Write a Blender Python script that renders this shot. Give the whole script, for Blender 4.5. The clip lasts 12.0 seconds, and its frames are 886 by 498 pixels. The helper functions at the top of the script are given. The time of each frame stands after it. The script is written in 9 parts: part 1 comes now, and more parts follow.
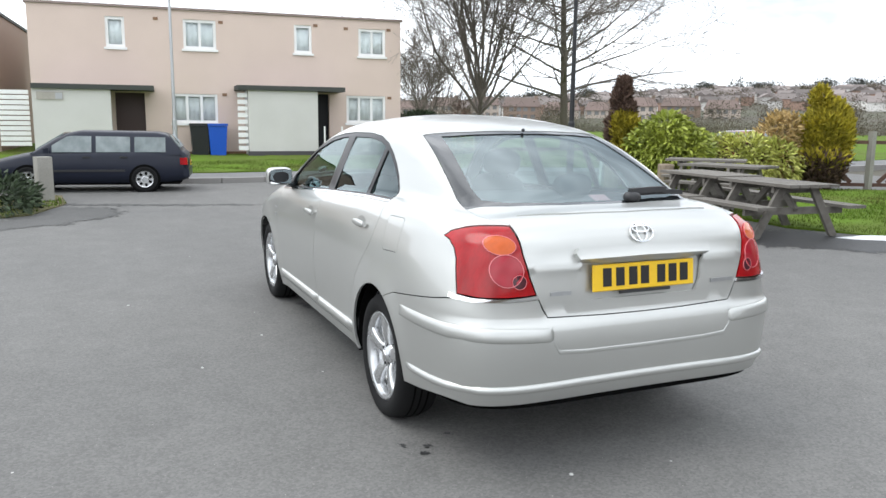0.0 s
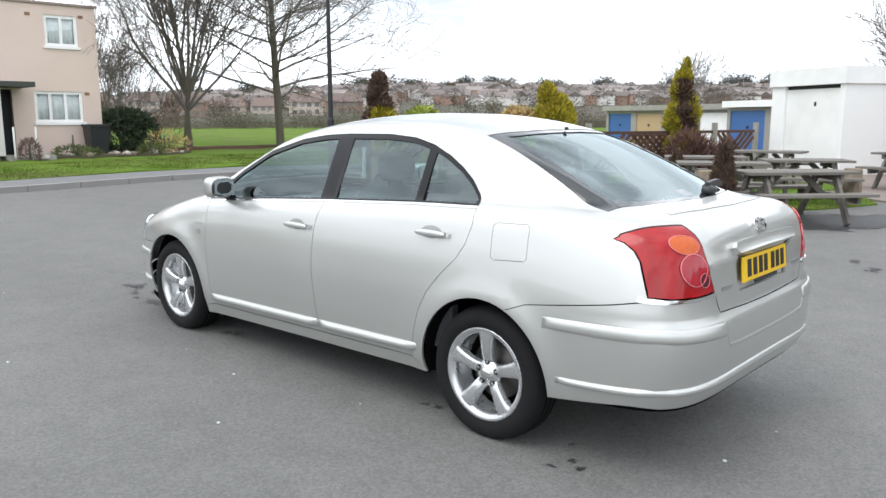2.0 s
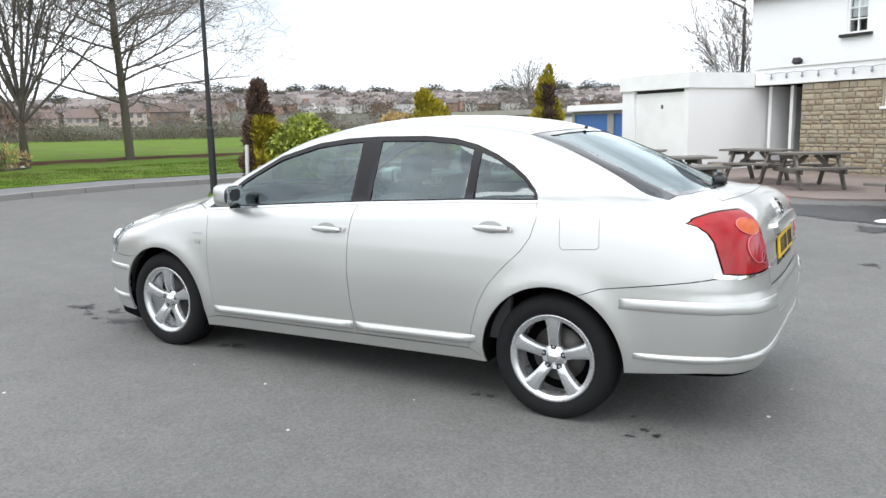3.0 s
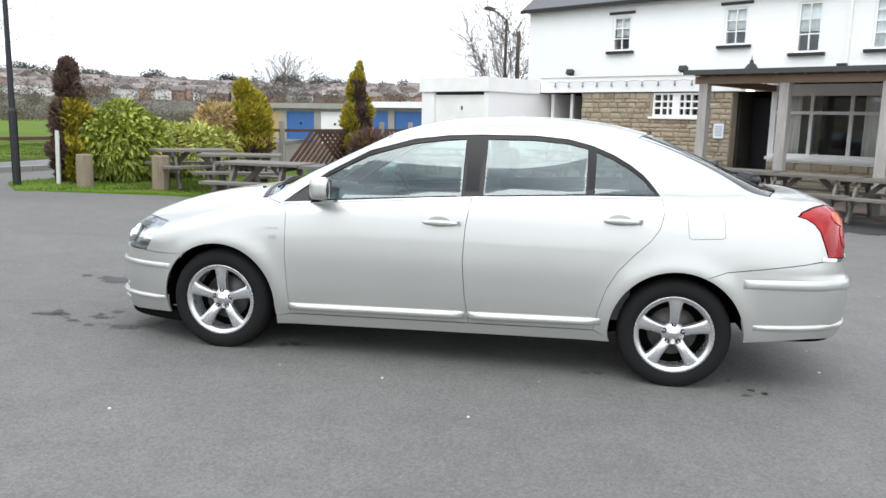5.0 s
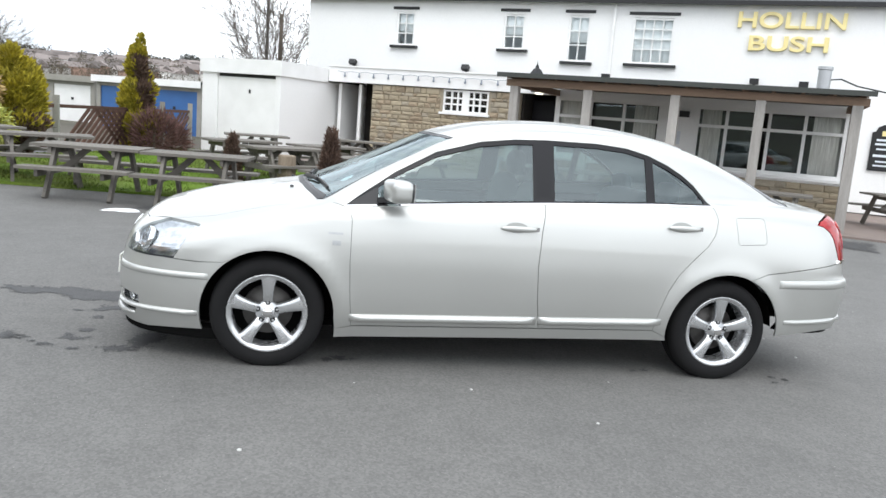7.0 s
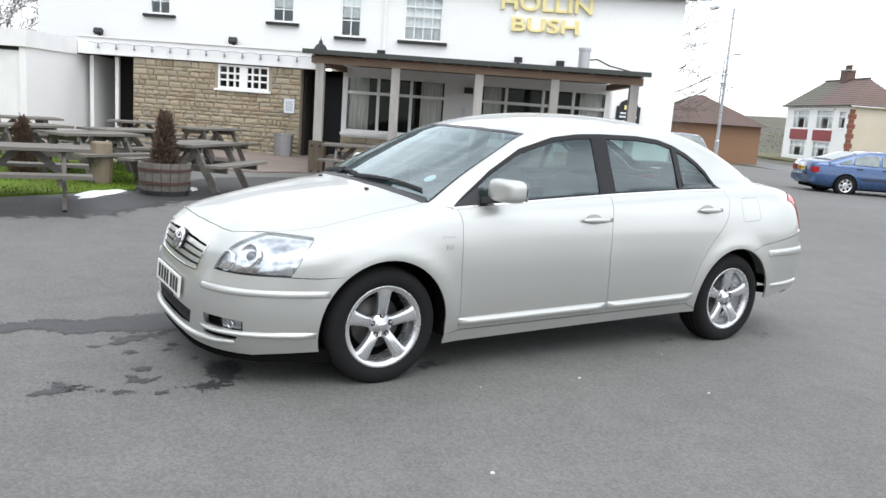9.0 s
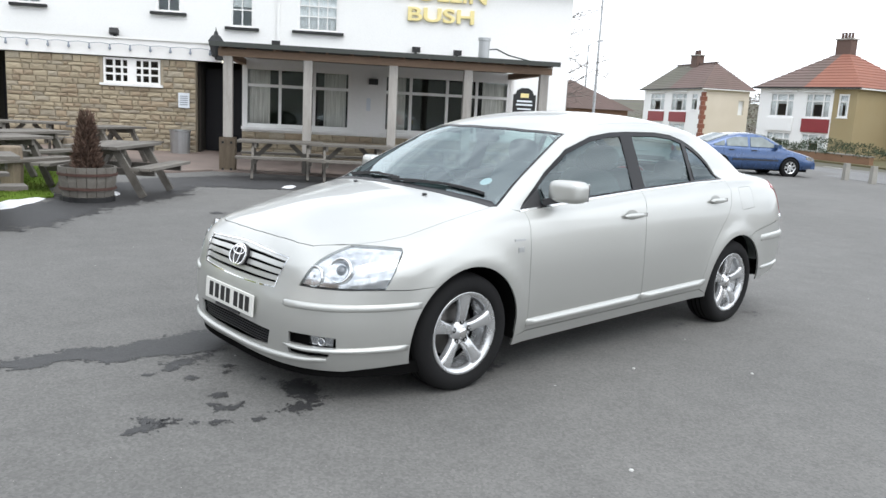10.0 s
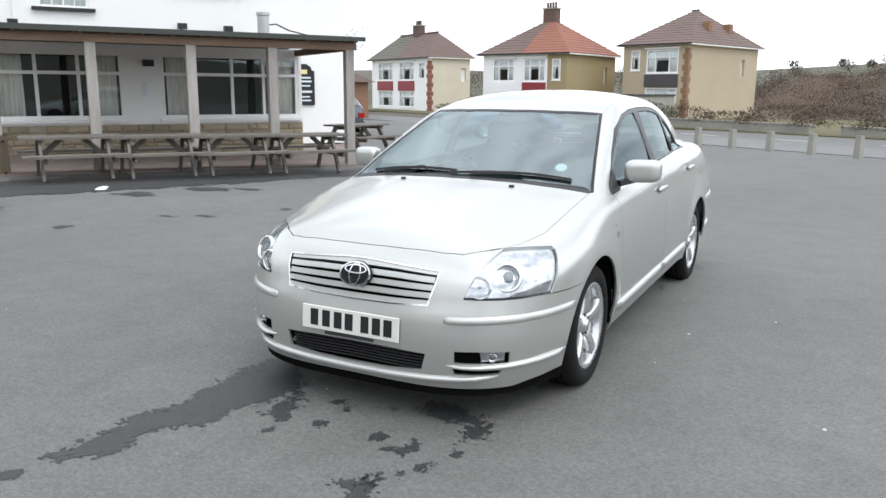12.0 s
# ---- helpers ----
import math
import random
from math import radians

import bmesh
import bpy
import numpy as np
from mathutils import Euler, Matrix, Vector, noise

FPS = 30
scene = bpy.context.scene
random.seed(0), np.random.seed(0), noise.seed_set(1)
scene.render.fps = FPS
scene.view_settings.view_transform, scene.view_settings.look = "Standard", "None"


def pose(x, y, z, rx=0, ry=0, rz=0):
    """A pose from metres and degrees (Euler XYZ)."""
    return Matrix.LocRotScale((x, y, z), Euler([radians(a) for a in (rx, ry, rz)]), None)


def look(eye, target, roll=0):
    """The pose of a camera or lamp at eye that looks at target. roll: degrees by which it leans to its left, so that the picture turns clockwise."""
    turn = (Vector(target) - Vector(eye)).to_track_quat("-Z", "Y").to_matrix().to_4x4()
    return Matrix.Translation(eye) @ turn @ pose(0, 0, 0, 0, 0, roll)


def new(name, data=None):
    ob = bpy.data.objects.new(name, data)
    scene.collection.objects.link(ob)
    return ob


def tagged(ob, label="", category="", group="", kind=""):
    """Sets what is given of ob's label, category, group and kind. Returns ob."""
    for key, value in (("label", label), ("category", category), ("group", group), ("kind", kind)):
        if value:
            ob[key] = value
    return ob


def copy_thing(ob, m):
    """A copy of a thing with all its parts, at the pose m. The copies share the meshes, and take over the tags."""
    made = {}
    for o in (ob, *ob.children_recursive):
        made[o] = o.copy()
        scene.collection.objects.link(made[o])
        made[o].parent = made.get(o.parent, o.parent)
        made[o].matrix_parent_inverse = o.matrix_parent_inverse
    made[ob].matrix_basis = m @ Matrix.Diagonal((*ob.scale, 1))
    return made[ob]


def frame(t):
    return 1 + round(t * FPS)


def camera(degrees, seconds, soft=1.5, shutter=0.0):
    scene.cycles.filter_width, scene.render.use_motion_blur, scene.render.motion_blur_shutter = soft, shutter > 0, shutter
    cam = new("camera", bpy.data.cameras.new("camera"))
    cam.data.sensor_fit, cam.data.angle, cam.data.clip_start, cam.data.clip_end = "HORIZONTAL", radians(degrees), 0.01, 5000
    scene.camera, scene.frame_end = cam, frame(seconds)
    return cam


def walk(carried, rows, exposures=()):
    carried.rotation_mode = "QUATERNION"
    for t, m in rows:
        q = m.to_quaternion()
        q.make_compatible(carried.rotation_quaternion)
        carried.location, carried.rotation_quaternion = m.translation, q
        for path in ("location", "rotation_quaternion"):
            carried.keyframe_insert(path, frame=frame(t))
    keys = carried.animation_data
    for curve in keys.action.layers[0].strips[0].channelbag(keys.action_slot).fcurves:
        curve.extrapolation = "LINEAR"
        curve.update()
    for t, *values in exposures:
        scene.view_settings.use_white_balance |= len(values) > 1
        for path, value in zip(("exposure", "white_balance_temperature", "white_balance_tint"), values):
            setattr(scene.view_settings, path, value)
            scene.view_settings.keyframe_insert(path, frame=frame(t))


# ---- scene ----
cam = camera(59.3, 12.0)
PATH = [
    (0, (-2.054, -4.9, 1.443), (-1.263, -3.092, 1.119), 0.6),
    (0.5, (-2.471, -4.656, 1.43), (-1.499, -2.935, 1.122), 0.0),
    (1, (-2.841, -4.299, 1.439), (-1.679, -2.697, 1.15), 0.7),
    (1.5, (-3.222, -3.96, 1.451), (-1.883, -2.51, 1.128), -0.4),
    (2, (-3.505, -3.528, 1.454), (-2.044, -2.204, 1.123), -0.1),
    (2.5, (-3.953, -3.156, 1.457), (-2.355, -2.003, 1.113), -0.4),
    (3, (-4.271, -2.748, 1.432), (-2.563, -1.758, 1.116), -1.1),
    (3.2, (-4.406, -2.549, 1.427), (-2.671, -1.609, 1.098), 0.1),
    (4.8, (-5.158, -1.027, 1.432), (-3.224, -0.626, 1.122), 2.2),
    (5, (-5.225, -0.813, 1.455), (-3.283, -0.467, 1.126), 1.3),
    (5.5, (-5.237, -0.293, 1.441), (-3.266, -0.147, 1.138), 0.8),
    (6, (-5.289, 0.248, 1.454), (-3.311, 0.228, 1.159), 2.1),
    (6.5, (-5.235, 0.736, 1.437), (-3.261, 0.615, 1.142), 2.9),
    (7, (-5.093, 1.222, 1.447), (-3.154, 0.853, 1.119), 4.5),
    (7.2, (-5.075, 1.449, 1.448), (-3.158, 0.981, 1.123), 4.3),
    (8.8, (-4.405, 3.051, 1.451), (-2.698, 2.067, 1.108), 4.6),
    (9, (-4.28, 3.217, 1.436), (-2.614, 2.165, 1.091), 4.1),
    (9.5, (-3.958, 3.664, 1.442), (-2.398, 2.46, 1.102), 4.1),
    (10, (-3.624, 4.074, 1.461), (-2.164, 2.754, 1.105), 3.0),
    (10.5, (-3.206, 4.353, 1.472), (-1.871, 2.915, 1.082), 2.2),
    (11, (-2.802, 4.684, 1.495), (-1.61, 3.124, 1.116), 0.6),
    (11.5, (-2.362, 4.843, 1.476), (-1.268, 3.214, 1.093), -0.5),
    (12, (-1.922, 5.053, 1.482), (-1.013, 3.318, 1.08), 0.4),
]
walk(cam, [(t, look(eye, target, roll)) for t, eye, target, roll in PATH], [(0, 0.0), (7.2, 0.0), (8.8, -0.03), (12, -0.12)])

# ---- world, sun ----
world = bpy.data.worlds.new("overcast_sky")
scene.world = world
world.use_nodes = True
wn, wl = world.node_tree.nodes, world.node_tree.links
wn.clear()
w_out = wn.new("ShaderNodeOutputWorld")
w_bg = wn.new("ShaderNodeBackground")
w_sky = wn.new("ShaderNodeTexSky")
w_sky.sky_type = "NISHITA"
w_sky.sun_disc = False
w_sky.sun_elevation, w_sky.sun_rotation = radians(58), radians(285)
w_sky.air_density, w_sky.dust_density = 1.2, 2.0
w_tc = wn.new("ShaderNodeTexCoord")
w_map = wn.new("ShaderNodeMapping")
w_map.inputs["Scale"].default_value = (1.0, 1.0, 2.6)
w_noise = wn.new("ShaderNodeTexNoise")
w_noise.inputs["Scale"].default_value = 2.1
w_noise.inputs["Detail"].default_value = 6.0
w_noise.inputs["Roughness"].default_value = 0.55
w_ramp = wn.new("ShaderNodeValToRGB")
w_ramp.color_ramp.elements[0].position, w_ramp.color_ramp.elements[0].color = 0.34, (0.60, 0.66, 0.74, 1)
w_ramp.color_ramp.elements[1].position, w_ramp.color_ramp.elements[1].color = 0.58, (1.66, 1.73, 1.82, 1)
w_dim = wn.new("ShaderNodeVectorMath")
w_dim.operation = "SCALE"
w_dim.inputs["Scale"].default_value = 0.12
w_mix = wn.new("ShaderNodeMix")
w_mix.data_type = "RGBA"
w_mix.inputs["Factor"].default_value = 0.93
wl.new(w_tc.outputs["Generated"], w_map.inputs["Vector"])
wl.new(w_map.outputs["Vector"], w_noise.inputs["Vector"])
wl.new(w_noise.outputs["Fac"], w_ramp.inputs["Fac"])
wl.new(w_sky.outputs["Color"], w_dim.inputs[0])
wl.new(w_dim.outputs["Vector"], w_mix.inputs["A"])
wl.new(w_ramp.outputs["Color"], w_mix.inputs["B"])
wl.new(w_mix.outputs["Result"], w_bg.inputs["Color"])
w_bg.inputs["Strength"].default_value = 1.46
wl.new(w_bg.outputs["Background"], w_out.inputs["Surface"])

sun_data = bpy.data.lights.new("sun", "SUN")
sun_data.energy, sun_data.angle, sun_data.color = 1.05, radians(35), (1.0, 0.98, 0.945)
sun = new("sun", sun_data)
sun.matrix_world = look((-15, 4, 25), (0, 0, 0))

# ---- materials ----
def mat(name, col, rough=0.6, metal=0.0, var=0.15, scale=3.0, fine=60.0, bump=0.0, col2=None, patch=0.0,
        spec=0.5, coat=0.0, rand=0.0, island=False, streak=None):
    """A node material: colour varied by broad patches and fine grain, with relief."""
    m = bpy.data.materials.new(name)
    m.use_nodes = True
    n, l = m.node_tree.nodes, m.node_tree.links
    b = n["Principled BSDF"]
    b.inputs["Metallic"].default_value = metal
    b.inputs["Specular IOR Level"].default_value = spec
    b.inputs["Coat Weight"].default_value = coat
    b.inputs["Coat Roughness"].default_value = 0.04
    tc = n.new("ShaderNodeTexCoord")
    src = tc.outputs["Object"]
    if streak:
        mp = n.new("ShaderNodeMapping")
        mp.inputs["Scale"].default_value = streak
        l.new(src, mp.inputs["Vector"])
        src = mp.outputs["Vector"]
    big, small = n.new("ShaderNodeTexNoise"), n.new("ShaderNodeTexNoise")
    big.inputs["Scale"].default_value, big.inputs["Detail"].default_value = scale, 5.0
    small.inputs["Scale"].default_value, small.inputs["Detail"].default_value = fine, 3.0
    l.new(src, big.inputs["Vector"])
    l.new(src, small.inputs["Vector"])
    c2 = col2 or tuple(min(1.0, c * 0.6) for c in col)
    ramp = n.new("ShaderNodeValToRGB")
    ramp.color_ramp.elements[0].position, ramp.color_ramp.elements[1].position = 0.35, 0.65
    ramp.color_ramp.elements[0].color = (*c2, 1)
    ramp.color_ramp.elements[1].color = (*col, 1)
    mix1 = n.new("ShaderNodeMix")
    mix1.data_type = "RGBA"
    mix1.inputs["Factor"].default_value = max(var, patch)
    mix1.inputs["A"].default_value = (*col, 1)
    l.new(big.outputs["Fac"], ramp.inputs["Fac"])
    l.new(ramp.outputs["Color"], mix1.inputs["B"])
    hsv = n.new("ShaderNodeHueSaturation")
    val = n.new("ShaderNodeMapRange")
    val.inputs["To Min"].default_value, val.inputs["To Max"].default_value = 1 - var, 1 + var
    l.new(small.outputs["Fac"], val.inputs["Value"])
    last = val.outputs["Result"]
    if rand or island:
        if island:
            oi = n.new("ShaderNodeNewGeometry").outputs["Random Per Island"]
        else:
            oi = n.new("ShaderNodeObjectInfo").outputs["Random"]
        r2 = n.new("ShaderNodeMapRange")
        r2.inputs["To Min"].default_value, r2.inputs["To Max"].default_value = 1 - (rand or 0.3), 1 + (rand or 0.3)
        l.new(oi, r2.inputs["Value"])
        mm = n.new("ShaderNodeMath")
        mm.operation = "MULTIPLY"
        l.new(last, mm.inputs[0])
        l.new(r2.outputs["Result"], mm.inputs[1])
        last = mm.outputs["Value"]
    l.new(last, hsv.inputs["Value"])
    l.new(mix1.outputs["Result"], hsv.inputs["Color"])
    l.new(hsv.outputs["Color"], b.inputs["Base Color"])
    rr = n.new("ShaderNodeMapRange")
    rr.inputs["To Min"].default_value, rr.inputs["To Max"].default_value = max(0.02, rough - 0.12 * min(1, rough * 2)), min(1, rough + 0.1 * min(1, rough * 2))
    l.new(big.outputs["Fac"], rr.inputs["Value"])
    l.new(rr.outputs["Result"], b.inputs["Roughness"])
    if bump:
        bp = n.new("ShaderNodeBump")
        bp.inputs["Strength"].default_value, bp.inputs["Distance"].default_value = min(1.0, bump * 40), bump
        l.new(small.outputs["Fac"], bp.inputs["Height"])
        l.new(bp.outputs["Normal"], b.inputs["Normal"])
    return m


def glass(name, tint, rough=0.01, see=0.5):
    """Thin sheet glass: part clear, with a mirror gloss that grows at a slant."""
    m = bpy.data.materials.new(name)
    m.use_nodes = True
    n, l = m.node_tree.nodes, m.node_tree.links
    n.clear()
    out = n.new("ShaderNodeOutputMaterial")
    tr, gl, mx, fr = n.new("ShaderNodeBsdfTransparent"), n.new("ShaderNodeBsdfGlossy"), n.new("ShaderNodeMixShader"), n.new("ShaderNodeLayerWeight")
    tr.inputs["Color"].default_value = (*tint, 1)
    gl.inputs["Roughness"].default_value = rough
    gl.inputs["Color"].default_value = (0.86, 0.97, 1.0, 1)
    fr.inputs["Blend"].default_value = 0.5
    pw, mr = n.new("ShaderNodeMath"), n.new("ShaderNodeMapRange")
    pw.operation = "POWER"
    pw.inputs[1].default_value = 5.5
    mr.inputs["To Min"].default_value, mr.inputs["To Max"].default_value = see, 0.75
    l.new(fr.outputs["Facing"], pw.inputs[0])
    l.new(pw.outputs["Value"], mr.inputs["Value"])
    l.new(mr.outputs["Result"], mx.inputs["Fac"])
    l.new(tr.outputs["BSDF"], mx.inputs[1])
    l.new(gl.outputs["BSDF"], mx.inputs[2])
    l.new(mx.outputs["Shader"], out.inputs["Surface"])
    return m


def asphalt(name, col, worn, stain=0.5, white=True):
    """Bitumen with broad wear, patches, stone grain and a few pale grit specks."""
    m = bpy.data.materials.new(name)
    m.use_nodes = True
    n, l = m.node_tree.nodes, m.node_tree.links
    b = n["Principled BSDF"]
    tc = n.new("ShaderNodeTexCoord").outputs["Object"]

    def field(scale, detail, rough, lo, hi, stretch=None):
        src = tc
        if stretch:
            mp = n.new("ShaderNodeMapping")
            mp.inputs["Scale"].default_value = stretch
            l.new(tc, mp.inputs["Vector"])
            src = mp.outputs["Vector"]
        t = n.new("ShaderNodeTexNoise")
        t.inputs["Scale"].default_value, t.inputs["Detail"].default_value, t.inputs["Roughness"].default_value = scale, detail, rough
        l.new(src, t.inputs["Vector"])
        r = n.new("ShaderNodeMapRange")
        r.inputs["From Min"].default_value, r.inputs["From Max"].default_value = 0.3, 0.7
        r.inputs["To Min"].default_value, r.inputs["To Max"].default_value = lo, hi
        l.new(t.outputs["Fac"], r.inputs["Value"])
        return t.outputs["Fac"], r.outputs["Result"]

    def times(a, c):
        q = n.new("ShaderNodeMath")
        q.operation = "MULTIPLY"
        l.new(a, q.inputs[0])
        l.new(c, q.inputs[1])
        return q.outputs["Value"]

    _, broad = field(0.16, 3, 0.5, 1 - 0.22 * stain, 1 + 0.18 * stain)
    _, track = field(0.5, 4, 0.6, 1 - 0.16 * stain, 1 + 0.14 * stain, (1.0, 0.35, 1.0))
    _, mid = field(3.2, 6, 0.7, 0.89, 1.10)
    f28, blot = field(38, 5, 0.8, 0.89, 1.11)
    vo = n.new("ShaderNodeTexVoronoi")
    vo.inputs["Scale"].default_value = 95
    l.new(tc, vo.inputs["Vector"])
    sep = n.new("ShaderNodeSeparateColor")
    l.new(vo.outputs["Color"], sep.inputs["Color"])
    chip = n.new("ShaderNodeMapRange")
    chip.inputs["To Min"].default_value, chip.inputs["To Max"].default_value = 0.83, 1.17
    l.new(sep.outputs["Red"], chip.inputs["Value"])
    v = times(times(times(times(broad, track), mid), blot), chip.outputs["Result"])
    hue = n.new("ShaderNodeMix")
    hue.data_type = "RGBA"
    hue.inputs["A"].default_value, hue.inputs["B"].default_value = (*col, 1), (*worn, 1)
    fw, _ = field(0.45, 5, 0.6, 0, 1)
    l.new(fw, hue.inputs["Factor"])
    sc = n.new("ShaderNodeVectorMath")
    sc.operation = "SCALE"
    l.new(hue.outputs["Result"], sc.inputs[0])
    l.new(v, sc.inputs["Scale"])
    last = sc.outputs["Vector"]
    if white:
        for scale, size in ((0.55, 0.0035), (4.2, 0.010)):
            sv = n.new("ShaderNodeTexVoronoi")
            sv.voronoi_dimensions = "2D"
            sv.inputs["Scale"].default_value = scale
            l.new(tc, sv.inputs["Vector"])
            lt = n.new("ShaderNodeMath")
            lt.operation = "LESS_THAN"
            lt.inputs[1].default_value = size
            l.new(sv.outputs["Distance"], lt.inputs[0])
            mx = n.new("ShaderNodeMix")
            mx.data_type = "RGBA"
            mx.inputs["B"].default_value = (0.45, 0.45, 0.43, 1) if scale < 2 else (0.33, 0.32, 0.3, 1)
            l.new(last, mx.inputs["A"])
            l.new(lt.outputs["Value"], mx.inputs["Factor"])
            last = mx.outputs["Result"]
    l.new(last, b.inputs["Base Color"])
    b.inputs["Roughness"].default_value = 0.82
    bp = n.new("ShaderNodeBump")
    bp.inputs["Strength"].default_value, bp.inputs["Distance"].default_value = 0.22, 0.003
    l.new(f28, bp.inputs["Height"])
    bp2 = n.new("ShaderNodeBump")
    bp2.inputs["Strength"].default_value, bp2.inputs["Distance"].default_value = 0.2, 0.002
    l.new(vo.outputs["Distance"], bp2.inputs["Height"])
    l.new(bp.outputs["Normal"], bp2.inputs["Normal"])
    l.new(bp2.outputs["Normal"], b.inputs["Normal"])
    return m


ASPHALT = asphalt("asphalt", (0.124, 0.123, 0.119), (0.146, 0.143, 0.135))
ASPHALT_OLD = asphalt("worn_asphalt", (0.145, 0.147, 0.152), (0.17, 0.169, 0.166), 0.4, False)
WET = asphalt("wet_asphalt", (0.030, 0.030, 0.031), (0.046, 0.046, 0.047), 0.8, False)
DAMP = asphalt("damp_asphalt", (0.072, 0.072, 0.070), (0.098, 0.097, 0.093), 0.8, False)
WET.node_tree.nodes["Principled BSDF"].inputs["Roughness"].default_value = 0.6
PAVING = mat("pinkish_paving", (0.24, 0.19, 0.165), 0.8, var=0.18, scale=1.2, fine=80, bump=0.002, col2=(0.15, 0.12, 0.11), patch=0.5)
KERB = mat("kerb_concrete", (0.26, 0.25, 0.24), 0.85, var=0.2, scale=2, fine=70, bump=0.002)
GRASS = mat("grass", (0.105, 0.185, 0.020), 0.95, spec=0.08, var=0.45, scale=0.55, fine=26, bump=0.02, col2=(0.10, 0.125, 0.03), patch=0.9)
GRASS_ROUGH = mat("rough_grass", (0.10, 0.098, 0.042), 0.95, var=0.4, scale=0.5, fine=18, bump=0.02, col2=(0.12, 0.095, 0.045), patch=0.8)
FAR_GROUND = mat("far_ground", (0.085, 0.088, 0.055), 0.95, var=0.4, scale=0.03, fine=0.3, col2=(0.075, 0.062, 0.048), patch=0.9)
WHITE_WALL = mat("white_painted_render", (0.87, 0.87, 0.86), 0.75, var=0.05, scale=0.7, fine=35, bump=0.002, col2=(0.80, 0.80, 0.79), patch=0.3)
WHITE_TRIM = mat("white_gloss_paint", (0.88, 0.88, 0.87), 0.4, var=0.04, scale=2, fine=40, col2=(0.68, 0.68, 0.66), patch=0.3)
PINK_RENDER = mat("pink_render", (0.70, 0.565, 0.495), 0.9, var=0.07, scale=0.8, fine=45, bump=0.003, col2=(0.63, 0.505, 0.44), patch=0.5)
PEBBLEDASH = mat("grey_pebbledash_panel", (0.62, 0.61, 0.585), 0.9, var=0.12, scale=0.9, fine=60, bump=0.004, col2=(0.53, 0.52, 0.495), patch=0.5)
CREAM_RENDER = mat("cream_render", (0.66, 0.60, 0.50), 0.9, var=0.08, scale=0.5, fine=30, bump=0.003, col2=(0.56, 0.50, 0.40), patch=0.5)
TAN_RENDER = mat("tan_pebbledash", (0.47, 0.40, 0.29), 0.9, var=0.1, scale=0.4, fine=30, bump=0.003, col2=(0.39, 0.33, 0.235), patch=0.5)
OCHRE_RENDER = mat("ochre_render", (0.35, 0.285, 0.165), 0.9, var=0.1, scale=0.4, fine=30, bump=0.003, col2=(0.31, 0.24, 0.12), patch=0.5)
RED_PANEL = mat("red_panel", (0.25, 0.03, 0.035), 0.5, var=0.1)
DARK_PANEL = mat("dark_hung_tiles", (0.07, 0.065, 0.07), 0.6, var=0.15)
RED_TILE = mat("red_roof_tile", (0.30, 0.125, 0.085), 0.8, var=0.2, scale=0.6, fine=14, col2=(0.23, 0.09, 0.062), patch=0.5, rand=0.15)
BROWN_TILE = mat("brown_roof_tile", (0.15, 0.105, 0.095), 0.85, var=0.2, scale=0.5, fine=14, col2=(0.11, 0.085, 0.07), patch=0.6, rand=0.15)
SLATE = mat("grey_slate", (0.105, 0.108, 0.115), 0.6, var=0.2, scale=0.7, fine=20, col2=(0.075, 0.078, 0.085), patch=0.5, rand=0.15)
OLD_TILE = mat("mossy_old_roof_tile", (0.145, 0.135, 0.115), 0.85, var=0.2, scale=0.5, fine=14, col2=(0.12, 0.125, 0.09), patch=0.6)
CHIMNEY = mat("sooty_brick", (0.13, 0.085, 0.07), 0.9, var=0.2, scale=3, fine=25)
BRICK_RED = mat("red_brick", (0.25, 0.10, 0.065), 0.85, var=0.2, scale=3, fine=25)
BRICK_BROWN = mat("brown_brick", (0.26, 0.15, 0.09), 0.85, var=0.2, scale=1, fine=12)
STONE = mat("yellow_sandstone", (0.38, 0.325, 0.235), 0.9, var=0.2, scale=6, fine=45, bump=0.006, col2=(0.29, 0.24, 0.165), patch=0.55, rand=0.16)
STONE_GREY = mat("grey_sandstone", (0.35, 0.31, 0.24), 0.9, var=0.2, scale=6, fine=45, bump=0.006, col2=(0.26, 0.225, 0.175), patch=0.55, rand=0.18)
STONE_BROWN = mat("brown_sandstone", (0.335, 0.27, 0.19), 0.9, var=0.2, scale=6, fine=45, bump=0.006, col2=(0.26, 0.205, 0.145), patch=0.55, rand=0.16)
MORTAR = mat("mortar", (0.36, 0.315, 0.24), 0.95, var=0.15, scale=4, fine=60, bump=0.003)
WOOD_GREY = mat("weathered_grey_wood", (0.17, 0.158, 0.14), 0.85, var=0.25, scale=2.0, fine=18, bump=0.003, col2=(0.105, 0.093, 0.078), patch=0.6, streak=(1.0, 6.0, 6.0), rand=0.15)
WOOD_POST = mat("weathered_post_wood", (0.40, 0.38, 0.355), 0.85, var=0.2, scale=2.0, fine=18, bump=0.003, col2=(0.27, 0.25, 0.23), patch=0.6, streak=(6.0, 6.0, 0.8), rand=0.12)
WOOD_BROWN = mat("brown_timber_beam", (0.27, 0.185, 0.13), 0.8, var=0.2, scale=1.5, fine=15, bump=0.002, col2=(0.17, 0.115, 0.08), patch=0.6, streak=(0.8, 6.0, 6.0))
LOG = mat("log_post_wood", (0.26, 0.21, 0.155), 0.85, var=0.25, scale=3, fine=22, bump=0.004, col2=(0.17, 0.13, 0.09), patch=0.6, streak=(5, 5, 0.8))
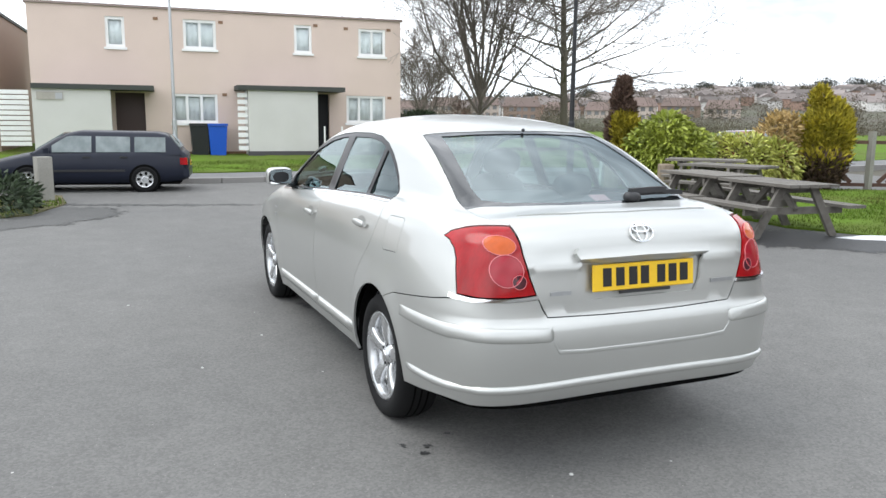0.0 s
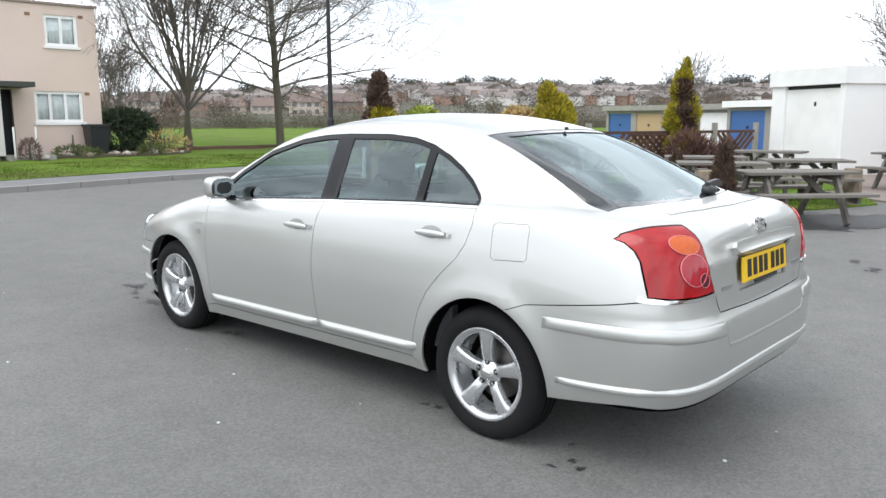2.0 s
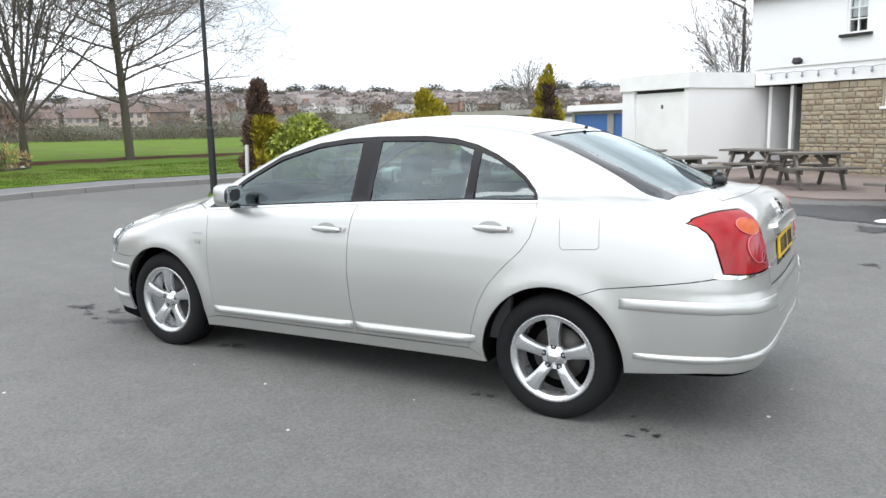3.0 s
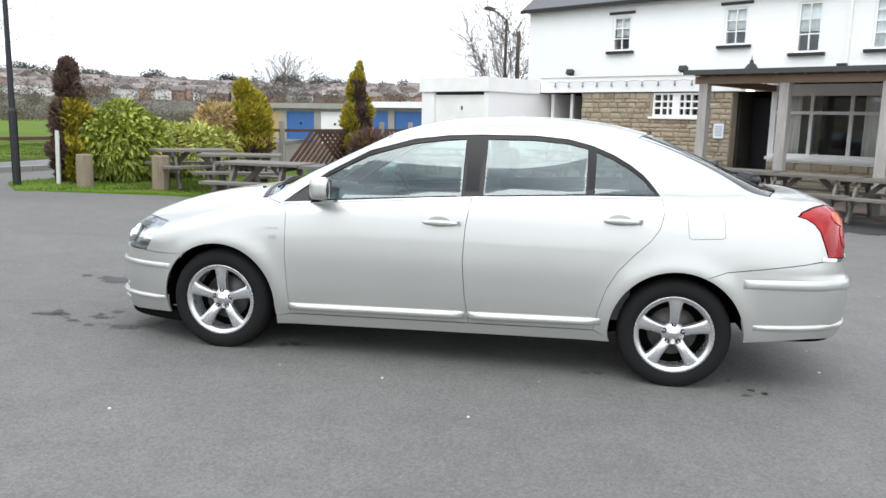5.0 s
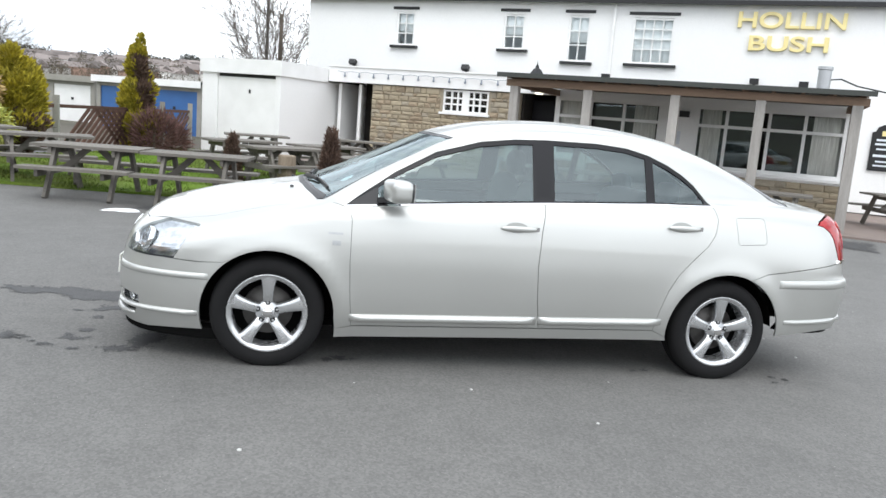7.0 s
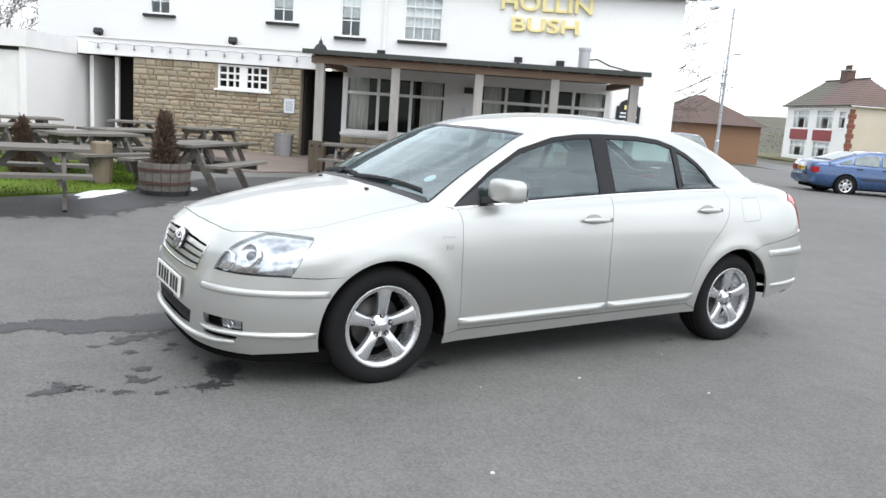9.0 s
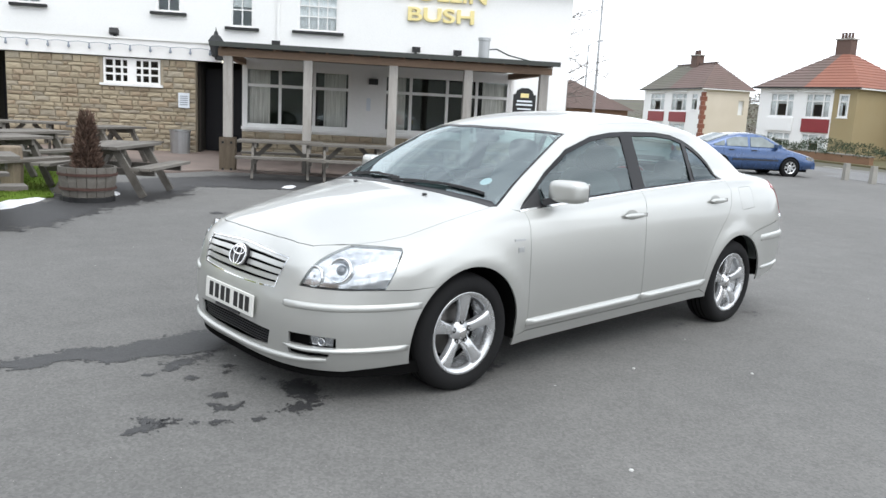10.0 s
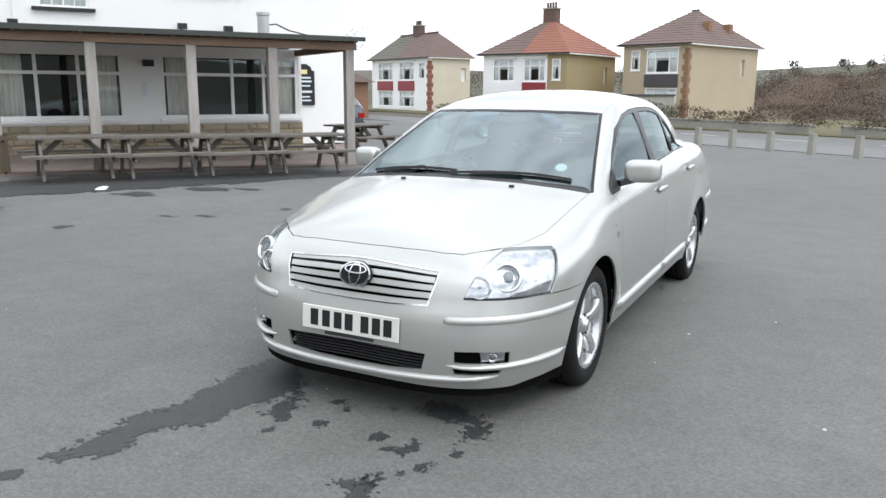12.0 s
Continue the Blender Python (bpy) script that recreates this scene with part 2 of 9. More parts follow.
FENCE_BROWN = mat("stained_fence_wood", (0.115, 0.06, 0.045), 0.85, var=0.25, scale=2, fine=20, col2=(0.07, 0.04, 0.03), patch=0.5, rand=0.2)
CONCRETE = mat("concrete", (0.33, 0.32, 0.29), 0.9, var=0.18, scale=3, fine=60, bump=0.003, col2=(0.24, 0.23, 0.2), patch=0.5)
FELT = mat("dark_roof_felt", (0.055, 0.06, 0.055), 0.8, var=0.2, scale=2, fine=40)
BLACK = mat("black_paint", (0.012, 0.012, 0.013), 0.45, var=0.2)
BLACK_DOOR = mat("black_door_paint", (0.010, 0.010, 0.013), 0.5, var=0.2, spec=0.25)
# near-black: the shade of unlit rooms is put into the colour
UNLIT_INSIDE = mat("unlit_interior", (0.03, 0.026, 0.022), 0.9, var=0.3, scale=1.5)
CURTAIN = mat("pale_curtain", (0.82, 0.80, 0.75), 0.95, var=0.1, scale=3, fine=12, streak=(10, 10, 0.6), col2=(0.40, 0.38, 0.34), patch=0.6)
NET = mat("white_net_curtain", (0.88, 0.90, 0.90), 0.95, var=0.08, scale=3, fine=12, streak=(8, 8, 0.6), col2=(0.62, 0.66, 0.68), patch=0.45)
BLUE_DOOR = mat("blue_garage_paint", (0.035, 0.13, 0.36), 0.5, var=0.12, scale=1.5, fine=20, col2=(0.03, 0.10, 0.27), patch=0.4)
TAN_DOOR = mat("tan_garage_paint", (0.48, 0.34, 0.19), 0.6, var=0.1)
BLUE_BIN = mat("blue_bin_plastic", (0.01, 0.09, 0.52), 0.4, var=0.08)
BLACK_BIN = mat("black_bin_plastic", (0.016, 0.017, 0.02), 0.45, var=0.15)
STEEL = mat("galvanised_steel", (0.46, 0.47, 0.48), 0.38, metal=0.9, var=0.12, scale=6, fine=50)
IRON = mat("black_iron", (0.025, 0.026, 0.028), 0.5, metal=0.3, var=0.15)
GOLD = mat("gold_letter_paint", (0.84, 0.72, 0.34), 0.4, metal=0.1, var=0.08)
BARK = mat("bark", (0.105, 0.088, 0.07), 0.95, var=0.3, scale=2, fine=30, bump=0.01, col2=(0.09, 0.092, 0.055), patch=0.5)
TWIG = mat("twigs", (0.17, 0.148, 0.13), 0.95, var=0.2)
CONIFER_GOLD = mat("golden_conifer", (0.40, 0.33, 0.025), 0.9, var=0.3, scale=2.5, fine=8, col2=(0.24, 0.21, 0.02), patch=0.8, rand=0.35, island=True)
CONIFER_BROWN = mat("browned_conifer", (0.12, 0.075, 0.055), 0.95, var=0.3, scale=2.5, fine=8, rand=0.4, island=True)
MOSS_LEAF = mat("mossy_leaf", (0.10, 0.125, 0.035), 0.8, var=0.3, scale=2, fine=8, rand=0.4, island=True)
STONE_RUBBLE = (mat("pale_rubble", (0.42, 0.39, 0.35), 0.9, var=0.25, scale=4, fine=40, bump=0.004), mat("brown_rubble", (0.22, 0.17, 0.13), 0.9, var=0.25, scale=4, fine=40, bump=0.004))
LAUREL = mat("laurel_leaf", (0.33, 0.37, 0.06), 0.5, var=0.2, scale=1.8, fine=8, col2=(0.20, 0.25, 0.045), patch=0.7, rand=0.45, island=True)
VARIEG = mat("variegated_leaf", (0.46, 0.46, 0.12), 0.55, var=0.2, scale=1.8, fine=8, col2=(0.34, 0.38, 0.08), patch=0.7, rand=0.4, island=True)
ORANGE_LEAF = mat("orange_leaf", (0.46, 0.33, 0.14), 0.7, var=0.25, scale=2, fine=8, rand=0.4, island=True)
RED_SHRUB = mat("bronze_grass_leaf", (0.13, 0.065, 0.055), 0.8, var=0.25, scale=2, fine=8, rand=0.4, island=True)
DARK_HEDGE = mat("dark_hedge_leaf", (0.035, 0.055, 0.025), 0.8, var=0.25, scale=2, fine=8, rand=0.45, island=True)
BROWN_BRUSH = mat("winter_scrub", (0.125, 0.10, 0.078), 0.95, spec=0.05, var=0.25, scale=0.06, fine=5, col2=(0.105, 0.105, 0.075), patch=0.7, rand=0.22, island=True)
SNOW = mat("snow", (0.86, 0.87, 0.89), 0.6, var=0.05, scale=8, fine=60, bump=0.01)
PAPER = mat("paper_notice", (0.72, 0.77, 0.82), 0.7, var=0.05)
GREY_BAR = mat("grey_print", (0.25, 0.28, 0.33), 0.7, var=0.05)
WHITE_LINE = mat("road_marking", (0.55, 0.55, 0.53), 0.8, var=0.2, scale=5, fine=60)
WINDOW_GLASS = glass("window_glass", (0.945, 0.955, 0.955), 0.01, 0.04)
BANK_BRUSH = mat("bank_scrub", (0.088, 0.068, 0.06), 0.95, var=0.3, spec=0.05, scale=0.08, fine=3, col2=(0.125, 0.095, 0.066), patch=0.8, rand=0.2, island=True)


# ---- building helpers ----
def ground_z(x, y):
    """Height of the ground: a gentle fall towards the road, flat far off."""
    yy = max(-48.0, min(30.0, y))
    return 0.011 * yy + 0.006 * max(0.0, min(x, 25.0) - 2.0) * (1.0 if y > -12 else 0.3)


def thing(name, m, label="", category="", group="", kind=""):
    e = new(name)
    e.empty_display_size = 0.3
    e.matrix_world = m
    return tagged(e, label, category, group, kind)


def part(name, bm, material, parent=None, label="", smooth=False, bevel=0.0, kind=""):
    """Links a bmesh as one mesh object under a thing or a part."""
    if bevel:
        bmesh.ops.bevel(bm, geom=[e for e in bm.edges if len(e.link_faces) == 2 and e.calc_face_angle(0) > 0.6],
                        offset=bevel, segments=1, affect="EDGES", clamp_overlap=True)
    me = bpy.data.meshes.new(name)
    bm.normal_update()
    bm.to_mesh(me)
    bm.free()
    if smooth:
        for p in me.polygons:
            p.use_smooth = True
    me.materials.append(material)
    ob = new(name, me)
    if parent is not None:
        ob.parent = parent
    return tagged(ob, label, kind=kind)


def raw(name, verts, faces, material, parent=None, label="", smooth=False, kind=""):
    me = bpy.data.meshes.new(name)
    me.from_pydata([tuple(v) for v in verts], [], [tuple(f) for f in faces])
    if smooth:
        for p in me.polygons:
            p.use_smooth = True
    me.materials.append(material)
    ob = new(name, me)
    if parent is not None:
        ob.parent = parent
    return tagged(ob, label, kind=kind)


def box(bm, x0, x1, y0, y1, z0, z1, m=None):
    vs = [bm.verts.new(v) for v in ((x0, y0, z0), (x1, y0, z0), (x1, y1, z0), (x0, y1, z0), (x0, y0, z1), (x1, y0, z1), (x1, y1, z1), (x0, y1, z1))]
    if m is not None:
        for v in vs:
            v.co = m @ v.co
    for f in ((0, 3, 2, 1), (4, 5, 6, 7), (0, 1, 5, 4), (1, 2, 6, 5), (2, 3, 7, 6), (3, 0, 4, 7)):
        bm.faces.new([vs[i] for i in f])
    return vs


def boxes(*rows):
    bm = bmesh.new()
    for r in rows:
        box(bm, *r)
    return bm


def beam(bm, a, b, w, h):
    """A straight bar from a to b, w wide sideways and h deep."""
    a, b = Vector(a), Vector(b)
    d = (b - a)
    up = Vector((0, 0, 1)) if abs(d.normalized().z) < 0.95 else Vector((1, 0, 0))
    side = d.cross(up).normalized() * (w / 2)
    top = side.cross(d).normalized() * (h / 2)
    vs = [bm.verts.new(p) for q in (a, b) for p in (q - side - top, q + side - top, q + side + top, q - side + top)]
    for f in ((0, 1, 2, 3), (7, 6, 5, 4), (0, 4, 5, 1), (1, 5, 6, 2), (2, 6, 7, 3), (3, 7, 4, 0)):
        bm.faces.new([vs[i] for i in f])


def lathe(profile, n=20):
    """A turned form about z from (radius, height) pairs."""
    bm = bmesh.new()
    rings = []
    for r, z in profile:
        if r < 1e-5:
            rings.append([bm.verts.new((0, 0, z))])
        else:
            rings.append([bm.verts.new((r * math.cos(2 * math.pi * k / n), r * math.sin(2 * math.pi * k / n), z)) for k in range(n)])
    for a, b in zip(rings, rings[1:]):
        for k in range(n):
            q = [a[k % len(a)], a[(k + 1) % len(a)], b[(k + 1) % len(b)], b[k % len(b)]]
            u = []
            for v in q:
                if v not in u:
                    u.append(v)
            if len(u) > 2:
                bm.faces.new(u)
    return bm


def holed_wall(x0, x1, z0, z1, y0, y1, holes):
    """A wall slab from y0 to y1 with rectangular openings (x0, x1, z0, z1) that go through."""
    bm = bmesh.new()
    xs = sorted({x0, x1, *[max(x0, min(x1, h[k])) for h in holes for k in (0, 1)]})
    zs = sorted({z0, z1, *[max(z0, min(z1, h[k])) for h in holes for k in (2, 3)]})

    def solid(i, j):
        if not (0 <= i < len(xs) - 1 and 0 <= j < len(zs) - 1):
            return False
        cx, cz = (xs[i] + xs[i + 1]) / 2, (zs[j] + zs[j + 1]) / 2
        return not any(h[0] < cx < h[1] and h[2] < cz < h[3] for h in holes)
    vert = {}

    def v(x, y, z):
        k = (round(x, 5), round(y, 5), round(z, 5))
        if k not in vert:
            vert[k] = bm.verts.new(k)
        return vert[k]
    for i in range(len(xs) - 1):
        for j in range(len(zs) - 1):
            if not solid(i, j):
                continue
            a, b, c, d = xs[i], xs[i + 1], zs[j], zs[j + 1]
            bm.faces.new((v(a, y0, c), v(b, y0, c), v(b, y0, d), v(a, y0, d)))
            bm.faces.new((v(a, y1, d), v(b, y1, d), v(b, y1, c), v(a, y1, c)))
            if not solid(i - 1, j):
                bm.faces.new((v(a, y0, c), v(a, y0, d), v(a, y1, d), v(a, y1, c)))
            if not solid(i + 1, j):
                bm.faces.new((v(b, y1, c), v(b, y1, d), v(b, y0, d), v(b, y0, c)))
            if not solid(i, j - 1):
                bm.faces.new((v(a, y1, c), v(b, y1, c), v(b, y0, c), v(a, y0, c)))
            if not solid(i, j + 1):
                bm.faces.new((v(a, y0, d), v(b, y0, d), v(b, y1, d), v(a, y1, d)))
    return bm


def window(parent, x0, x1, z0, z1, y, cols=(0.5,), rows=(), bar=0.05, edge=0.06, thick=0.07, sill=None, lintel=None,
           curtain=None, label="", behind=0.22, mat_frame=None, sides=False):
    """A window unit facing -y in its parent: frame with bars, a pane, sill, lintel and cloth behind."""
    mat_frame = mat_frame or WHITE_TRIM
    w, h = x1 - x0 - 2 * edge, z1 - z0 - 2 * edge
    xs = [x0 + edge - bar / 2, *[x0 + edge + c * w for c in cols], x1 - edge + bar / 2]
    zs = [z0 + edge - bar / 2, *[z0 + edge + r * h for r in rows], z1 - edge + bar / 2]
    bm = holed_wall(x0, x1, z0, z1, y, y + thick, [(a + bar / 2, b - bar / 2, c + bar / 2, d - bar / 2) for a, b in zip(xs, xs[1:]) for c, d in zip(zs, zs[1:])])
    win = part("window", bm, mat_frame, parent, label)
    cuts = [0.0, *cols, 1.0]
    for a, b in zip(cuts, cuts[1:]):
        bm = boxes((x0 + edge + a * w + 0.01, x0 + edge + b * w - 0.01, y + thick * 0.5 - 0.004, y + thick * 0.5 + 0.002, z0 + edge, z1 - edge))
        pn = part("pane", bm, WINDOW_GLASS, win)
        pn.visible_shadow = False
    if sill:
        part("sill", boxes((x0 - sill[0], x1 + sill[0], y - sill[1], y + 0.02, z0 - sill[2], z0 - 0.002)), sill[3], win, bevel=0.008)
    if lintel:
        part("lintel", boxes((x0 - lintel[0], x1 + lintel[0], y - lintel[1], y + 0.02, z1 + 0.002, z1 + lintel[2])), lintel[3], win, bevel=0.006)
    for (a, b, lo, material) in (curtain or ()):
        n = max(6, int((b - a) * w / 0.05))
        vs, fs = [], []
        for k in range(n + 1):
            xx = x0 + edge + (a + (b - a) * k / n) * w
            yy = y + thick + 0.03 + 0.010 * math.sin(k * 1.9 + x0 * 3)
            vs += [(xx, yy, z0 + edge + lo * h), (xx, yy + 0.012, z0 + edge + lo * h), (xx, yy, z1 - 0.02), (xx, yy + 0.012, z1 - 0.02)]
        for k in range(n):
            a0, b0 = 4 * k, 4 * k + 4
            fs += [(a0, b0, b0 + 2, a0 + 2), (a0 + 3, b0 + 3, b0 + 1, a0 + 1), (a0, a0 + 1, b0 + 1, b0), (a0 + 2, b0 + 2, b0 + 3, a0 + 3)]
        raw("curtain", vs, fs, material, win, smooth=True)
    return win


def sheet(name, outline, material, lift, kind="structure", label="", cell=0.0, parent=None, rough=0.0):
    """A flat surface that follows the ground, lift above it, with a skirt down into the ground."""
    bm = bmesh.new()
    top = [bm.verts.new((x, y, 0)) for x, y in outline]
    f = bm.faces.new(top)
    if f.normal.z < 0:
        f.normal_flip()
    bmesh.ops.triangulate(bm, faces=[f])
    if cell:
        for _ in range(7):
            longs = [e for e in bm.edges if e.calc_length() > cell]
            if not longs:
                break
            bmesh.ops.subdivide_edges(bm, edges=longs, cuts=1, use_grid_fill=False)
            bmesh.ops.triangulate(bm, faces=bm.faces[:])
    rim = [e for e in bm.edges if len(e.link_faces) == 1]
    ext = bmesh.ops.extrude_edge_only(bm, edges=rim)
    low = {v for v in ext["geom"] if isinstance(v, bmesh.types.BMVert)}
    for v in bm.verts:
        wob = rough * noise.noise(Vector((v.co.x * 1.3, v.co.y * 1.3, 0)))
        v.co.z = ground_z(v.co.x, v.co.y) + (lift + wob if v not in low else -0.08)
    bmesh.ops.recalc_face_normals(bm, faces=bm.faces[:])
    return part(name, bm, material, parent, label, kind=kind)

# ---- ground ----
def far_height(x, y):
    """The terrain: car-park level near by, a shallow valley, then a hillside all round."""
    r = math.hypot(x - 5, y)
    t = max(0.0, min(1.0, (r - 130) / 380))
    az = math.atan2(y, x)
    hill = 14 + 5 * math.sin(az * 3 + 0.6) + 3 * math.sin(az * 7 + 2)
    dip = -2.2 * math.exp(-((r - 110) / 45) ** 2)
    k = max(0.0, min(1.0, (r - 60) / 60))
    return ground_z(x, y) - 0.04 + k * dip + hill * t * t * (3 - 2 * t) + k * 0.5 * noise.noise(Vector((x * 0.02, y * 0.02, 0)))


g_verts, g_faces = [], []
g_rings = [0, 3, 6, 10, 15, 20, 26, 33, 41, 50, 60, 72, 86, 102, 120, 140, 165, 195, 230, 270, 315, 365, 420, 480, 560, 700, 1000]
G_SEG = 120
for r in g_rings:
    for k in range(G_SEG):
        a = 2 * math.pi * k / G_SEG
        x, y = 5 + r * math.cos(a), r * math.sin(a)
        g_verts.append((x, y, far_height(x, y)))
for i in range(len(g_rings) - 1):
    for k in range(G_SEG):
        a, b = i * G_SEG + k, i * G_SEG + (k + 1) % G_SEG
        g_faces.append((a, a + G_SEG, b + G_SEG, b))
raw("ground", g_verts, g_faces, FAR_GROUND, None, "grassy ground rising to a wooded hillside", True, "structure")

sheet("car_park", [(-40, -40), (-12, -42), (5, -34), (13, -25.5), (26, -34), (40, -28), (30, -8), (16, 1.2), (12.6, 3.4), (16, 6), (16, 11.0),
                   (11, 11.0), (9.6, 11.3), (8.5, 11.9), (7.2, 12.55), (5, 12.5), (2, 12.3), (0.2, 12.35), (-1.9, 12.95), (-5, 15.4), (-9, 18.3), (-22, 26), (-40, 26)],
      ASPHALT, 0.0, label="worn grey asphalt car park, dry with a few wet patches")
sheet("road", [(-30.2, 0.2), (42.0, -47.5), (47.4, -55.6), (-24.8, -7.9)], ASPHALT_OLD, 0.006, label="asphalt road with a broken white centre line")

# kerb, pavement and verge in front of the flat-roofed houses
kerb_line = [(-22, 24.4), (-9, 16.6), (-5, 13.6), (-1.9, 11.9), (0.2, 11.65), (2, 11.8), (5, 12.0), (7.2, 11.75), (8.5, 11.2), (9.6, 10.75), (11, 10.45), (16, 10.4), (24, 11.5), (40, 13.3)]


def offset_line(line, d):
    out = []
    for i, (x, y) in enumerate(line):
        a, b = line[max(0, i - 1)], line[min(len(line) - 1, i + 1)]
        tx, ty = b[0] - a[0], b[1] - a[1]
        n = math.hypot(tx, ty)
        out.append((x - ty / n * d, y + tx / n * d))
    return out


k0, k1 = kerb_line, offset_line(kerb_line, 0.14)
p1, v1 = offset_line(kerb_line, 1.5), offset_line(kerb_line, 1.52)
kerb_row = thing("kerb", Matrix(), "row of grey concrete kerb stones along the road", "kerb", kind="structure")
for (a, b), (c, d) in zip(zip(k0, k0[1:]), zip(k1, k1[1:])):
    n = max(1, round(math.dist(a, b) / 0.92))
    for j in range(n):
        q = [(p[0] + (r[0] - p[0]) * f, p[1] + (r[1] - p[1]) * f) for p, r, f in ((a, b, j / n), (a, b, (j + 0.985) / n), (c, d, (j + 0.985) / n), (c, d, j / n))]
        vs = [(x, y, ground_z(x, y) - 0.05) for x, y in q] + [(x, y, ground_z(x, y) + 0.11) for x, y in q]
        raw("kerb_stone", vs, [(3, 2, 1, 0), (4, 5, 6, 7), (0, 1, 5, 4), (1, 2, 6, 5), (2, 3, 7, 6), (3, 0, 4, 7)], KERB, kerb_row)
sheet("pavement", k1 + p1[::-1], ASPHALT_OLD, 0.10, label="grey tarmac footway behind the kerb")
sheet("verge", v1 + [(60, 30), (60, 60), (20, 75), (-10, 40), (-24, 30)], GRASS, 0.12, label="mown green grass verge and field", cell=1.6, rough=0.05)

sheet("lawn", [(6.25, 8.5), (6.65, 6.0), (6.55, 4.9), (6.4, 2.8), (7.3, 1.1), (8.3, 0.9), (9.2, 0.2), (10.6, -0.3), (13.2, 1.0), (16.4, 3.4), (16.6, 4.3), (12.3, 6.1), (9.6, 7.7), (8.4, 9.2), (7.2, 9.4)],
      GRASS, 0.03, label="worn green pub lawn under the picnic tables", cell=0.5, rough=0.035)

PUB = pose(12.81, -3.86, -0.05, 0, 0, -123.442)


def pub_xy(u, v):
    p = PUB @ Vector((u, v, 0))
    return (p.x, p.y)


sheet("paving", [pub_xy(*q) for q in ((-6.5, 2.2), (-6.5, -2.6), (-3.0, -3.6), (-0.4, -3.2), (0.2, -2.45), (8.6, -2.45), (9.2, 4.2), (0.3, 4.2))], PAVING, 0.035,
      label="pinkish paved terrace beside the stone wall")


def blotch(name, pts, material, lift, label, soft=0.05, cell=0.007, thr=0.25):
    """A stain on the ground: a thin skin of small cells with a ragged, broken edge."""
    po = np.array(pts, float)
    lo, hi = po.min(0) - soft, po.max(0) + soft
    gx, gy = np.meshgrid(np.arange(lo[0], hi[0], cell), np.arange(lo[1], hi[1], cell), indexing="ij")
    inside, dist = np.zeros(gx.shape, bool), np.full(gx.shape, 9.0)
    for (x0, y0), (x1, y1) in zip(po, np.roll(po, -1, 0)):
        if y0 != y1:
            inside ^= ((y0 > gy) != (y1 > gy)) & (gx < (x1 - x0) * (gy - y0) / (y1 - y0) + x0)
        ex, ey = x1 - x0, y1 - y0
        t = np.clip(((gx - x0) * ex + (gy - y0) * ey) / (ex * ex + ey * ey + 1e-12), 0, 1)
        dist = np.minimum(dist, np.hypot(gx - x0 - t * ex, gy - y0 - t * ey))
    val = np.where(inside, dist, -dist) / soft
    near = np.argwhere((val > -1.6) & (val < 2.6))
    k = 0.7 / soft
    for a, b in near:
        x, y = gx[a, b], gy[a, b]
        val[a, b] += 0.8 * noise.noise(Vector((x * k, y * k, 1.7))) + 0.9 * noise.noise(Vector((x * k * 3.1, y * k * 3.1, 5.1))) + 0.7 * noise.noise(Vector((x * k * 8, y * k * 8, 9)))
    vid, vs, fs = {}, [], []

    def corner(a, b):
        if (a, b) not in vid:
            vid[(a, b)] = len(vs)
            x, y = lo[0] + (a - 0.5) * cell, lo[1] + (b - 0.5) * cell
            vs.append((x, y, ground_z(x, y) + lift))
        return vid[(a, b)]
    for a, b in np.argwhere(val > thr):
        fs.append((corner(a, b), corner(a + 1, b), corner(a + 1, b + 1), corner(a, b + 1)))
    return tagged(raw(name, vs, fs, material, None, kind="structure"), label, "stain", kind="structure")


blotch("damp_patch", [(5.0, 3.3), (4.75, 2.1), (6.2, 0.7), (7.2, -0.7), (8.2, -1.3), (7.5, -2.5), (6.9, -4.1), (6.1, -6.1), (5.3, -7.6), (6.3, -8.2), (8.2, -5.0), (9.9, -2.7), (9.5, -1.0), (8.2, 0.7), (7.0, 1.2), (6.3, 2.6)],
       WET, 0.008, "dark damp asphalt along the pub terrace and tables", 0.22, 0.03)

# ---- the pub ----
pub = thing("pub", PUB, "white-painted two-storey pub with slate roof and stone-faced single-storey front", "pub")
# upper windows: (left, right, sill, head)
PUB_WIN = [(-5.62, -5.0, 3.62, 4.62, 1), (-2.16, -1.52, 3.63, 4.62, 2), (-0.25, 0.36, 3.36, 4.62, 3), (1.52, 2.62, 3.38, 4.60, 4)]
part("front_wall", holed_wall(-8.75, 9.2, 0, 5.02, 4.13, 4.43, [(a, b, c, d) for a, b, c, d, _ in PUB_WIN]), WHITE_WALL, pub)
part("end_wall", boxes((-8.75, -8.45, 4.43, 10.4, 0, 5.02)), WHITE_WALL, pub)
part("end_wall", boxes((8.9, 9.2, 4.43, 10.4, 0, 5.02)), WHITE_WALL, pub)
part("back_wall", boxes((-8.45, 8.9, 10.1, 10.4, 0, 5.02)), WHITE_WALL, pub)
part("upper_floor", boxes((-8.4, 8.85, 4.45, 10.05, 2.75, 2.95)), UNLIT_INSIDE, pub)
for gx in (-8.75, 8.9):
    raw("gable", [(gx, 4.13, 5.02), (gx + 0.3, 4.13, 5.02), (gx + 0.3, 10.4, 5.02), (gx, 10.4, 5.02), (gx, 7.27, 7.25), (gx + 0.3, 7.27, 7.25)],
        [(0, 3, 4), (1, 5, 2), (0, 4, 5, 1), (3, 2, 5, 4), (0, 1, 2, 3)], WHITE_WALL, pub)
roof = part("roof", bmesh.new(), SLATE, pub, "grey slate pitched roof")
bm = bmesh.new()
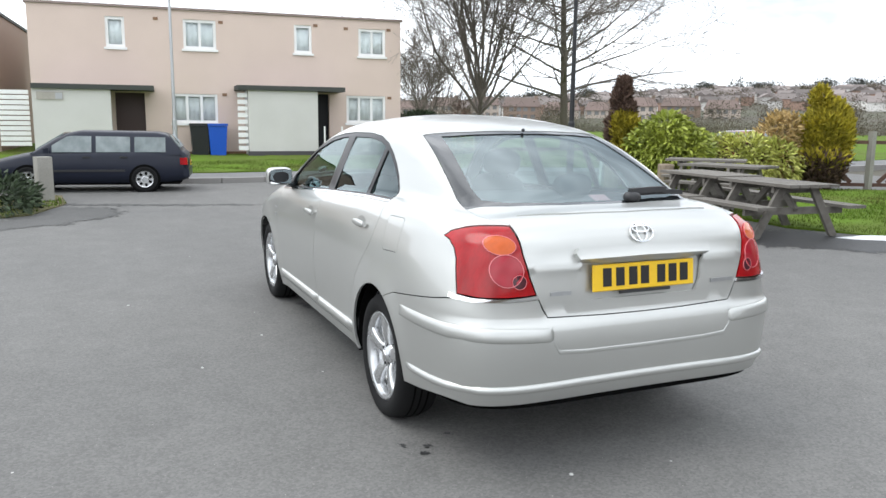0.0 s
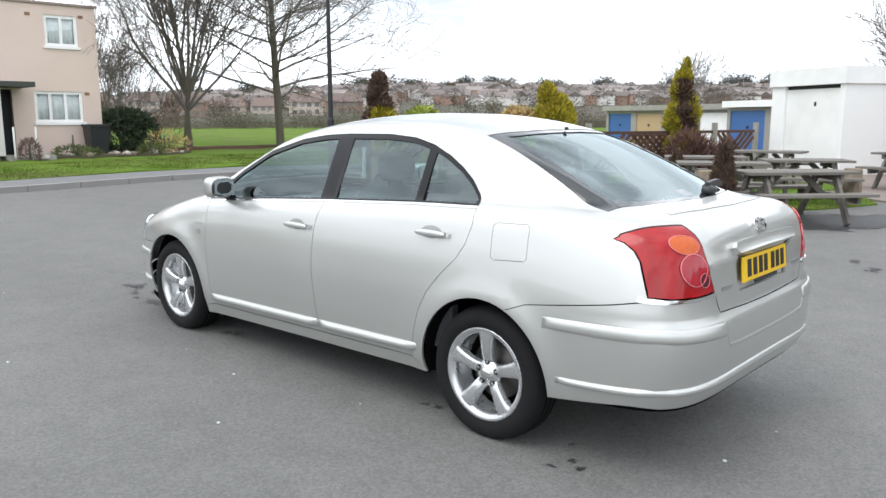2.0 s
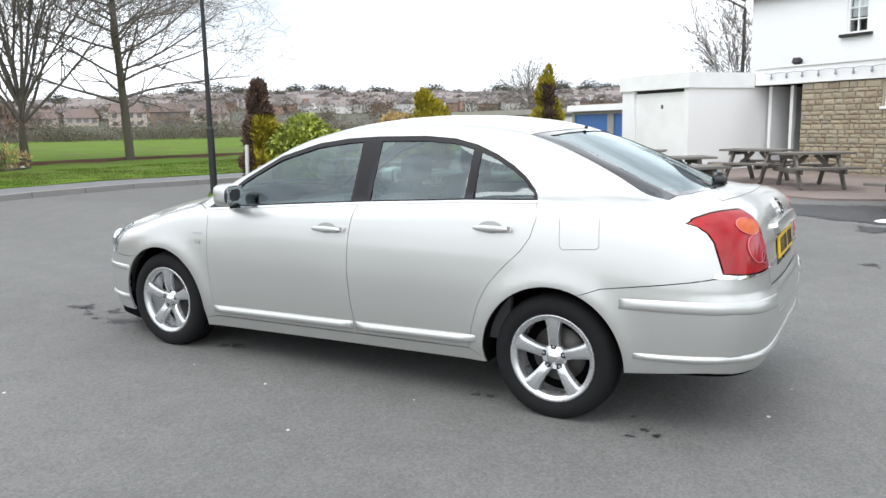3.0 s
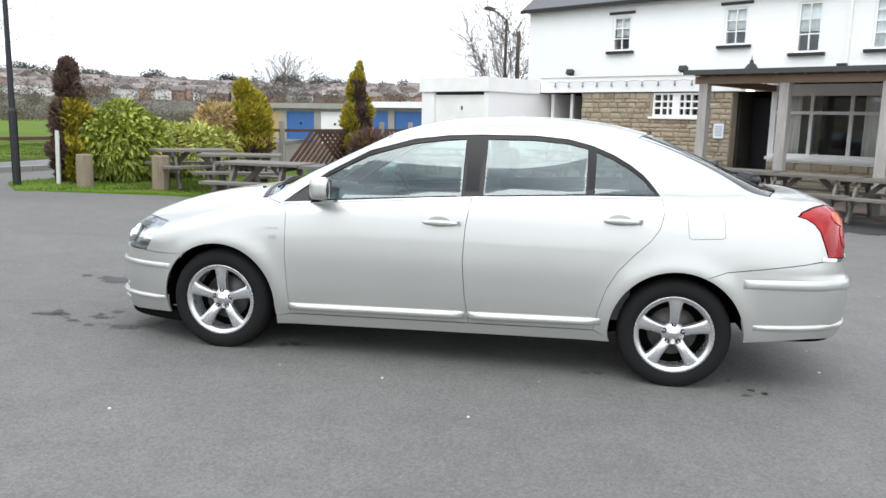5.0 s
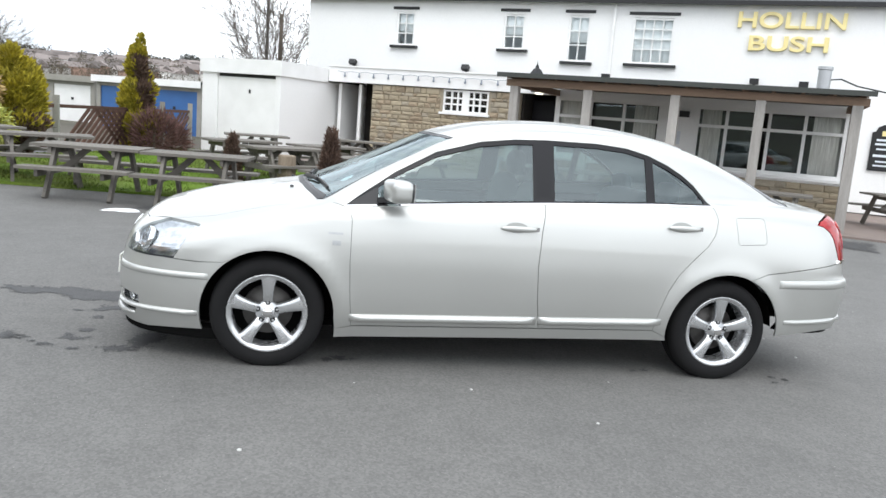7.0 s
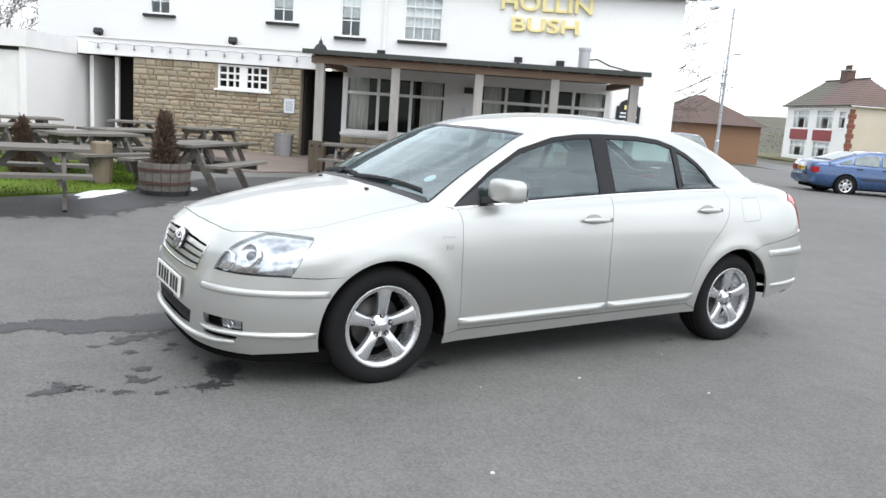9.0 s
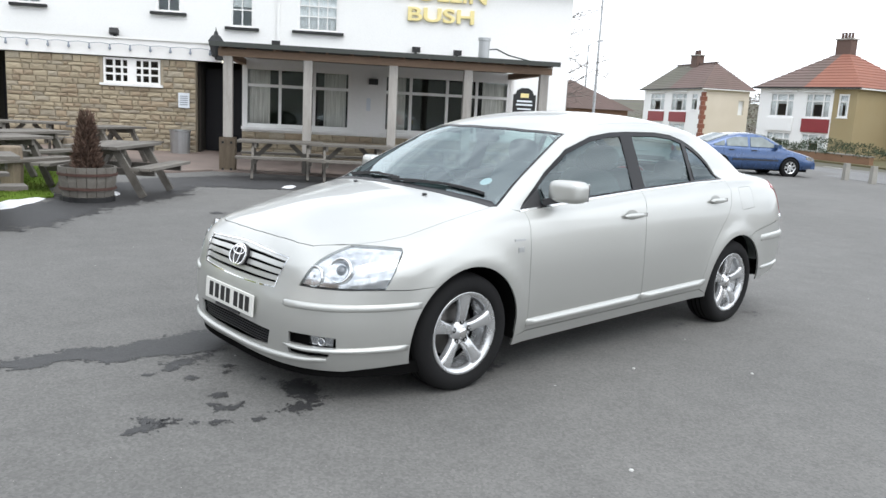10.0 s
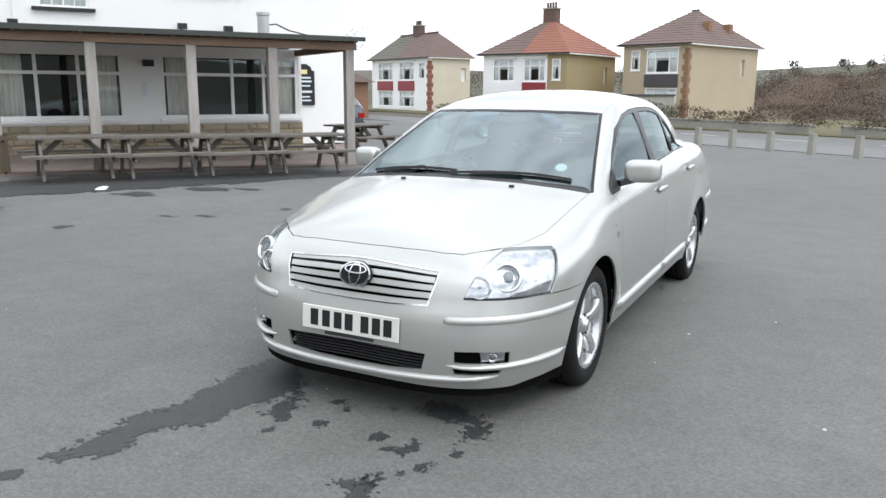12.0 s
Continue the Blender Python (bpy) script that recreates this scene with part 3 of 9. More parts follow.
for sgn, y0 in ((1, 3.95), (-1, 10.58)):
    pv = [(x, y, z) for x in (-8.95, 9.4) for y, z in ((y0, 4.98), (7.27, 7.36), (7.27, 7.44), (y0, 5.06))]
    vs = [bm.verts.new(p) for p in pv]
    for f in ((0, 1, 2, 3), (7, 6, 5, 4), (0, 4, 5, 1), (1, 5, 6, 2), (2, 6, 7, 3), (3, 7, 4, 0)):
        bm.faces.new([vs[i] for i in f])
bmesh.ops.recalc_face_normals(bm, faces=bm.faces[:])
bm.to_mesh(roof.data)
bm.free()
part("gutter", boxes((-8.95, 9.4, 3.86, 3.96, 4.93, 5.03)), BLACK, roof)
part("ridge", boxes((-8.95, 9.4, 7.2, 7.34, 7.42, 7.5)), SLATE, roof)
part("downpipe", boxes((0.98, 1.05, 4.05, 4.12, 2.9, 4.95)), WHITE_TRIM, pub)
for a, b, c, d, i in PUB_WIN:
    wide = b - a > 0.9
    window(pub, a, b, c, d, 4.16, cols=(0.25, 0.5, 0.75) if wide else (0.5,), rows=(0.35, 0.68) if not wide else (0.3, 0.55, 0.78), bar=0.03, edge=0.06,
           sill=(0.14, 0.14, 0.075, BLACK), lintel=None, curtain=[(0.0, 1.0, 0.42 if i < 4 else 0.0, NET)])
    part("lintel", boxes((a - 0.12, b + 0.12, 4.10, 4.15, d + 0.06, d + 0.14)), BLACK, pub)

# stone-faced front, parapet and flat roof
STONE_Y = 1.95
part("stone_wall", holed_wall(-5.13, -0.81, 0, 2.31, STONE_Y + 0.03, STONE_Y + 0.33, [(-2.96, -1.63, 1.68, 2.33)]), MORTAR, pub)
window(pub, -2.95, -1.64, 1.70, 2.30, STONE_Y + 0.04, cols=(0.16, 0.31, 0.44, 0.56, 0.69, 0.84), rows=(0.34, 0.67), bar=0.045, edge=0.05,
       sill=(0.07, 0.10, 0.06, WHITE_TRIM), curtain=None, label="white small-paned window")
part("window_panel", boxes((-2.40, -2.19, STONE_Y + 0.035, STONE_Y + 0.06, 1.72, 2.28)), WHITE_TRIM, pub)
part("parapet", boxes((-6.532, 0.62, STONE_Y - 0.06, STONE_Y + 0.3, 2.33, 2.74)), WHITE_WALL, pub)
part("parapet_cap", boxes((-6.532, 0.65, STONE_Y - 0.10, STONE_Y + 0.34, 2.742, 2.78)), WHITE_TRIM, pub)
part("flat_roof", boxes((-8.75, 6.98, STONE_Y + 0.302, 4.12, 2.48, 2.6)), FELT, pub)
part("side_passage", boxes((-6.40, -6.30, STONE_Y + 0.32, 4.1, 0, 2.3)), WHITE_WALL, pub)
# lobby surfaces carry the shade of the recess in their colour
part("back_lobby", boxes((-6.28, 0.5, 3.7, 3.8, 0, 2.44)), UNLIT_INSIDE, pub)
part("side_door", boxes((-5.62, -5.18, 3.1, 3.14, 0, 2.1)), BLACK_DOOR, pub)
part("side_door_post", boxes((-5.75, -5.66, 2.3, 2.4, 0, 2.3)), WHITE_TRIM, pub)
part("front_door", boxes((-0.72, 0.34, 3.0, 3.06, 0, 2.2)), BLACK_DOOR, pub, "black painted entrance door")
part("lobby_side", boxes((-0.80, -0.74, STONE_Y + 0.34, 3.7, 0, 2.44)), UNLIT_INSIDE, pub)

# white garage block at the end
part("garage_front", holed_wall(-9.15, -6.59, 0, 2.30, -0.36, -0.16, [(-8.65, -6.75, -0.1, 2.28)]), WHITE_WALL, pub)
part("garage_side", boxes((-6.79, -6.59, -0.16, 4.1, 0, 2.30)), WHITE_WALL, pub)
part("garage_side", boxes((-9.15, -8.95, -0.16, 4.1, 0, 2.30)), WHITE_WALL, pub)
part("garage_fascia", boxes((-9.2, -6.54, -0.42, -0.36, 2.28, 2.67), (-6.59, -6.535, -0.36, STONE_Y - 0.07, 2.28, 2.67)), WHITE_TRIM, pub)
part("garage_roof", boxes((-9.15, -6.60, -0.355, 4.1, 2.31, 2.62)), FELT, pub)
gd = part("garage_door", boxes((-8.64, -6.76, -0.30, -0.26, 0.03, 2.19)), WHITE_TRIM, pub, "white up-and-over garage door")
part("door_handle", boxes((-7.62, -7.58, -0.33, -0.30, 1.78, 1.88)), BLACK, gd)
part("door_header", boxes((-8.64, -6.76, -0.28, -0.24, 2.195, 2.275)), BLACK, pub)

# bay-windowed front under the porch
BAY_Y = 1.34
BAYS = [(0.40, 2.95, (0.32, 0.66), [(0.02, 0.22, 0, CURTAIN), (0.76, 0.98, 0, CURTAIN)]), (3.72, 6.90, (0.20, 0.50, 0.745), [(0.02, 0.16, 0, CURTAIN), (0.80, 0.98, 0, CURTAIN)])]
part("bay_wall", holed_wall(0.36, 6.98, 0.72, 2.44, BAY_Y + 0.02, BAY_Y + 0.28, [(a, b, 0.84, 2.27) for a, b, _, _ in BAYS]), WHITE_WALL, pub)
part("bay_plinth", boxes((0.36, 6.98, BAY_Y + 0.02, BAY_Y + 0.28, 0, 0.718)), MORTAR, pub)
part("bay_end", boxes((6.72, 6.98, BAY_Y + 0.282, 4.1, 0, 2.44)), WHITE_WALL, pub)
part("bay_end", boxes((0.36, 0.56, BAY_Y + 0.282, 3.7, 0, 2.44)), WHITE_WALL, pub)
# bar room's back wall, its shade painted in
part("room_back", boxes((0.6, 6.7, 4.0, 4.1, 0, 2.44)), UNLIT_INSIDE, pub)
for a, b, cols, cur in BAYS:
    window(pub, a, b, 0.84, 2.27, BAY_Y + 0.03, cols=cols, rows=(0.71,), bar=0.07, edge=0.08, sill=(0.05, 0.12, 0.07, WHITE_TRIM), curtain=cur,
           label="white-framed bar window with pale curtains")
part("wall_heater", boxes((3.36, 3.58, BAY_Y - 0.13, BAY_Y + 0.015, 1.98, 2.12)), BLACK, pub)
part("door_bell_plate", boxes((3.32, 3.42, BAY_Y, BAY_Y + 0.018, 1.35, 1.65)), PAPER, pub)

# timber porch
porch = thing("porch", PUB, "weathered timber lean-to porch with felt roof along the pub front", "porch")
POSTS = [0.48, 2.0, 3.67, 5.18, 6.75]
for i, u in enumerate(POSTS):
    zg = 0.0
    part("post", boxes((u - 0.085, u + 0.085, -2.33, -2.16, zg, 2.28)), WOOD_POST, porch, bevel=0.012)
    pb = part("post_base", boxes((0.48 - 0.15, 0.48 + 0.15, -2.40, -2.09, 0, 0.74)), LOG, porch, "split timber base round the corner post", bevel=0.02)
for x in (0.40, 0.56):
    for z in (0.12, 0.64):
        part("bolt", boxes((x - 0.02, x + 0.02, -2.42, -2.401, z - 0.02, z + 0.02)), IRON, pb)
part("beam", boxes((0.30, 6.90, -2.32, -2.17, 2.282, 2.42)), WOOD_BROWN, porch, "brown timber front beam", bevel=0.01)
for u in (0.38, 6.87):
    part("side_beam", boxes((u - 0.07, u + 0.07, -2.168, 1.9 if u < 1 else 1.3, 2.285, 2.42)), WOOD_BROWN, porch)
for k in range(14):
    u = 0.36 + k * 0.5
    bm = bmesh.new()
    beam(bm, (u, -2.42, 2.445), (u, 4.05, 2.70), 0.05, 0.045)
    part("rafter", bm, WOOD_BROWN, porch)
bm = bmesh.new()
box(bm, 0.18, 6.98, -2.52, 4.1, 0, 0.035, Matrix.Translation((0, 0, 2.475)) @ Matrix.Shear("XY", 4, (0, 0)))
for v in bm.verts:
    v.co.z += (v.co.y + 2.5) * 0.038
part("roof_sheet", bm, FELT, porch, "dark felt porch roof")
part("roof_edge", boxes((0.16, 7.00, -2.55, -2.522, 2.44, 2.53)), FELT, porch)

# fittings on the front
lantern = thing("wall_lantern", PUB @ pose(-0.28, 1.62, 2.42), "black iron four-sided lantern on the pub corner", "lantern")
bm = lathe([(0.05, 0.0), (0.10, 0.03), (0.17, 0.36), (0.19, 0.37), (0.10, 0.50), (0.05, 0.53), (0.045, 0.58), (0.015, 0.62), (0.0, 0.72)], 4)
part("lantern_frame", bm, IRON, lantern)
part("lantern_glass", lathe([(0.0, 0.05), (0.085, 0.06), (0.155, 0.35), (0.0, 0.355)], 4), mat("lantern_glass", (0.25, 0.26, 0.26), 0.1), lantern)
part("bracket", boxes((-0.03, 0.03, 0.0, 0.32, -0.05, 0.0)), IRON, lantern)
strip = thing("strip_light", PUB @ pose(0.05, 0.9, 2.30), "small lit strip light under the porch roof", "light")
lamp_m = bpy.data.materials.new("lit_diffuser")
lamp_m.use_nodes = True
lamp_m.node_tree.nodes["Principled BSDF"].inputs["Emission Color"].default_value = (1, 0.93, 0.7, 1)
lamp_m.node_tree.nodes["Principled BSDF"].inputs["Emission Strength"].default_value = 1.6
part("diffuser", boxes((-0.09, 0.09, -0.04, 0.04, -0.03, 0.02)), lamp_m, strip)
part("housing", boxes((-0.2, 0.2, -0.05, 0.05, 0.022, 0.13)), BLACK, strip)


def floodlight(u, v, z, tilt=0):
    f = thing("floodlight", PUB @ pose(u, v, z, tilt), "small black floodlight on the pub front", "floodlight", "floodlights on the pub")
    part("casing", boxes((-0.11, 0.11, -0.09, 0.05, -0.01, 0.13)), BLACK, f, bevel=0.015)
    part("bracket", boxes((-0.03, 0.03, 0.052, 0.13, -0.05, 0.03)), IRON, f)


for u, v, z in ((0.96, 4.0, 2.93), (4.76, 4.0, 3.0), (5.92, 4.0, 2.98), (-7.0, 4.0, 2.98), (-3.2, 4.0, 2.98)):
    floodlight(u, v, z, -25 if u < 0 else 0)
flue = thing("flue", PUB @ pose(6.3, 2.07, 2.62), "galvanised steel flue with a black cable", "flue")
part("pipe", lathe([(0.0, 0), (0.14, 0), (0.14, 0.62), (0.16, 0.63), (0.16, 0.70), (0.0, 0.70)], 16), STEEL, flue, smooth=False)
bm = bmesh.new()
for a, b in zip([(0.14, 0, 0.42), (0.35, 0.1, 0.45), (0.7, 0.2, 0.32), (1.1, 0.35, 0.26)], [(0.35, 0.1, 0.45), (0.7, 0.2, 0.32), (1.1, 0.35, 0.26), (1.5, 0.5, 0.2)]):
    beam(bm, a, b, 0.03, 0.03)
part("cable", bm, BLACK, flue)
bulbs = thing("string_lights", PUB @ pose(-6.2, STONE_Y - 0.12, 2.62), "string of small bulbs along the white parapet", "string lights")
bm = bmesh.new()
for k in range(14):
    beam(bm, (k * 0.46, 0, 0), (k * 0.46 + 0.23, 0, -0.025), 0.012, 0.012)
    beam(bm, (k * 0.46 + 0.23, 0, -0.025), (k * 0.46 + 0.46, 0, 0), 0.012, 0.012)
part("wire", bm, GREY_BAR, bulbs)
for k in range(14):
    bm = lathe([(0.0, -0.14), (0.028, -0.12), (0.032, -0.09), (0.018, -0.05), (0.018, 0.0), (0.0, 0.0)], 8)
    for v in bm.verts:
        v.co.x += k * 0.46 + 0.23
        v.co.z -= 0.025
    part("bulb", bm, GREY_BAR, bulbs)

# notice, board and lettering
notice = thing("notice", PUB @ pose(-1.08, STONE_Y - 0.03, 1.37), "white paper notice on the stone wall", "notice")
part("sheet", boxes((-0.13, 0.13, -0.02, 0.02, -0.18, 0.18)), PAPER, notice)
for z in (0.10, 0.05, 0.0, -0.05, -0.1):
    part("print", boxes((-0.09, 0.09, -0.024, -0.021, z - 0.009, z + 0.009)), GREY_BAR, notice)
board = thing("menu_board", PUB @ pose(7.95, 4.13, 1.62), "black arched pub menu board with pale lettering", "sign board")
bm = bmesh.new()
ring = [(-0.33, -0.55), (0.33, -0.55), (0.33, 0.38), (0.26, 0.40), (0.22, 0.5), (0.1, 0.57), (-0.1, 0.57), (-0.22, 0.5), (-0.26, 0.40), (-0.33, 0.38)]
fr_, bk_ = [bm.verts.new((x, -0.06, z)) for x, z in ring], [bm.verts.new((x, -0.002, z)) for x, z in ring]
bm.faces.new(fr_)
bm.faces.new(bk_[::-1])
for i in range(len(ring)):
    bm.faces.new((fr_[i], bk_[i], bk_[(i + 1) % len(ring)], fr_[(i + 1) % len(ring)]))
bmesh.ops.recalc_face_normals(bm, faces=bm.faces[:])
part("panel", bm, BLACK, board)
for z, w, h in ((0.36, 0.12, 0.12), (0.2, 0.22, 0.05), (0.1, 0.24, 0.05), (-0.02, 0.2, 0.04), (-0.18, 0.25, 0.06), (-0.32, 0.18, 0.04), (-0.42, 0.22, 0.04)):
    part("lettering", boxes((-w, w, -0.066, -0.062, z - h / 2, z + h / 2)), PAPER if z < 0.3 else GOLD, board)


def letters(text, u, z, height, width):
    cu = bpy.data.curves.new("letters", "FONT")
    cu.body, cu.extrude, cu.bevel_depth, cu.offset = text, 0.05, 0.006, 0.012
    tmp = bpy.data.objects.new("letters", cu)
    me = bpy.data.meshes.new_from_object(tmp)
    xs = [v.co.x for v in me.vertices]
    ys = [v.co.y for v in me.vertices]
    sx, sy = width / (max(xs) - min(xs)), height / (max(ys) - min(ys))
    for v in me.vertices:
        x, y, e = v.co
        v.co = ((x - min(xs)) * sx + u, 4.09 - e, (y - min(ys)) * sy + z)
    bpy.data.objects.remove(tmp)
    me.materials.append(GOLD)
    return me


sign = thing("pub_sign", PUB, "raised gold capital letters on the white upper wall", "sign")
for text, u, z, h, w in (("HOLLIN", 4.18, 4.39, 0.40, 2.5), ("BUSH", 4.50, 3.83, 0.38, 1.85)):
    ob = new("lettering", letters(text, u, z, h, w))
    ob.parent = sign

# ---- flat-roofed pink houses ----
FLAT = pose(4.0, 20.59, 0.0, 0, 0, -3.853)
FZ = 0.30
flats = thing("flat_roofed_house", FLAT, "pair of pink-rendered flat-roofed two-storey houses with grey porch panels", "house")
F_UP = [(-5.77, -5.23, 3.53, 4.42), (-3.57, -2.60, 3.56, 4.44), (-0.19, 0.38, 3.56, 4.44), (1.92, 2.84, 3.54, 4.42)]
F_DN = [(-3.97, -2.62, 1.31, 2.20), (1.50, 2.84, 1.36, 2.25)]
F_DOOR = [(-5.60, -4.76, FZ, 2.20), (0.42, 0.92, FZ, 2.28)]
part("front_wall", holed_wall(-7.84, 3.37, -0.1, 4.70, 0, 0.3, F_UP + F_DN + F_DOOR), PINK_RENDER, flats)
part("end_wall", boxes((3.07, 3.37, 0.3, 8, -0.1, 4.70)), PINK_RENDER, flats)
part("end_wall", boxes((-7.84, -7.54, 0.3, 8, -0.1, 4.70)), PINK_RENDER, flats)
part("back_wall", boxes((-7.54, 3.07, 7.7, 8, -0.1, 4.70)), PINK_RENDER, flats)
part("roof", boxes((-7.90, 3.43, -0.06, 8.06, 4.702, 4.77)), mat("brown_roof_edge", (0.30, 0.235, 0.215), 0.8, var=0.12), flats, "thin brownish flat roof edge")
# inner floor and wall, coloured as shaded rooms behind the windows
part("inner_floor", boxes((-7.52, 3.05, 0.32, 7.6, 2.45, 2.6)), UNLIT_INSIDE, flats)
part("party_wall", boxes((-2.5, -2.3, 0.32, 7.6, 0, 4.7)), UNLIT_INSIDE, flats)
part("plinth", boxes((-7.86, 3.39, -0.02, 0.0, -0.1, FZ + 0.12)), BRICK_BROWN, flats)
for a, b, c, d in F_UP:
    window(flats, a, b, c, d, 0.03, cols=(0.5,) if b - a > 0.6 else (), rows=(), edge=0.085, bar=0.08, sill=(0.05, 0.08, 0.07, WHITE_TRIM), curtain=[(0, 1, 0, NET)])
for a, b, c, d in F_DN:
    window(flats, a, b, c, d, 0.03, cols=(0.3, 0.66), rows=(), edge=0.08, bar=0.08, sill=(0.05, 0.08, 0.08, WHITE_TRIM), curtain=[(0, 1, 0, NET)])
for (a, b, c, d), (x0, x1), top in zip(F_DOOR, ((-7.70, -5.66), (-1.79, 0.34)), (2.24, 2.32)):
    part("door", boxes((a, b, 0.16, 0.21, c, d)), mat("dark_brown_door", (0.045, 0.02, 0.018), 0.5) if a < -2 else BLACK_DOOR, flats, "dark front door in a recess")
    part("porch_panel", boxes((x0, x1, -1.1, -1.02, FZ + (0.0 if a < -2 else 0.17), top)), PEBBLEDASH, flats, "pale grey pebbledash porch screen")
    part("porch_side", boxes((x0, x0 + 0.08, -1.018, -0.02, FZ, top)), PEBBLEDASH, flats)
    part("canopy", boxes((x0 - (0.0 if a < -2 else 0.32), b + 0.28, -1.2, -0.001, top + 0.003, top + 0.14)), FELT, flats, "flat dark canopy")
part("brick_base", boxes((-1.82, 0.20, -1.12, -1.0, -0.1, FZ + 0.168)), DARK_PANEL, flats)
for k in range(9):
    part("louvre", boxes((-2.10, -1.81, -1.0, -0.93, FZ + 0.20 + k * 0.2, FZ + 0.33 + k * 0.2)), WHITE_TRIM, flats)
for k in range(11):
    part("side_gate_board", boxes((-8.75, -7.95, 0.1, 0.16, FZ + 0.3 + k * 0.15, FZ + 0.42 + k * 0.15)), WHITE_TRIM, flats)
for x, z in ((-4.35, 4.42), (-2.45, 4.4), (0.5, 4.45), (1.5, 4.4), (2.95, 4.42), (-2.4, 2.2), (2.98, 2.2)):
    part("vent", boxes((x - 0.07, x + 0.07, -0.015, -0.001, z - 0.05, z + 0.04)), BRICK_BROWN, flats)
part("wall_sign", boxes((-7.58, -6.90, -1.13, -1.103, 1.93, 2.15)), STONE_RUBBLE[0], flats)
part("wall_sign", boxes((-7.10, -6.92, -1.136, -1.131, 1.95, 2.13)), STEEL, flats)
part("step", boxes((0.35, 1.5, -1.5, -0.02, -0.1, FZ + 0.15)), CONCRETE, flats)
for x in (0.45, 1.0):
    part("handrail", boxes((x, x + 0.04, -1.5, -1.46, FZ + 0.1, FZ + 0.95)), WHITE_TRIM, flats)
# next house, edge on
side_house = thing("neighbour_house", FLAT @ pose(-8.9, 1.6, 0), "brown-rendered flat-roofed house next door", "house")
part("wall", boxes((-9, -0.1, 0, 7, -0.1, 4.6)), mat("brown_render", (0.33, 0.25, 0.2), 0.9, var=0.1), side_house)
part("roof", boxes((-9.05, -0.05, -0.05, 7.05, 4.602, 4.7)), FELT, side_house)


def wheelie_bin(m, material, label):
    b = thing("wheelie_bin", m, label, "bin", "wheelie bins by the house")
    bm = boxes((-0.28, 0.28, -0.30, 0.30, 0.06, 0.98))
    for v in bm.verts:
        if v.co.z < 0.5:
            v.co.x *= 0.8
            v.co.y *= 0.75
    part("body", bm, material, b, bevel=0.02)
    part("lid", boxes((-0.30, 0.30, -0.34, 0.33, 0.985, 1.05)), material, b, bevel=0.02)
    for x in (-0.25, 0.21):
        bm = lathe([(0, 0), (0.1, 0), (0.1, 0.04), (0, 0.04)], 12)
        for v in bm.verts:
            v.co = Vector((v.co.z + x, v.co.x + 0.25, v.co.y + 0.1))
        part("wheel", bm, BLACK, b)
    part("handle", boxes((-0.24, 0.24, 0.34, 0.37, 0.97, 1.0)), material, b)


wheelie_bin(FLAT @ pose(-3.22, -0.55, FZ - 0.05), BLACK_BIN, "black plastic wheelie bin by the pink wall")
wheelie_bin(FLAT @ pose(-2.70, -0.6, FZ - 0.05), BLUE_BIN, "bright blue plastic wheelie bin by the pink wall")
wheelie_bin(FLAT @ pose(3.0, -0.45, FZ - 0.05), BLACK_BIN, "black wheelie bin at the house corner")


# ---- hip-roofed semi-detached houses across the road ----
def hip_roof(parent, x0, x1, y0, y1, z, rise, over, mats, split):
    """Hipped roof over a rectangle; mats by half along x, laid as stepped courses of tiles."""
    x0, x1, y0, y1 = x0 - over, x1 + over, y0 - over, y1 + over
    h = (y1 - y0) / 2
    ym = (y0 + y1) / 2
    ridge = (x0 + h * 0.95, x1 - h * 0.95) if x1 - x0 > 2 * h else ((x0 + x1) / 2 - 0.2, (x0 + x1) / 2 + 0.2)
    slopes = [[(x0, y0), (x1, y0), (ridge[1], ym), (ridge[0], ym)], [(x1, y1), (x0, y1), (ridge[0], ym), (ridge[1], ym)],
              [(x1, y0), (x1, y1), (ridge[1], ym), (ridge[1], ym)], [(x0, y1), (x0, y0), (ridge[0], ym), (ridge[0], ym)]]
    n = 13
    for half, material in zip(((x0 - 1, split), (split, x1 + 1)), mats):
        if half[1] <= x0:
            continue
        bm = bmesh.new()
        for a, b, c, d in slopes:
            for k in range(n):
                f0, f1 = k / n, (k + 1) / n
                p = [(a[0] + (d[0] - a[0]) * f0, a[1] + (d[1] - a[1]) * f0), (b[0] + (c[0] - b[0]) * f0, b[1] + (c[1] - b[1]) * f0),
                     (b[0] + (c[0] - b[0]) * f1, b[1] + (c[1] - b[1]) * f1), (a[0] + (d[0] - a[0]) * f1, a[1] + (d[1] - a[1]) * f1)]
                q = []
                for (x, y), f in zip(p, (f0, f0, f1, f1)):
                    xx = min(max(x, half[0]), half[1])
                    q.append((xx, y, z + rise * f))
                if abs(q[0][0] - q[1][0]) + abs(q[0][1] - q[1][1]) < 0.02:
                    continue
                lift = 0.045
                top = [bm.verts.new((q[0][0], q[0][1], q[0][2] + lift)), bm.verts.new((q[1][0], q[1][1], q[1][2] + lift)), bm.verts.new(q[2]), bm.verts.new(q[3])]
                low = [bm.verts.new((q[0][0], q[0][1], q[0][2])), bm.verts.new((q[1][0], q[1][1], q[1][2]))]
                bm.faces.new(top)
                bm.faces.new((low[0], low[1], top[1], top[0]))
        bmesh.ops.remove_doubles(bm, verts=bm.verts[:], dist=0.002)
        part("roof", bm, material, parent, "hipped tiled roof")
    part("soffit", boxes((x0 + 0.02, x1 - 0.02, y0 + 0.02, y1 - 0.02, z - 0.10, z - 0.015)), WHITE_TRIM, parent)
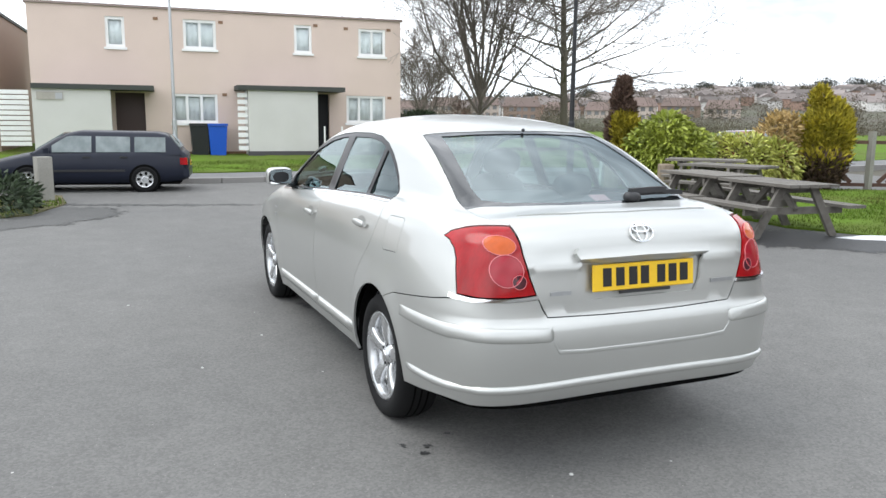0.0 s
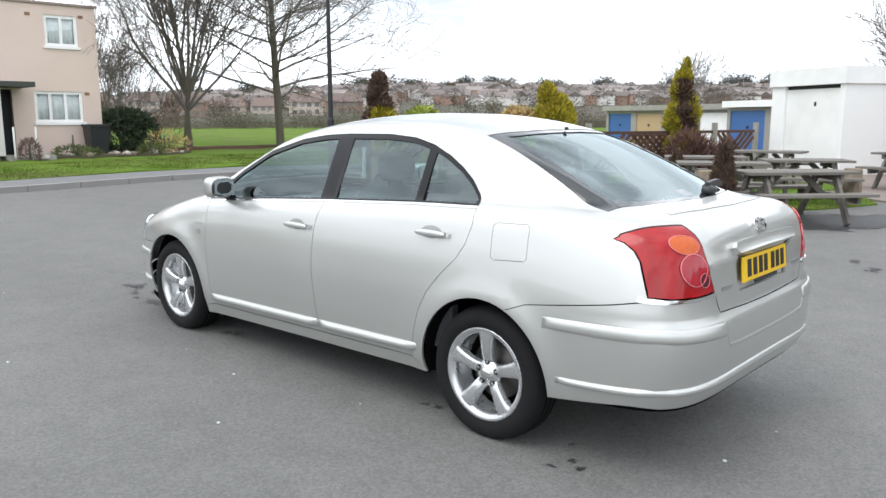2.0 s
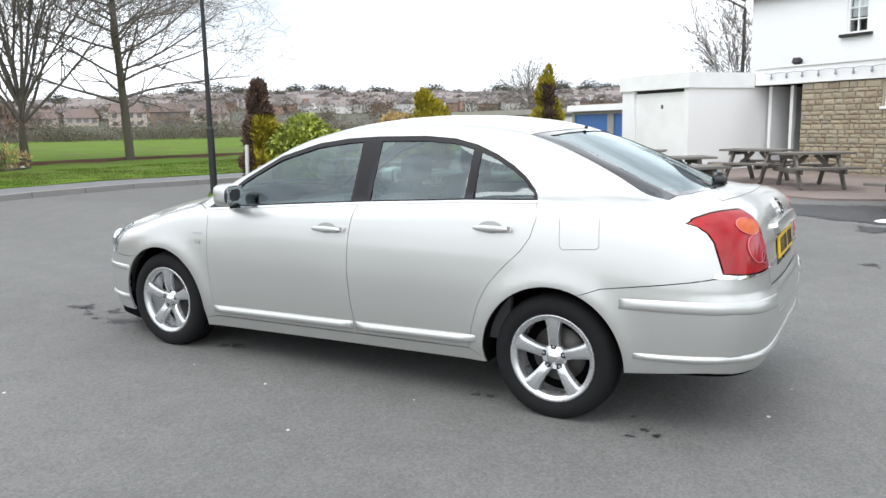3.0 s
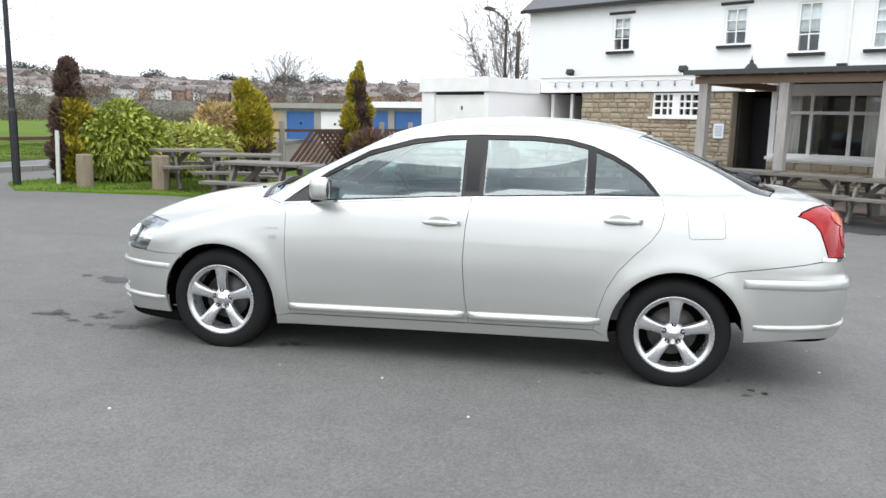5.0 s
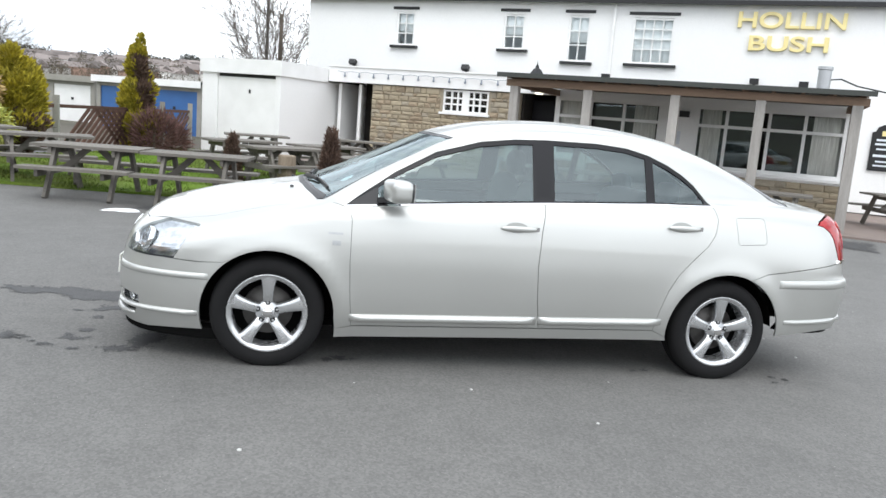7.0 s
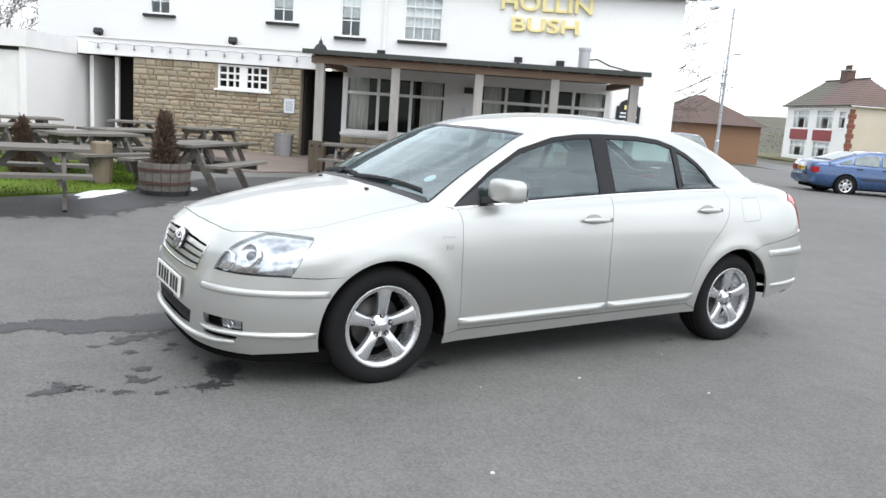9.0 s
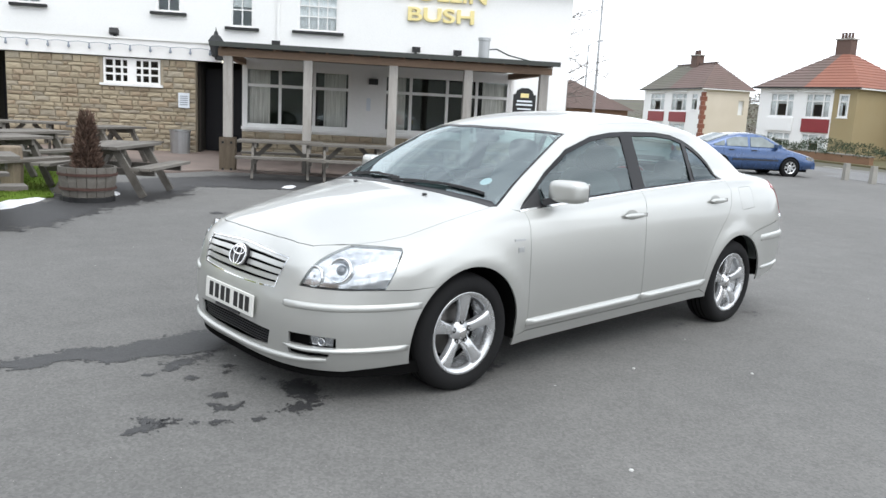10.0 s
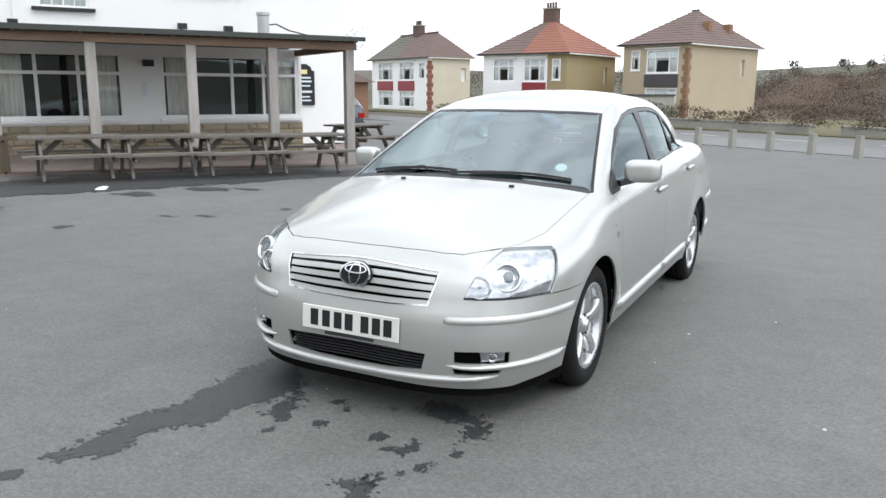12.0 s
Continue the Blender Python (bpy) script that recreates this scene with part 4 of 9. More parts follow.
    part("ridge", boxes((ridge[0] - 0.1, ridge[1] + 0.1, ym - 0.1, ym + 0.1, z + rise - 0.02, z + rise + 0.1)), mats[1], parent)
    return ridge, ym


def semi(m, w, d, label, wall_a, wall_b, side, roof_a, roof_b, panel, quoin=None, one=False, rise=3.0, h=5.1, cut=0.5, panel_b=None):
    """A pair of houses. Local x along the front, y into the plot."""
    s = thing("semi_detached_house", m, label, "house", "semi-detached houses across the road")
    # front at y = 0, near side wall at x = w
    bays = [(0.12 * w, 0.39 * w), (0.50 * w, 0.76 * w)] if not one else [(0.37 * w, 0.86 * w)]
    holes = []
    for a, b in bays:
        holes += [(a, b, 0.65, 2.1), (a, b, 3.1, 4.75)]
    holes += [(0.83 * w, 0.93 * w, 3.2, 4.7)] if not one else [(0.12 * w, 0.27 * w, 3.3, 4.75)]
    half = w / 2 if not one else w
    seam = cut * w if not one else w
    part("front_wall", holed_wall(0, seam, -0.6, h, 0, 0.25, holes), wall_a, s)
    if not one:
        part("front_wall", holed_wall(seam, w, -0.6, h, 0, 0.25, holes), wall_b, s)
    part("side_wall", holed_wall(0, d - 0.25, -0.6, h, 0, 0.25, [(d * 0.72, d * 0.72 + 0.55, 3.0, 4.2)]), side, s).matrix_local = Matrix.Translation((w, 0.25, 0)) @ Matrix.Rotation(radians(90), 4, "Z")
    part("side_wall", boxes((0, 0.25, 0.25, d, -0.6, h)), side, s)
    part("side_blind", boxes((w - 0.24, w - 0.2, 0.25 + d * 0.72 - 0.1, 0.25 + d * 0.72 + 0.65, 2.9, 4.3)), NET, s)
    part("back_wall", boxes((0.25, w - 0.25, d - 0.25, d, -0.6, h)), side, s)
    part("floor_slab", boxes((0.26, w - 0.26, 0.26, d - 0.26, 2.5, 2.7)), UNLIT_INSIDE, s)
    for a, b, c, e in holes:
        window(s, a, b, c, e, 0.02, cols=(0.26, 0.74) if b - a > 1.5 else (), rows=(0.7,), edge=0.11, bar=0.09, sill=(0.04, 0.07, 0.05, WHITE_TRIM), curtain=[(0, 0.3, 0, NET), (0.7, 1, 0, NET), (0.3, 0.7, 0.55, NET)])
    for i, (a, b) in enumerate(bays):
        part("bay_panel", boxes((a - 0.05, b + 0.05, -0.1, -0.002, 2.16, 3.05)), panel if i or panel_b is None else panel_b, s, "coloured panel between the bay windows")
        part("bay_cap", boxes((a - 0.12, b + 0.12, -0.14, -0.003, 4.77, 4.86)), WHITE_TRIM, s)
    if quoin:
        for k in range(13):
            x = 0.42 if k % 2 else 0.28
            part("quoin", boxes((w - x, w + 0.02, -0.02, -0.001, k * 0.385 - 0.2, k * 0.385 + 0.175)), quoin, s)
            part("quoin", boxes((w + 0.001, w + 0.022, 0.0, x, k * 0.385 - 0.2, k * 0.385 + 0.175)), quoin, s)
    ridge, ym = hip_roof(s, 0, w, 0, d, h, rise, 0.35, (roof_b, roof_a), half if not one else -9)
    cx = half if not one else w * 0.5
    for c in ((cx,) if not one else ()):
        st = part("chimney", boxes((c - 0.55, c + 0.55, ym - 0.35, ym + 0.35, h + rise - 0.7, h + rise + 0.75)), CHIMNEY, s, bevel=0.03)
        part("chimney_cap", boxes((c - 0.62, c + 0.62, ym - 0.42, ym + 0.42, h + rise + 0.751, h + rise + 0.85)), CONCRETE, st)
        for k in (-0.36, -0.12, 0.12, 0.36):
            bm = lathe([(0.10, 0), (0.085, 0.35), (0.105, 0.36), (0.105, 0.4), (0.07, 0.4), (0.07, 0.0)], 8)
            for v in bm.verts:
                v.co += Vector((c + k, ym, h + rise + 0.852))
            part("chimney_pot", bm, CHIMNEY, st)
    part("gutter", boxes((-0.4, w + 0.4, -0.44, -0.34, h - 0.08, h + 0.02)), BLACK, s)
    return s


def plot(cx, cy, z, turn=0.0):
    """Near front-corner pose of a house whose front faces the pub's side of the road."""
    return pose(cx, cy, z, 0, 0, 146.558 + turn)


h1 = semi(plot(32.12, -57.04, -0.83, 3.85) @ pose(-10.88, 0, 0), 10.88, 4.4, "white semi-detached houses with brown hipped roof and red bay panels", WHITE_WALL, WHITE_WALL, CREAM_RENDER, BROWN_TILE, OLD_TILE, RED_PANEL, BRICK_RED, rise=2.3)
h2 = semi(plot(16.54, -48.8, -1.03, 22.5) @ pose(-7.24, 0, 0), 7.24, 7.44, "semi-detached houses with half-red hipped roof and ochre side wall", WHITE_WALL, OCHRE_RENDER, OCHRE_RENDER, RED_TILE, BROWN_TILE, RED_PANEL, cut=0.78, panel_b=WHITE_WALL, rise=2.65)
h3 = semi(plot(8.67, -50.93, -0.42, 14.1) @ pose(-5.2, 0, 0), 5.2, 10.2, "tan rendered house with brown hipped roof and dark panel between windows", TAN_RENDER, TAN_RENDER, TAN_RENDER, BROWN_TILE, BROWN_TILE, DARK_PANEL, BRICK_BROWN, one=True, rise=2.6)
for y in (3.6, 6.6):
    part("chimney", boxes((4.1, 4.6, y, y + 0.5, 5.2, 6.75)), BRICK_BROWN, h3)
for v0, v1, mt, nm in ((-12.0, 3.5, CONCRETE, "rendered"), (5.0, 18.0, CONCRETE, "rendered"), (20.0, 34.0, BRICK_BROWN, "brick")):
    gw = thing("garden_wall", PUB @ pose(31.0, 0, -0.62), "low %s garden wall before the houses" % nm, "wall", "garden walls", "structure")
    part("wall", boxes((0, 0.25, v0, v1, -0.1, 0.7)), mt, gw)
    part("coping", boxes((-0.04, 0.29, v0 - 0.03, v1 + 0.03, 0.702, 0.77)), CONCRETE, gw)
bung = thing("bungalow", pose(29.5, -41, -0.3, 0, 0, -40), "low brick bungalow with brown gabled roof", "bungalow")
part("wall", boxes((-4, 4, 0, 7, -0.3, 2.3)), BRICK_BROWN, bung)
raw("roof", [(-4.4, -0.4, 2.2), (4.4, -0.4, 2.2), (4.4, 7.4, 2.2), (-4.4, 7.4, 2.2), (-2.6, 3.5, 4.0), (2.6, 3.5, 4.0)],
    [(0, 1, 5, 4), (1, 2, 5), (2, 3, 4, 5), (3, 0, 4), (3, 2, 1, 0)], BROWN_TILE, bung)

# ---- lock-up garages beyond the fence ----
def garages(m, n, doors, label, w=2.6, h=2.1, depth=5, fascia=WHITE_TRIM):
    g = thing("garage_block", m, label, "garages")
    holes = [(k * w + 0.18, k * w + w - 0.18, -0.1, h - 0.25) for k in range(n)]
    part("front_wall", holed_wall(0, n * w, -0.2, h, 0, 0.2, holes), CONCRETE, g)
    part("side_wall", boxes((0, 0.15, 0.2, depth, -0.2, h)), CONCRETE, g)
    part("side_wall", boxes((n * w - 0.15, n * w, 0.2, depth, -0.2, h)), CONCRETE, g)
    part("roof", boxes((-0.1, n * w + 0.1, -0.15, depth, h + 0.002, h + 0.1)), FELT, g)
    part("fascia", boxes((-0.1, n * w + 0.1, -0.19, -0.152, h - 0.12, h + 0.12)), fascia, g)
    for k, (a, b, c, d) in enumerate(holes):
        dr = part("garage_door", boxes((a, b, 0.05, 0.09, 0.02, d)), doors[k], g)
        part("door_handle", boxes(((a + b) / 2 - 0.05, (a + b) / 2 + 0.05, 0.02, 0.049, 0.95, 1.05)), IRON, dr)


garages(pose(26.79, 8.94, 0.1, 0, 0, -123.442), 2, (BLUE_DOOR, BLUE_DOOR), "pair of blue-doored garages with a white fascia beyond the fence", 2.48, 1.87, 3.5)
garages(plot(12.6, -45.5, -0.75, 15), 1, (DARK_PANEL,), "small dark flat-roofed garage between the houses", 1.95, 1.9, fascia=FELT)
garages(pose(31.44, 17.04, 0.12, 0, 0, -109.5), 4, (BLUE_DOOR, TAN_DOOR, BLUE_DOOR, WHITE_TRIM), "row of flat-roofed lock-up garages with blue, tan and white doors", 2.0, 1.8, fascia=CONCRETE)

# ---- picnic tables, fence, posts ----
def picnic_table(m, length=1.8, label=""):
    t = thing("picnic_table", m, label or "weathered grey wooden picnic table with attached benches", "picnic table", "picnic tables outside the pub")
    hl = length / 2
    for k in range(5):
        y = -0.30 + k * 0.15
        part("top_plank", boxes((-hl, hl, y - 0.068, y + 0.068, 0.645, 0.683)), WOOD_GREY, t, bevel=0.006)
    for s in (-1, 1):
        for k in range(2):
            y = s * (0.60 + k * 0.14)
            part("seat_plank", boxes((-hl, hl, y - 0.065, y + 0.065, 0.382, 0.42)), WOOD_GREY, t, bevel=0.006)
    for x in (-hl + 0.28, hl - 0.28):
        for s in (-1, 1):
            bm = bmesh.new()
            beam(bm, (x, s * 0.22, 0.643), (x, s * 0.60, 0.0), 0.045, 0.10)
            part("leg", bm, WOOD_GREY, t)
        part("seat_bearer", boxes((x + 0.024, x + 0.068, -0.74, 0.74, 0.292, 0.381)), WOOD_GREY, t)
        part("top_bearer", boxes((x + 0.024, x + 0.068, -0.34, 0.34, 0.56, 0.644)), WOOD_GREY, t)
    for s in (-1, 1):
        bm = bmesh.new()
        beam(bm, (s * (hl - 0.29), 0, 0.34), (s * (hl - 0.60), 0, 0.635), 0.045, 0.08)
        part("brace", bm, WOOD_GREY, t)
    return t


def on_ground(x, y, turn=0.0, dz=0.0):
    return pose(x, y, ground_z(x, y) + dz, 0, 0, turn)


table = picnic_table(on_ground(6.0, 3.93, 84, 0.0), 1.36)
for x, y, a, dz in ((5.86, 2.56, 84, 0.0), (7.37, 4.99, 109, 0.02), (8.02, 6.22, 133, 0.03), (9.9, 2.35, 118, 0.03), (8.6, 1.5, 118, 0.03), (10.2, 0.75, 122, 0.03), (12.5, -1.35, 116, 0.035), (13.6, -0.2, 70, 0.035), (12.6, 2.2, 98, 0.03)):
    copy_thing(table, on_ground(x, y, a, dz))
short = picnic_table(on_ground(7.75, 0.15, -43, 0.012), 1.55)
for u in (1.55, 2.85, 4.15, 5.45):
    p = PUB @ Vector((u, -3.1, 0))
    copy_thing(short, on_ground(p.x, p.y, -123.44 + random.uniform(-3, 3), 0.01))
p = PUB @ Vector((8.1, 0.6, 0))
copy_thing(short, on_ground(p.x, p.y, -100, 0.035))


def log_post(x, y, r, h, lean=0):
    t = thing("log_post", on_ground(x, y, random.uniform(0, 90), 0.0) @ pose(0, 0, 0, lean), "short thick upright timber post on the lawn edge", "post", "timber posts along the lawn")
    bm = lathe([(0, -0.05), (r, -0.05), (r * 1.02, h * 0.5), (r * 0.97, h - 0.02), (r * 0.9, h), (0, h + 0.005)], 10)
    for v in bm.verts:
        v.co.x += 0.012 * math.sin(v.co.z * 7 + x)
    part("post", bm, LOG, t)


for x, y, r, h in ((7.3, 6.45, 0.15, 0.62), (7.05, 7.75, 0.14, 0.6), (7.95, 1.45, 0.15, 0.62), (10.2, 0.0, 0.14, 0.6)):
    log_post(x, y, r, h)

marker = thing("marker_post", on_ground(7.27, 8.43, 20) @ pose(0, 0, 0, 0, 4), "thin white timber post leaning at the lawn tip", "post")
part("post", boxes((-0.03, 0.03, -0.03, 0.03, -0.05, 0.98)), WHITE_LINE, marker, bevel=0.006)

fence = thing("fence", Matrix(), "brown stained fence of slanting slats between concrete posts", "fence")
F_PTS = [(9.0, 8.1), (12.25, 6.2), (15.8, 4.72), (17.3, 4.25)]
for x, y in F_PTS:
    z = ground_z(x, y)
    part("fence_post", boxes((x - 0.055, x + 0.055, y - 0.055, y + 0.055, z - 0.1, z + 1.2)), CONCRETE, fence, bevel=0.01)
for (x0, y0), (x1, y1) in zip(F_PTS[:-1], F_PTS[1:]):
    ln = math.dist((x0, y0), (x1, y1))
    dx, dy = (x1 - x0) / ln, (y1 - y0) / ln
    z = ground_z(x0, y0)
    for rz in (0.12, 0.98):
        bm = bmesh.new()
        beam(bm, (x0 + dx * 0.07, y0 + dy * 0.07, z + rz), (x1 - dx * 0.07, y1 - dy * 0.07, z + rz), 0.04, 0.07)
        part("rail", bm, FENCE_BROWN, fence)
    n = int(ln / 0.19)
    for k in range(n):
        s = k * 0.19
        lean = 0.85 if (s // (ln / 2)) % 2 == 0 else -0.85
        a, b = s, s + lean
        z0, z1 = 0.16, 0.95
        if b > ln - 0.08:
            z1 = z0 + (z1 - z0) * (ln - 0.08 - a) / (b - a)
            b = ln - 0.08
        if b < 0.08:
            z1 = z0 + (z1 - z0) * (a - 0.08) / max(0.01, a - b)
            b = 0.08
        if z1 - z0 < 0.08 or a < 0.08:
            continue
        bm = bmesh.new()
        beam(bm, (x0 + dx * a, y0 + dy * a, z + z0), (x0 + dx * b, y0 + dy * b, z + z1), 0.022, 0.085)
        part("slat", bm, FENCE_BROWN, fence)

barrel = thing("barrel_planter", on_ground(6.95, 0.78, 0, 0.01), "half-barrel wooden planter with rusty hoops and a brown shrub", "planter")
for k in range(18):
    a0, a1 = 2 * math.pi * k / 18 + 0.012, 2 * math.pi * (k + 1) / 18 - 0.012
    vs = []
    for r0, z in ((0.31, 0.06), (0.345, 0.26), (0.355, 0.44)):
        for a in (a0, a1):
            for rr in (r0, r0 - 0.03):
                vs.append((rr * math.cos(a), rr * math.sin(a), z))
    fs = []
    for j in (0, 4):
        fs += [(j, j + 2, j + 6, j + 4), (j + 3, j + 1, j + 5, j + 7), (j + 1, j, j + 4, j + 5), (j + 2, j + 3, j + 7, j + 6)]
    fs += [(0, 1, 3, 2), (8, 10, 11, 9)]
    raw("stave", vs, fs, WOOD_GREY, barrel)
for r, z in ((0.338, 0.15), (0.356, 0.33)):
    part("hoop", lathe([(r, z), (r + 0.008, z), (r + 0.010, z + 0.035), (r, z + 0.035)], 28), mat("rusty_hoop", (0.10, 0.055, 0.045), 0.7, metal=0.4), barrel)
part("soil", lathe([(0, 0.36), (0.32, 0.36), (0.32, 0.33), (0, 0.33)], 18), mat("soil", (0.035, 0.028, 0.02), 0.95), barrel)
part("base", lathe([(0, -0.02), (0.33, -0.02), (0.33, 0.058), (0, 0.058)], 18), BLACK, barrel)

bin_ = thing("metal_bin", PUB @ pose(-1.1, 1.5, 0.03), "round galvanised steel bin by the stone wall", "bin")
part("body", lathe([(0, 0), (0.22, 0), (0.24, 0.6), (0.255, 0.61), (0.255, 0.64), (0.23, 0.64), (0.21, 0.05), (0, 0.05)], 20), STEEL, bin_)

for k in range(11):
    v = 6.2 - k * 1.36
    q = PUB @ Vector((19.85, v, 0))
    b = thing("bollard", on_ground(q.x, q.y, -33), "short grey square concrete bollard", "bollard", "bollards along the road")
    bm = boxes((-0.09, 0.09, -0.09, 0.09, -0.05, 0.58))
    for vv in bm.verts:
        if vv.co.z > 0.3:
            vv.co.x *= 0.85
            vv.co.y *= 0.85
    part("post", bm, CONCRETE, b, bevel=0.02)
stone_post = thing("gate_post", on_ground(-2.92, 9.05, 20), "mossy square concrete post at the car park edge", "post")
part("post", boxes((-0.11, 0.11, -0.11, 0.11, -0.05, 0.72)), CONCRETE, stone_post, bevel=0.025)
for k in range(9):
    q = PUB @ Vector((26.0, 20 - k * 4.5, 0))
    m_ = pose(q.x, q.y, ground_z(q.x, q.y) + 0.010, 0, 0, -33.44)
    ob = part("road_marking", boxes((-1.0, 1.0, -0.06, 0.06, -0.004, 0.002)), WHITE_LINE, None, kind="structure")
    ob.matrix_world = m_
snow_pts = [((6.55, 2.05), (7.25, 1.45), (7.15, 1.25), (6.35, 1.85)), ((7.75, -2.55), (7.95, -2.85), (7.9, -2.9), (7.7, -2.6)), ((7.35, 0.35), (7.6, 0.3), (7.5, 0.1)), ((4.74, 3.5), (4.79, 3.2), (4.7, 3.18))]
for pts in snow_pts:
    bm = bmesh.new()
    cx, cy = sum(p[0] for p in pts) / len(pts), sum(p[1] for p in pts) / len(pts)
    n = 14
    ln = max(math.dist(p, (cx, cy)) for p in pts)
    ang = math.atan2(pts[1][1] - pts[0][1], pts[1][0] - pts[0][0])
    rings = []
    for r, h in ((1.0, 0.0), (0.8, 0.018), (0.45, 0.03)):
        row = []
        for k in range(n):
            a = 2 * math.pi * k / n
            w = 1 + 0.25 * math.sin(3 * a + cx * 5) + 0.15 * math.sin(5 * a + cy)
            lx, ly = r * ln * w * math.cos(a), r * ln * 0.33 * w * math.sin(a)
            x, y = cx + lx * math.cos(ang) - ly * math.sin(ang), cy + lx * math.sin(ang) + ly * math.cos(ang)
            row.append(bm.verts.new((x, y, ground_z(x, y) + 0.008 + h)))
        rings.append(row)
    for a, b in zip(rings, rings[1:]):
        for k in range(n):
            bm.faces.new((a[k], a[(k + 1) % n], b[(k + 1) % n], b[k]))
    bm.faces.new(rings[-1])
    bmesh.ops.recalc_face_normals(bm, faces=bm.faces[:])
    tagged(part("snow_patch", bm, SNOW, None, smooth=True), "small melting patch of old snow on asphalt", "snow")

# ---- trees and shrubs ----
def limb(verts, faces, a, b, ra, rb, n=5):
    a, b = Vector(a), Vector(b)
    d = (b - a).normalized()
    s = d.orthogonal().normalized()
    t = d.cross(s)
    i0 = len(verts)
    for p, r in ((a, ra), (b, rb)):
        for k in range(n):
            an = 2 * math.pi * k / n
            verts.append(p + s * (r * math.cos(an)) + t * (r * math.sin(an)))
    for k in range(n):
        faces.append((i0 + k, i0 + (k + 1) % n, i0 + n + (k + 1) % n, i0 + n + k))


def bare_tree(name, m, height, trunk_r, style, seed, label, depth=5, fork=0.22, twig=0.008, wide=1.0, limbs=0):
    """Winter tree. up: stems from a low fork that fan out; spread: one leader with side limbs all the way up."""
    rng = random.Random(seed)
    t = thing(name, m, label, "tree", "bare trees")
    tv, tf, cv, cf = [], [], [], []

    def rod(v, f, p, d, length, r, segs, sides, wob, lift):
        pts, q, dirn = [(p.copy(), d.copy(), r)], p.copy(), d.copy()
        for i in range(segs):
            r0, r1 = max(twig, r * (1 - 0.75 * i / segs)), max(twig, r * (1 - 0.75 * (i + 1) / segs))
            dirn = (dirn + Vector((rng.gauss(0, wob), rng.gauss(0, wob), rng.gauss(0, wob * 0.5) + lift))).normalized()
            e = q + dirn * (length / segs)
            limb(v, f, q, e, r0, r1, sides)
            pts.append((e, dirn.copy(), r1))
            q = e
        return pts

    def grow(p, d, length, r, level):
        pts = rod(cv, cf, p, d, length, r, 5 if level < 3 else (3 if level < 5 else 2), 5 if level < 2 else 3, 0.09 + 0.02 * level, 0.05 if level < 4 else 0.02)
        if level >= depth or length < 0.18:
            return
        n = ((6, 8, 6, 5, 3, 3) if style == "up" else (6, 7, 7, 6, 4, 3))[min(5, level)]
        for k in range(n):
            f = 0.22 + 0.78 * (k + rng.random()) / n
            i = min(len(pts) - 2, int(f * (len(pts) - 1)))
            g = f * (len(pts) - 1) - i
            e = pts[i][0].lerp(pts[i + 1][0], min(1, g))
            dd, rr = pts[i][1], pts[i][2]
            side = Matrix.Rotation(rng.uniform(0, 2 * math.pi), 3, dd) @ dd.orthogonal().normalized()
            a = rng.uniform(0.32, 0.8) if style == "up" else rng.uniform(0.4, 0.95)
            grow(e, (dd * math.cos(a) + side * math.sin(a)).normalized(), length * rng.uniform(0.42, 0.68) * (1.15 - 0.4 * f), max(twig, rr * 0.55), level + 1)

    if style == "up":
        base = rod(tv, tf, Vector((0, 0, -0.15)), Vector((0, 0, 1)), height * fork, trunk_r, 4, 8, 0.02, 0)
        limbs = limbs or 20
        for k in range(limbs):
            az = k * 2.4 + rng.uniform(-0.3, 0.3)
            a = (0.05 + 0.85 * (k / (limbs - 1)) ** 1.2) * wide * rng.uniform(0.85, 1.15)
            top = base[-1] if k < limbs * 0.75 else base[-2]
            grow(top[0], Vector((math.cos(az) * math.sin(a), math.sin(az) * math.sin(a), math.cos(a))), height * (0.74 - 0.30 * a / wide) * rng.uniform(0.85, 1.1), trunk_r * rng.uniform(0.18, 0.36), 1)
    else:
        lead = rod(tv, tf, Vector((0, 0, -0.15)), Vector((0, 0, 1)), height, trunk_r, 16, 8, 0.03, 0.01)
        limbs = limbs or 46
        for k in range(limbs):
            f = fork + (0.97 - fork) * k / (limbs - 1)
            i = min(15, int(f * 16))
            e = lead[i][0].lerp(lead[i + 1][0], f * 16 - i)
            az = k * 2.4 + rng.uniform(-0.4, 0.4)
            el = rng.uniform(0.1, 0.45) + 0.5 * f * f
            grow(e, Vector((math.cos(az) * math.cos(el), math.sin(az) * math.cos(el), math.sin(el))), height * 0.40 * (1.12 - 0.8 * f * f) * rng.uniform(0.75, 1.1), max(twig, lead[i][2] * 0.42), 2)
    raw("trunk", tv, tf, BARK, t, smooth=True)
    raw("crown", cv, cf, TWIG, t, smooth=True)
    return t


bare_tree("bare_tree", on_ground(11.1, 21.9, 0, 0.1), 10.2, 0.19, "up", 4, "large bare multi-stemmed winter tree on the grass", 5, 0.19, 0.0052, 0.9)
bare_tree("bare_tree", on_ground(13.75, 20.1, 40, 0.1), 10.2, 0.16, "spread", 9, "tall bare winter tree with spreading limbs on the grass", 5, 0.19, 0.005)
bare_tree("bare_tree", pose(13.3, 32.7, 0), 5.9, 0.12, "up", 63, "low twiggy bare tree behind the flat-roofed houses", 4, 0.14, 0.008, 1.35, 16)
bare_tree("bare_tree", pose(50.7, 21.2, 0), 5.6, 0.13, "up", 21, "distant bare rounded tree", 4, 0.22, 0.0075, 1.45, 9)
bare_tree("bare_tree", pose(28.5, 2.6, 0), 5.7, 0.09, "up", 42, "thin bare tree behind the pub garage", 4, 0.22, 0.0062, 0.8, 11)
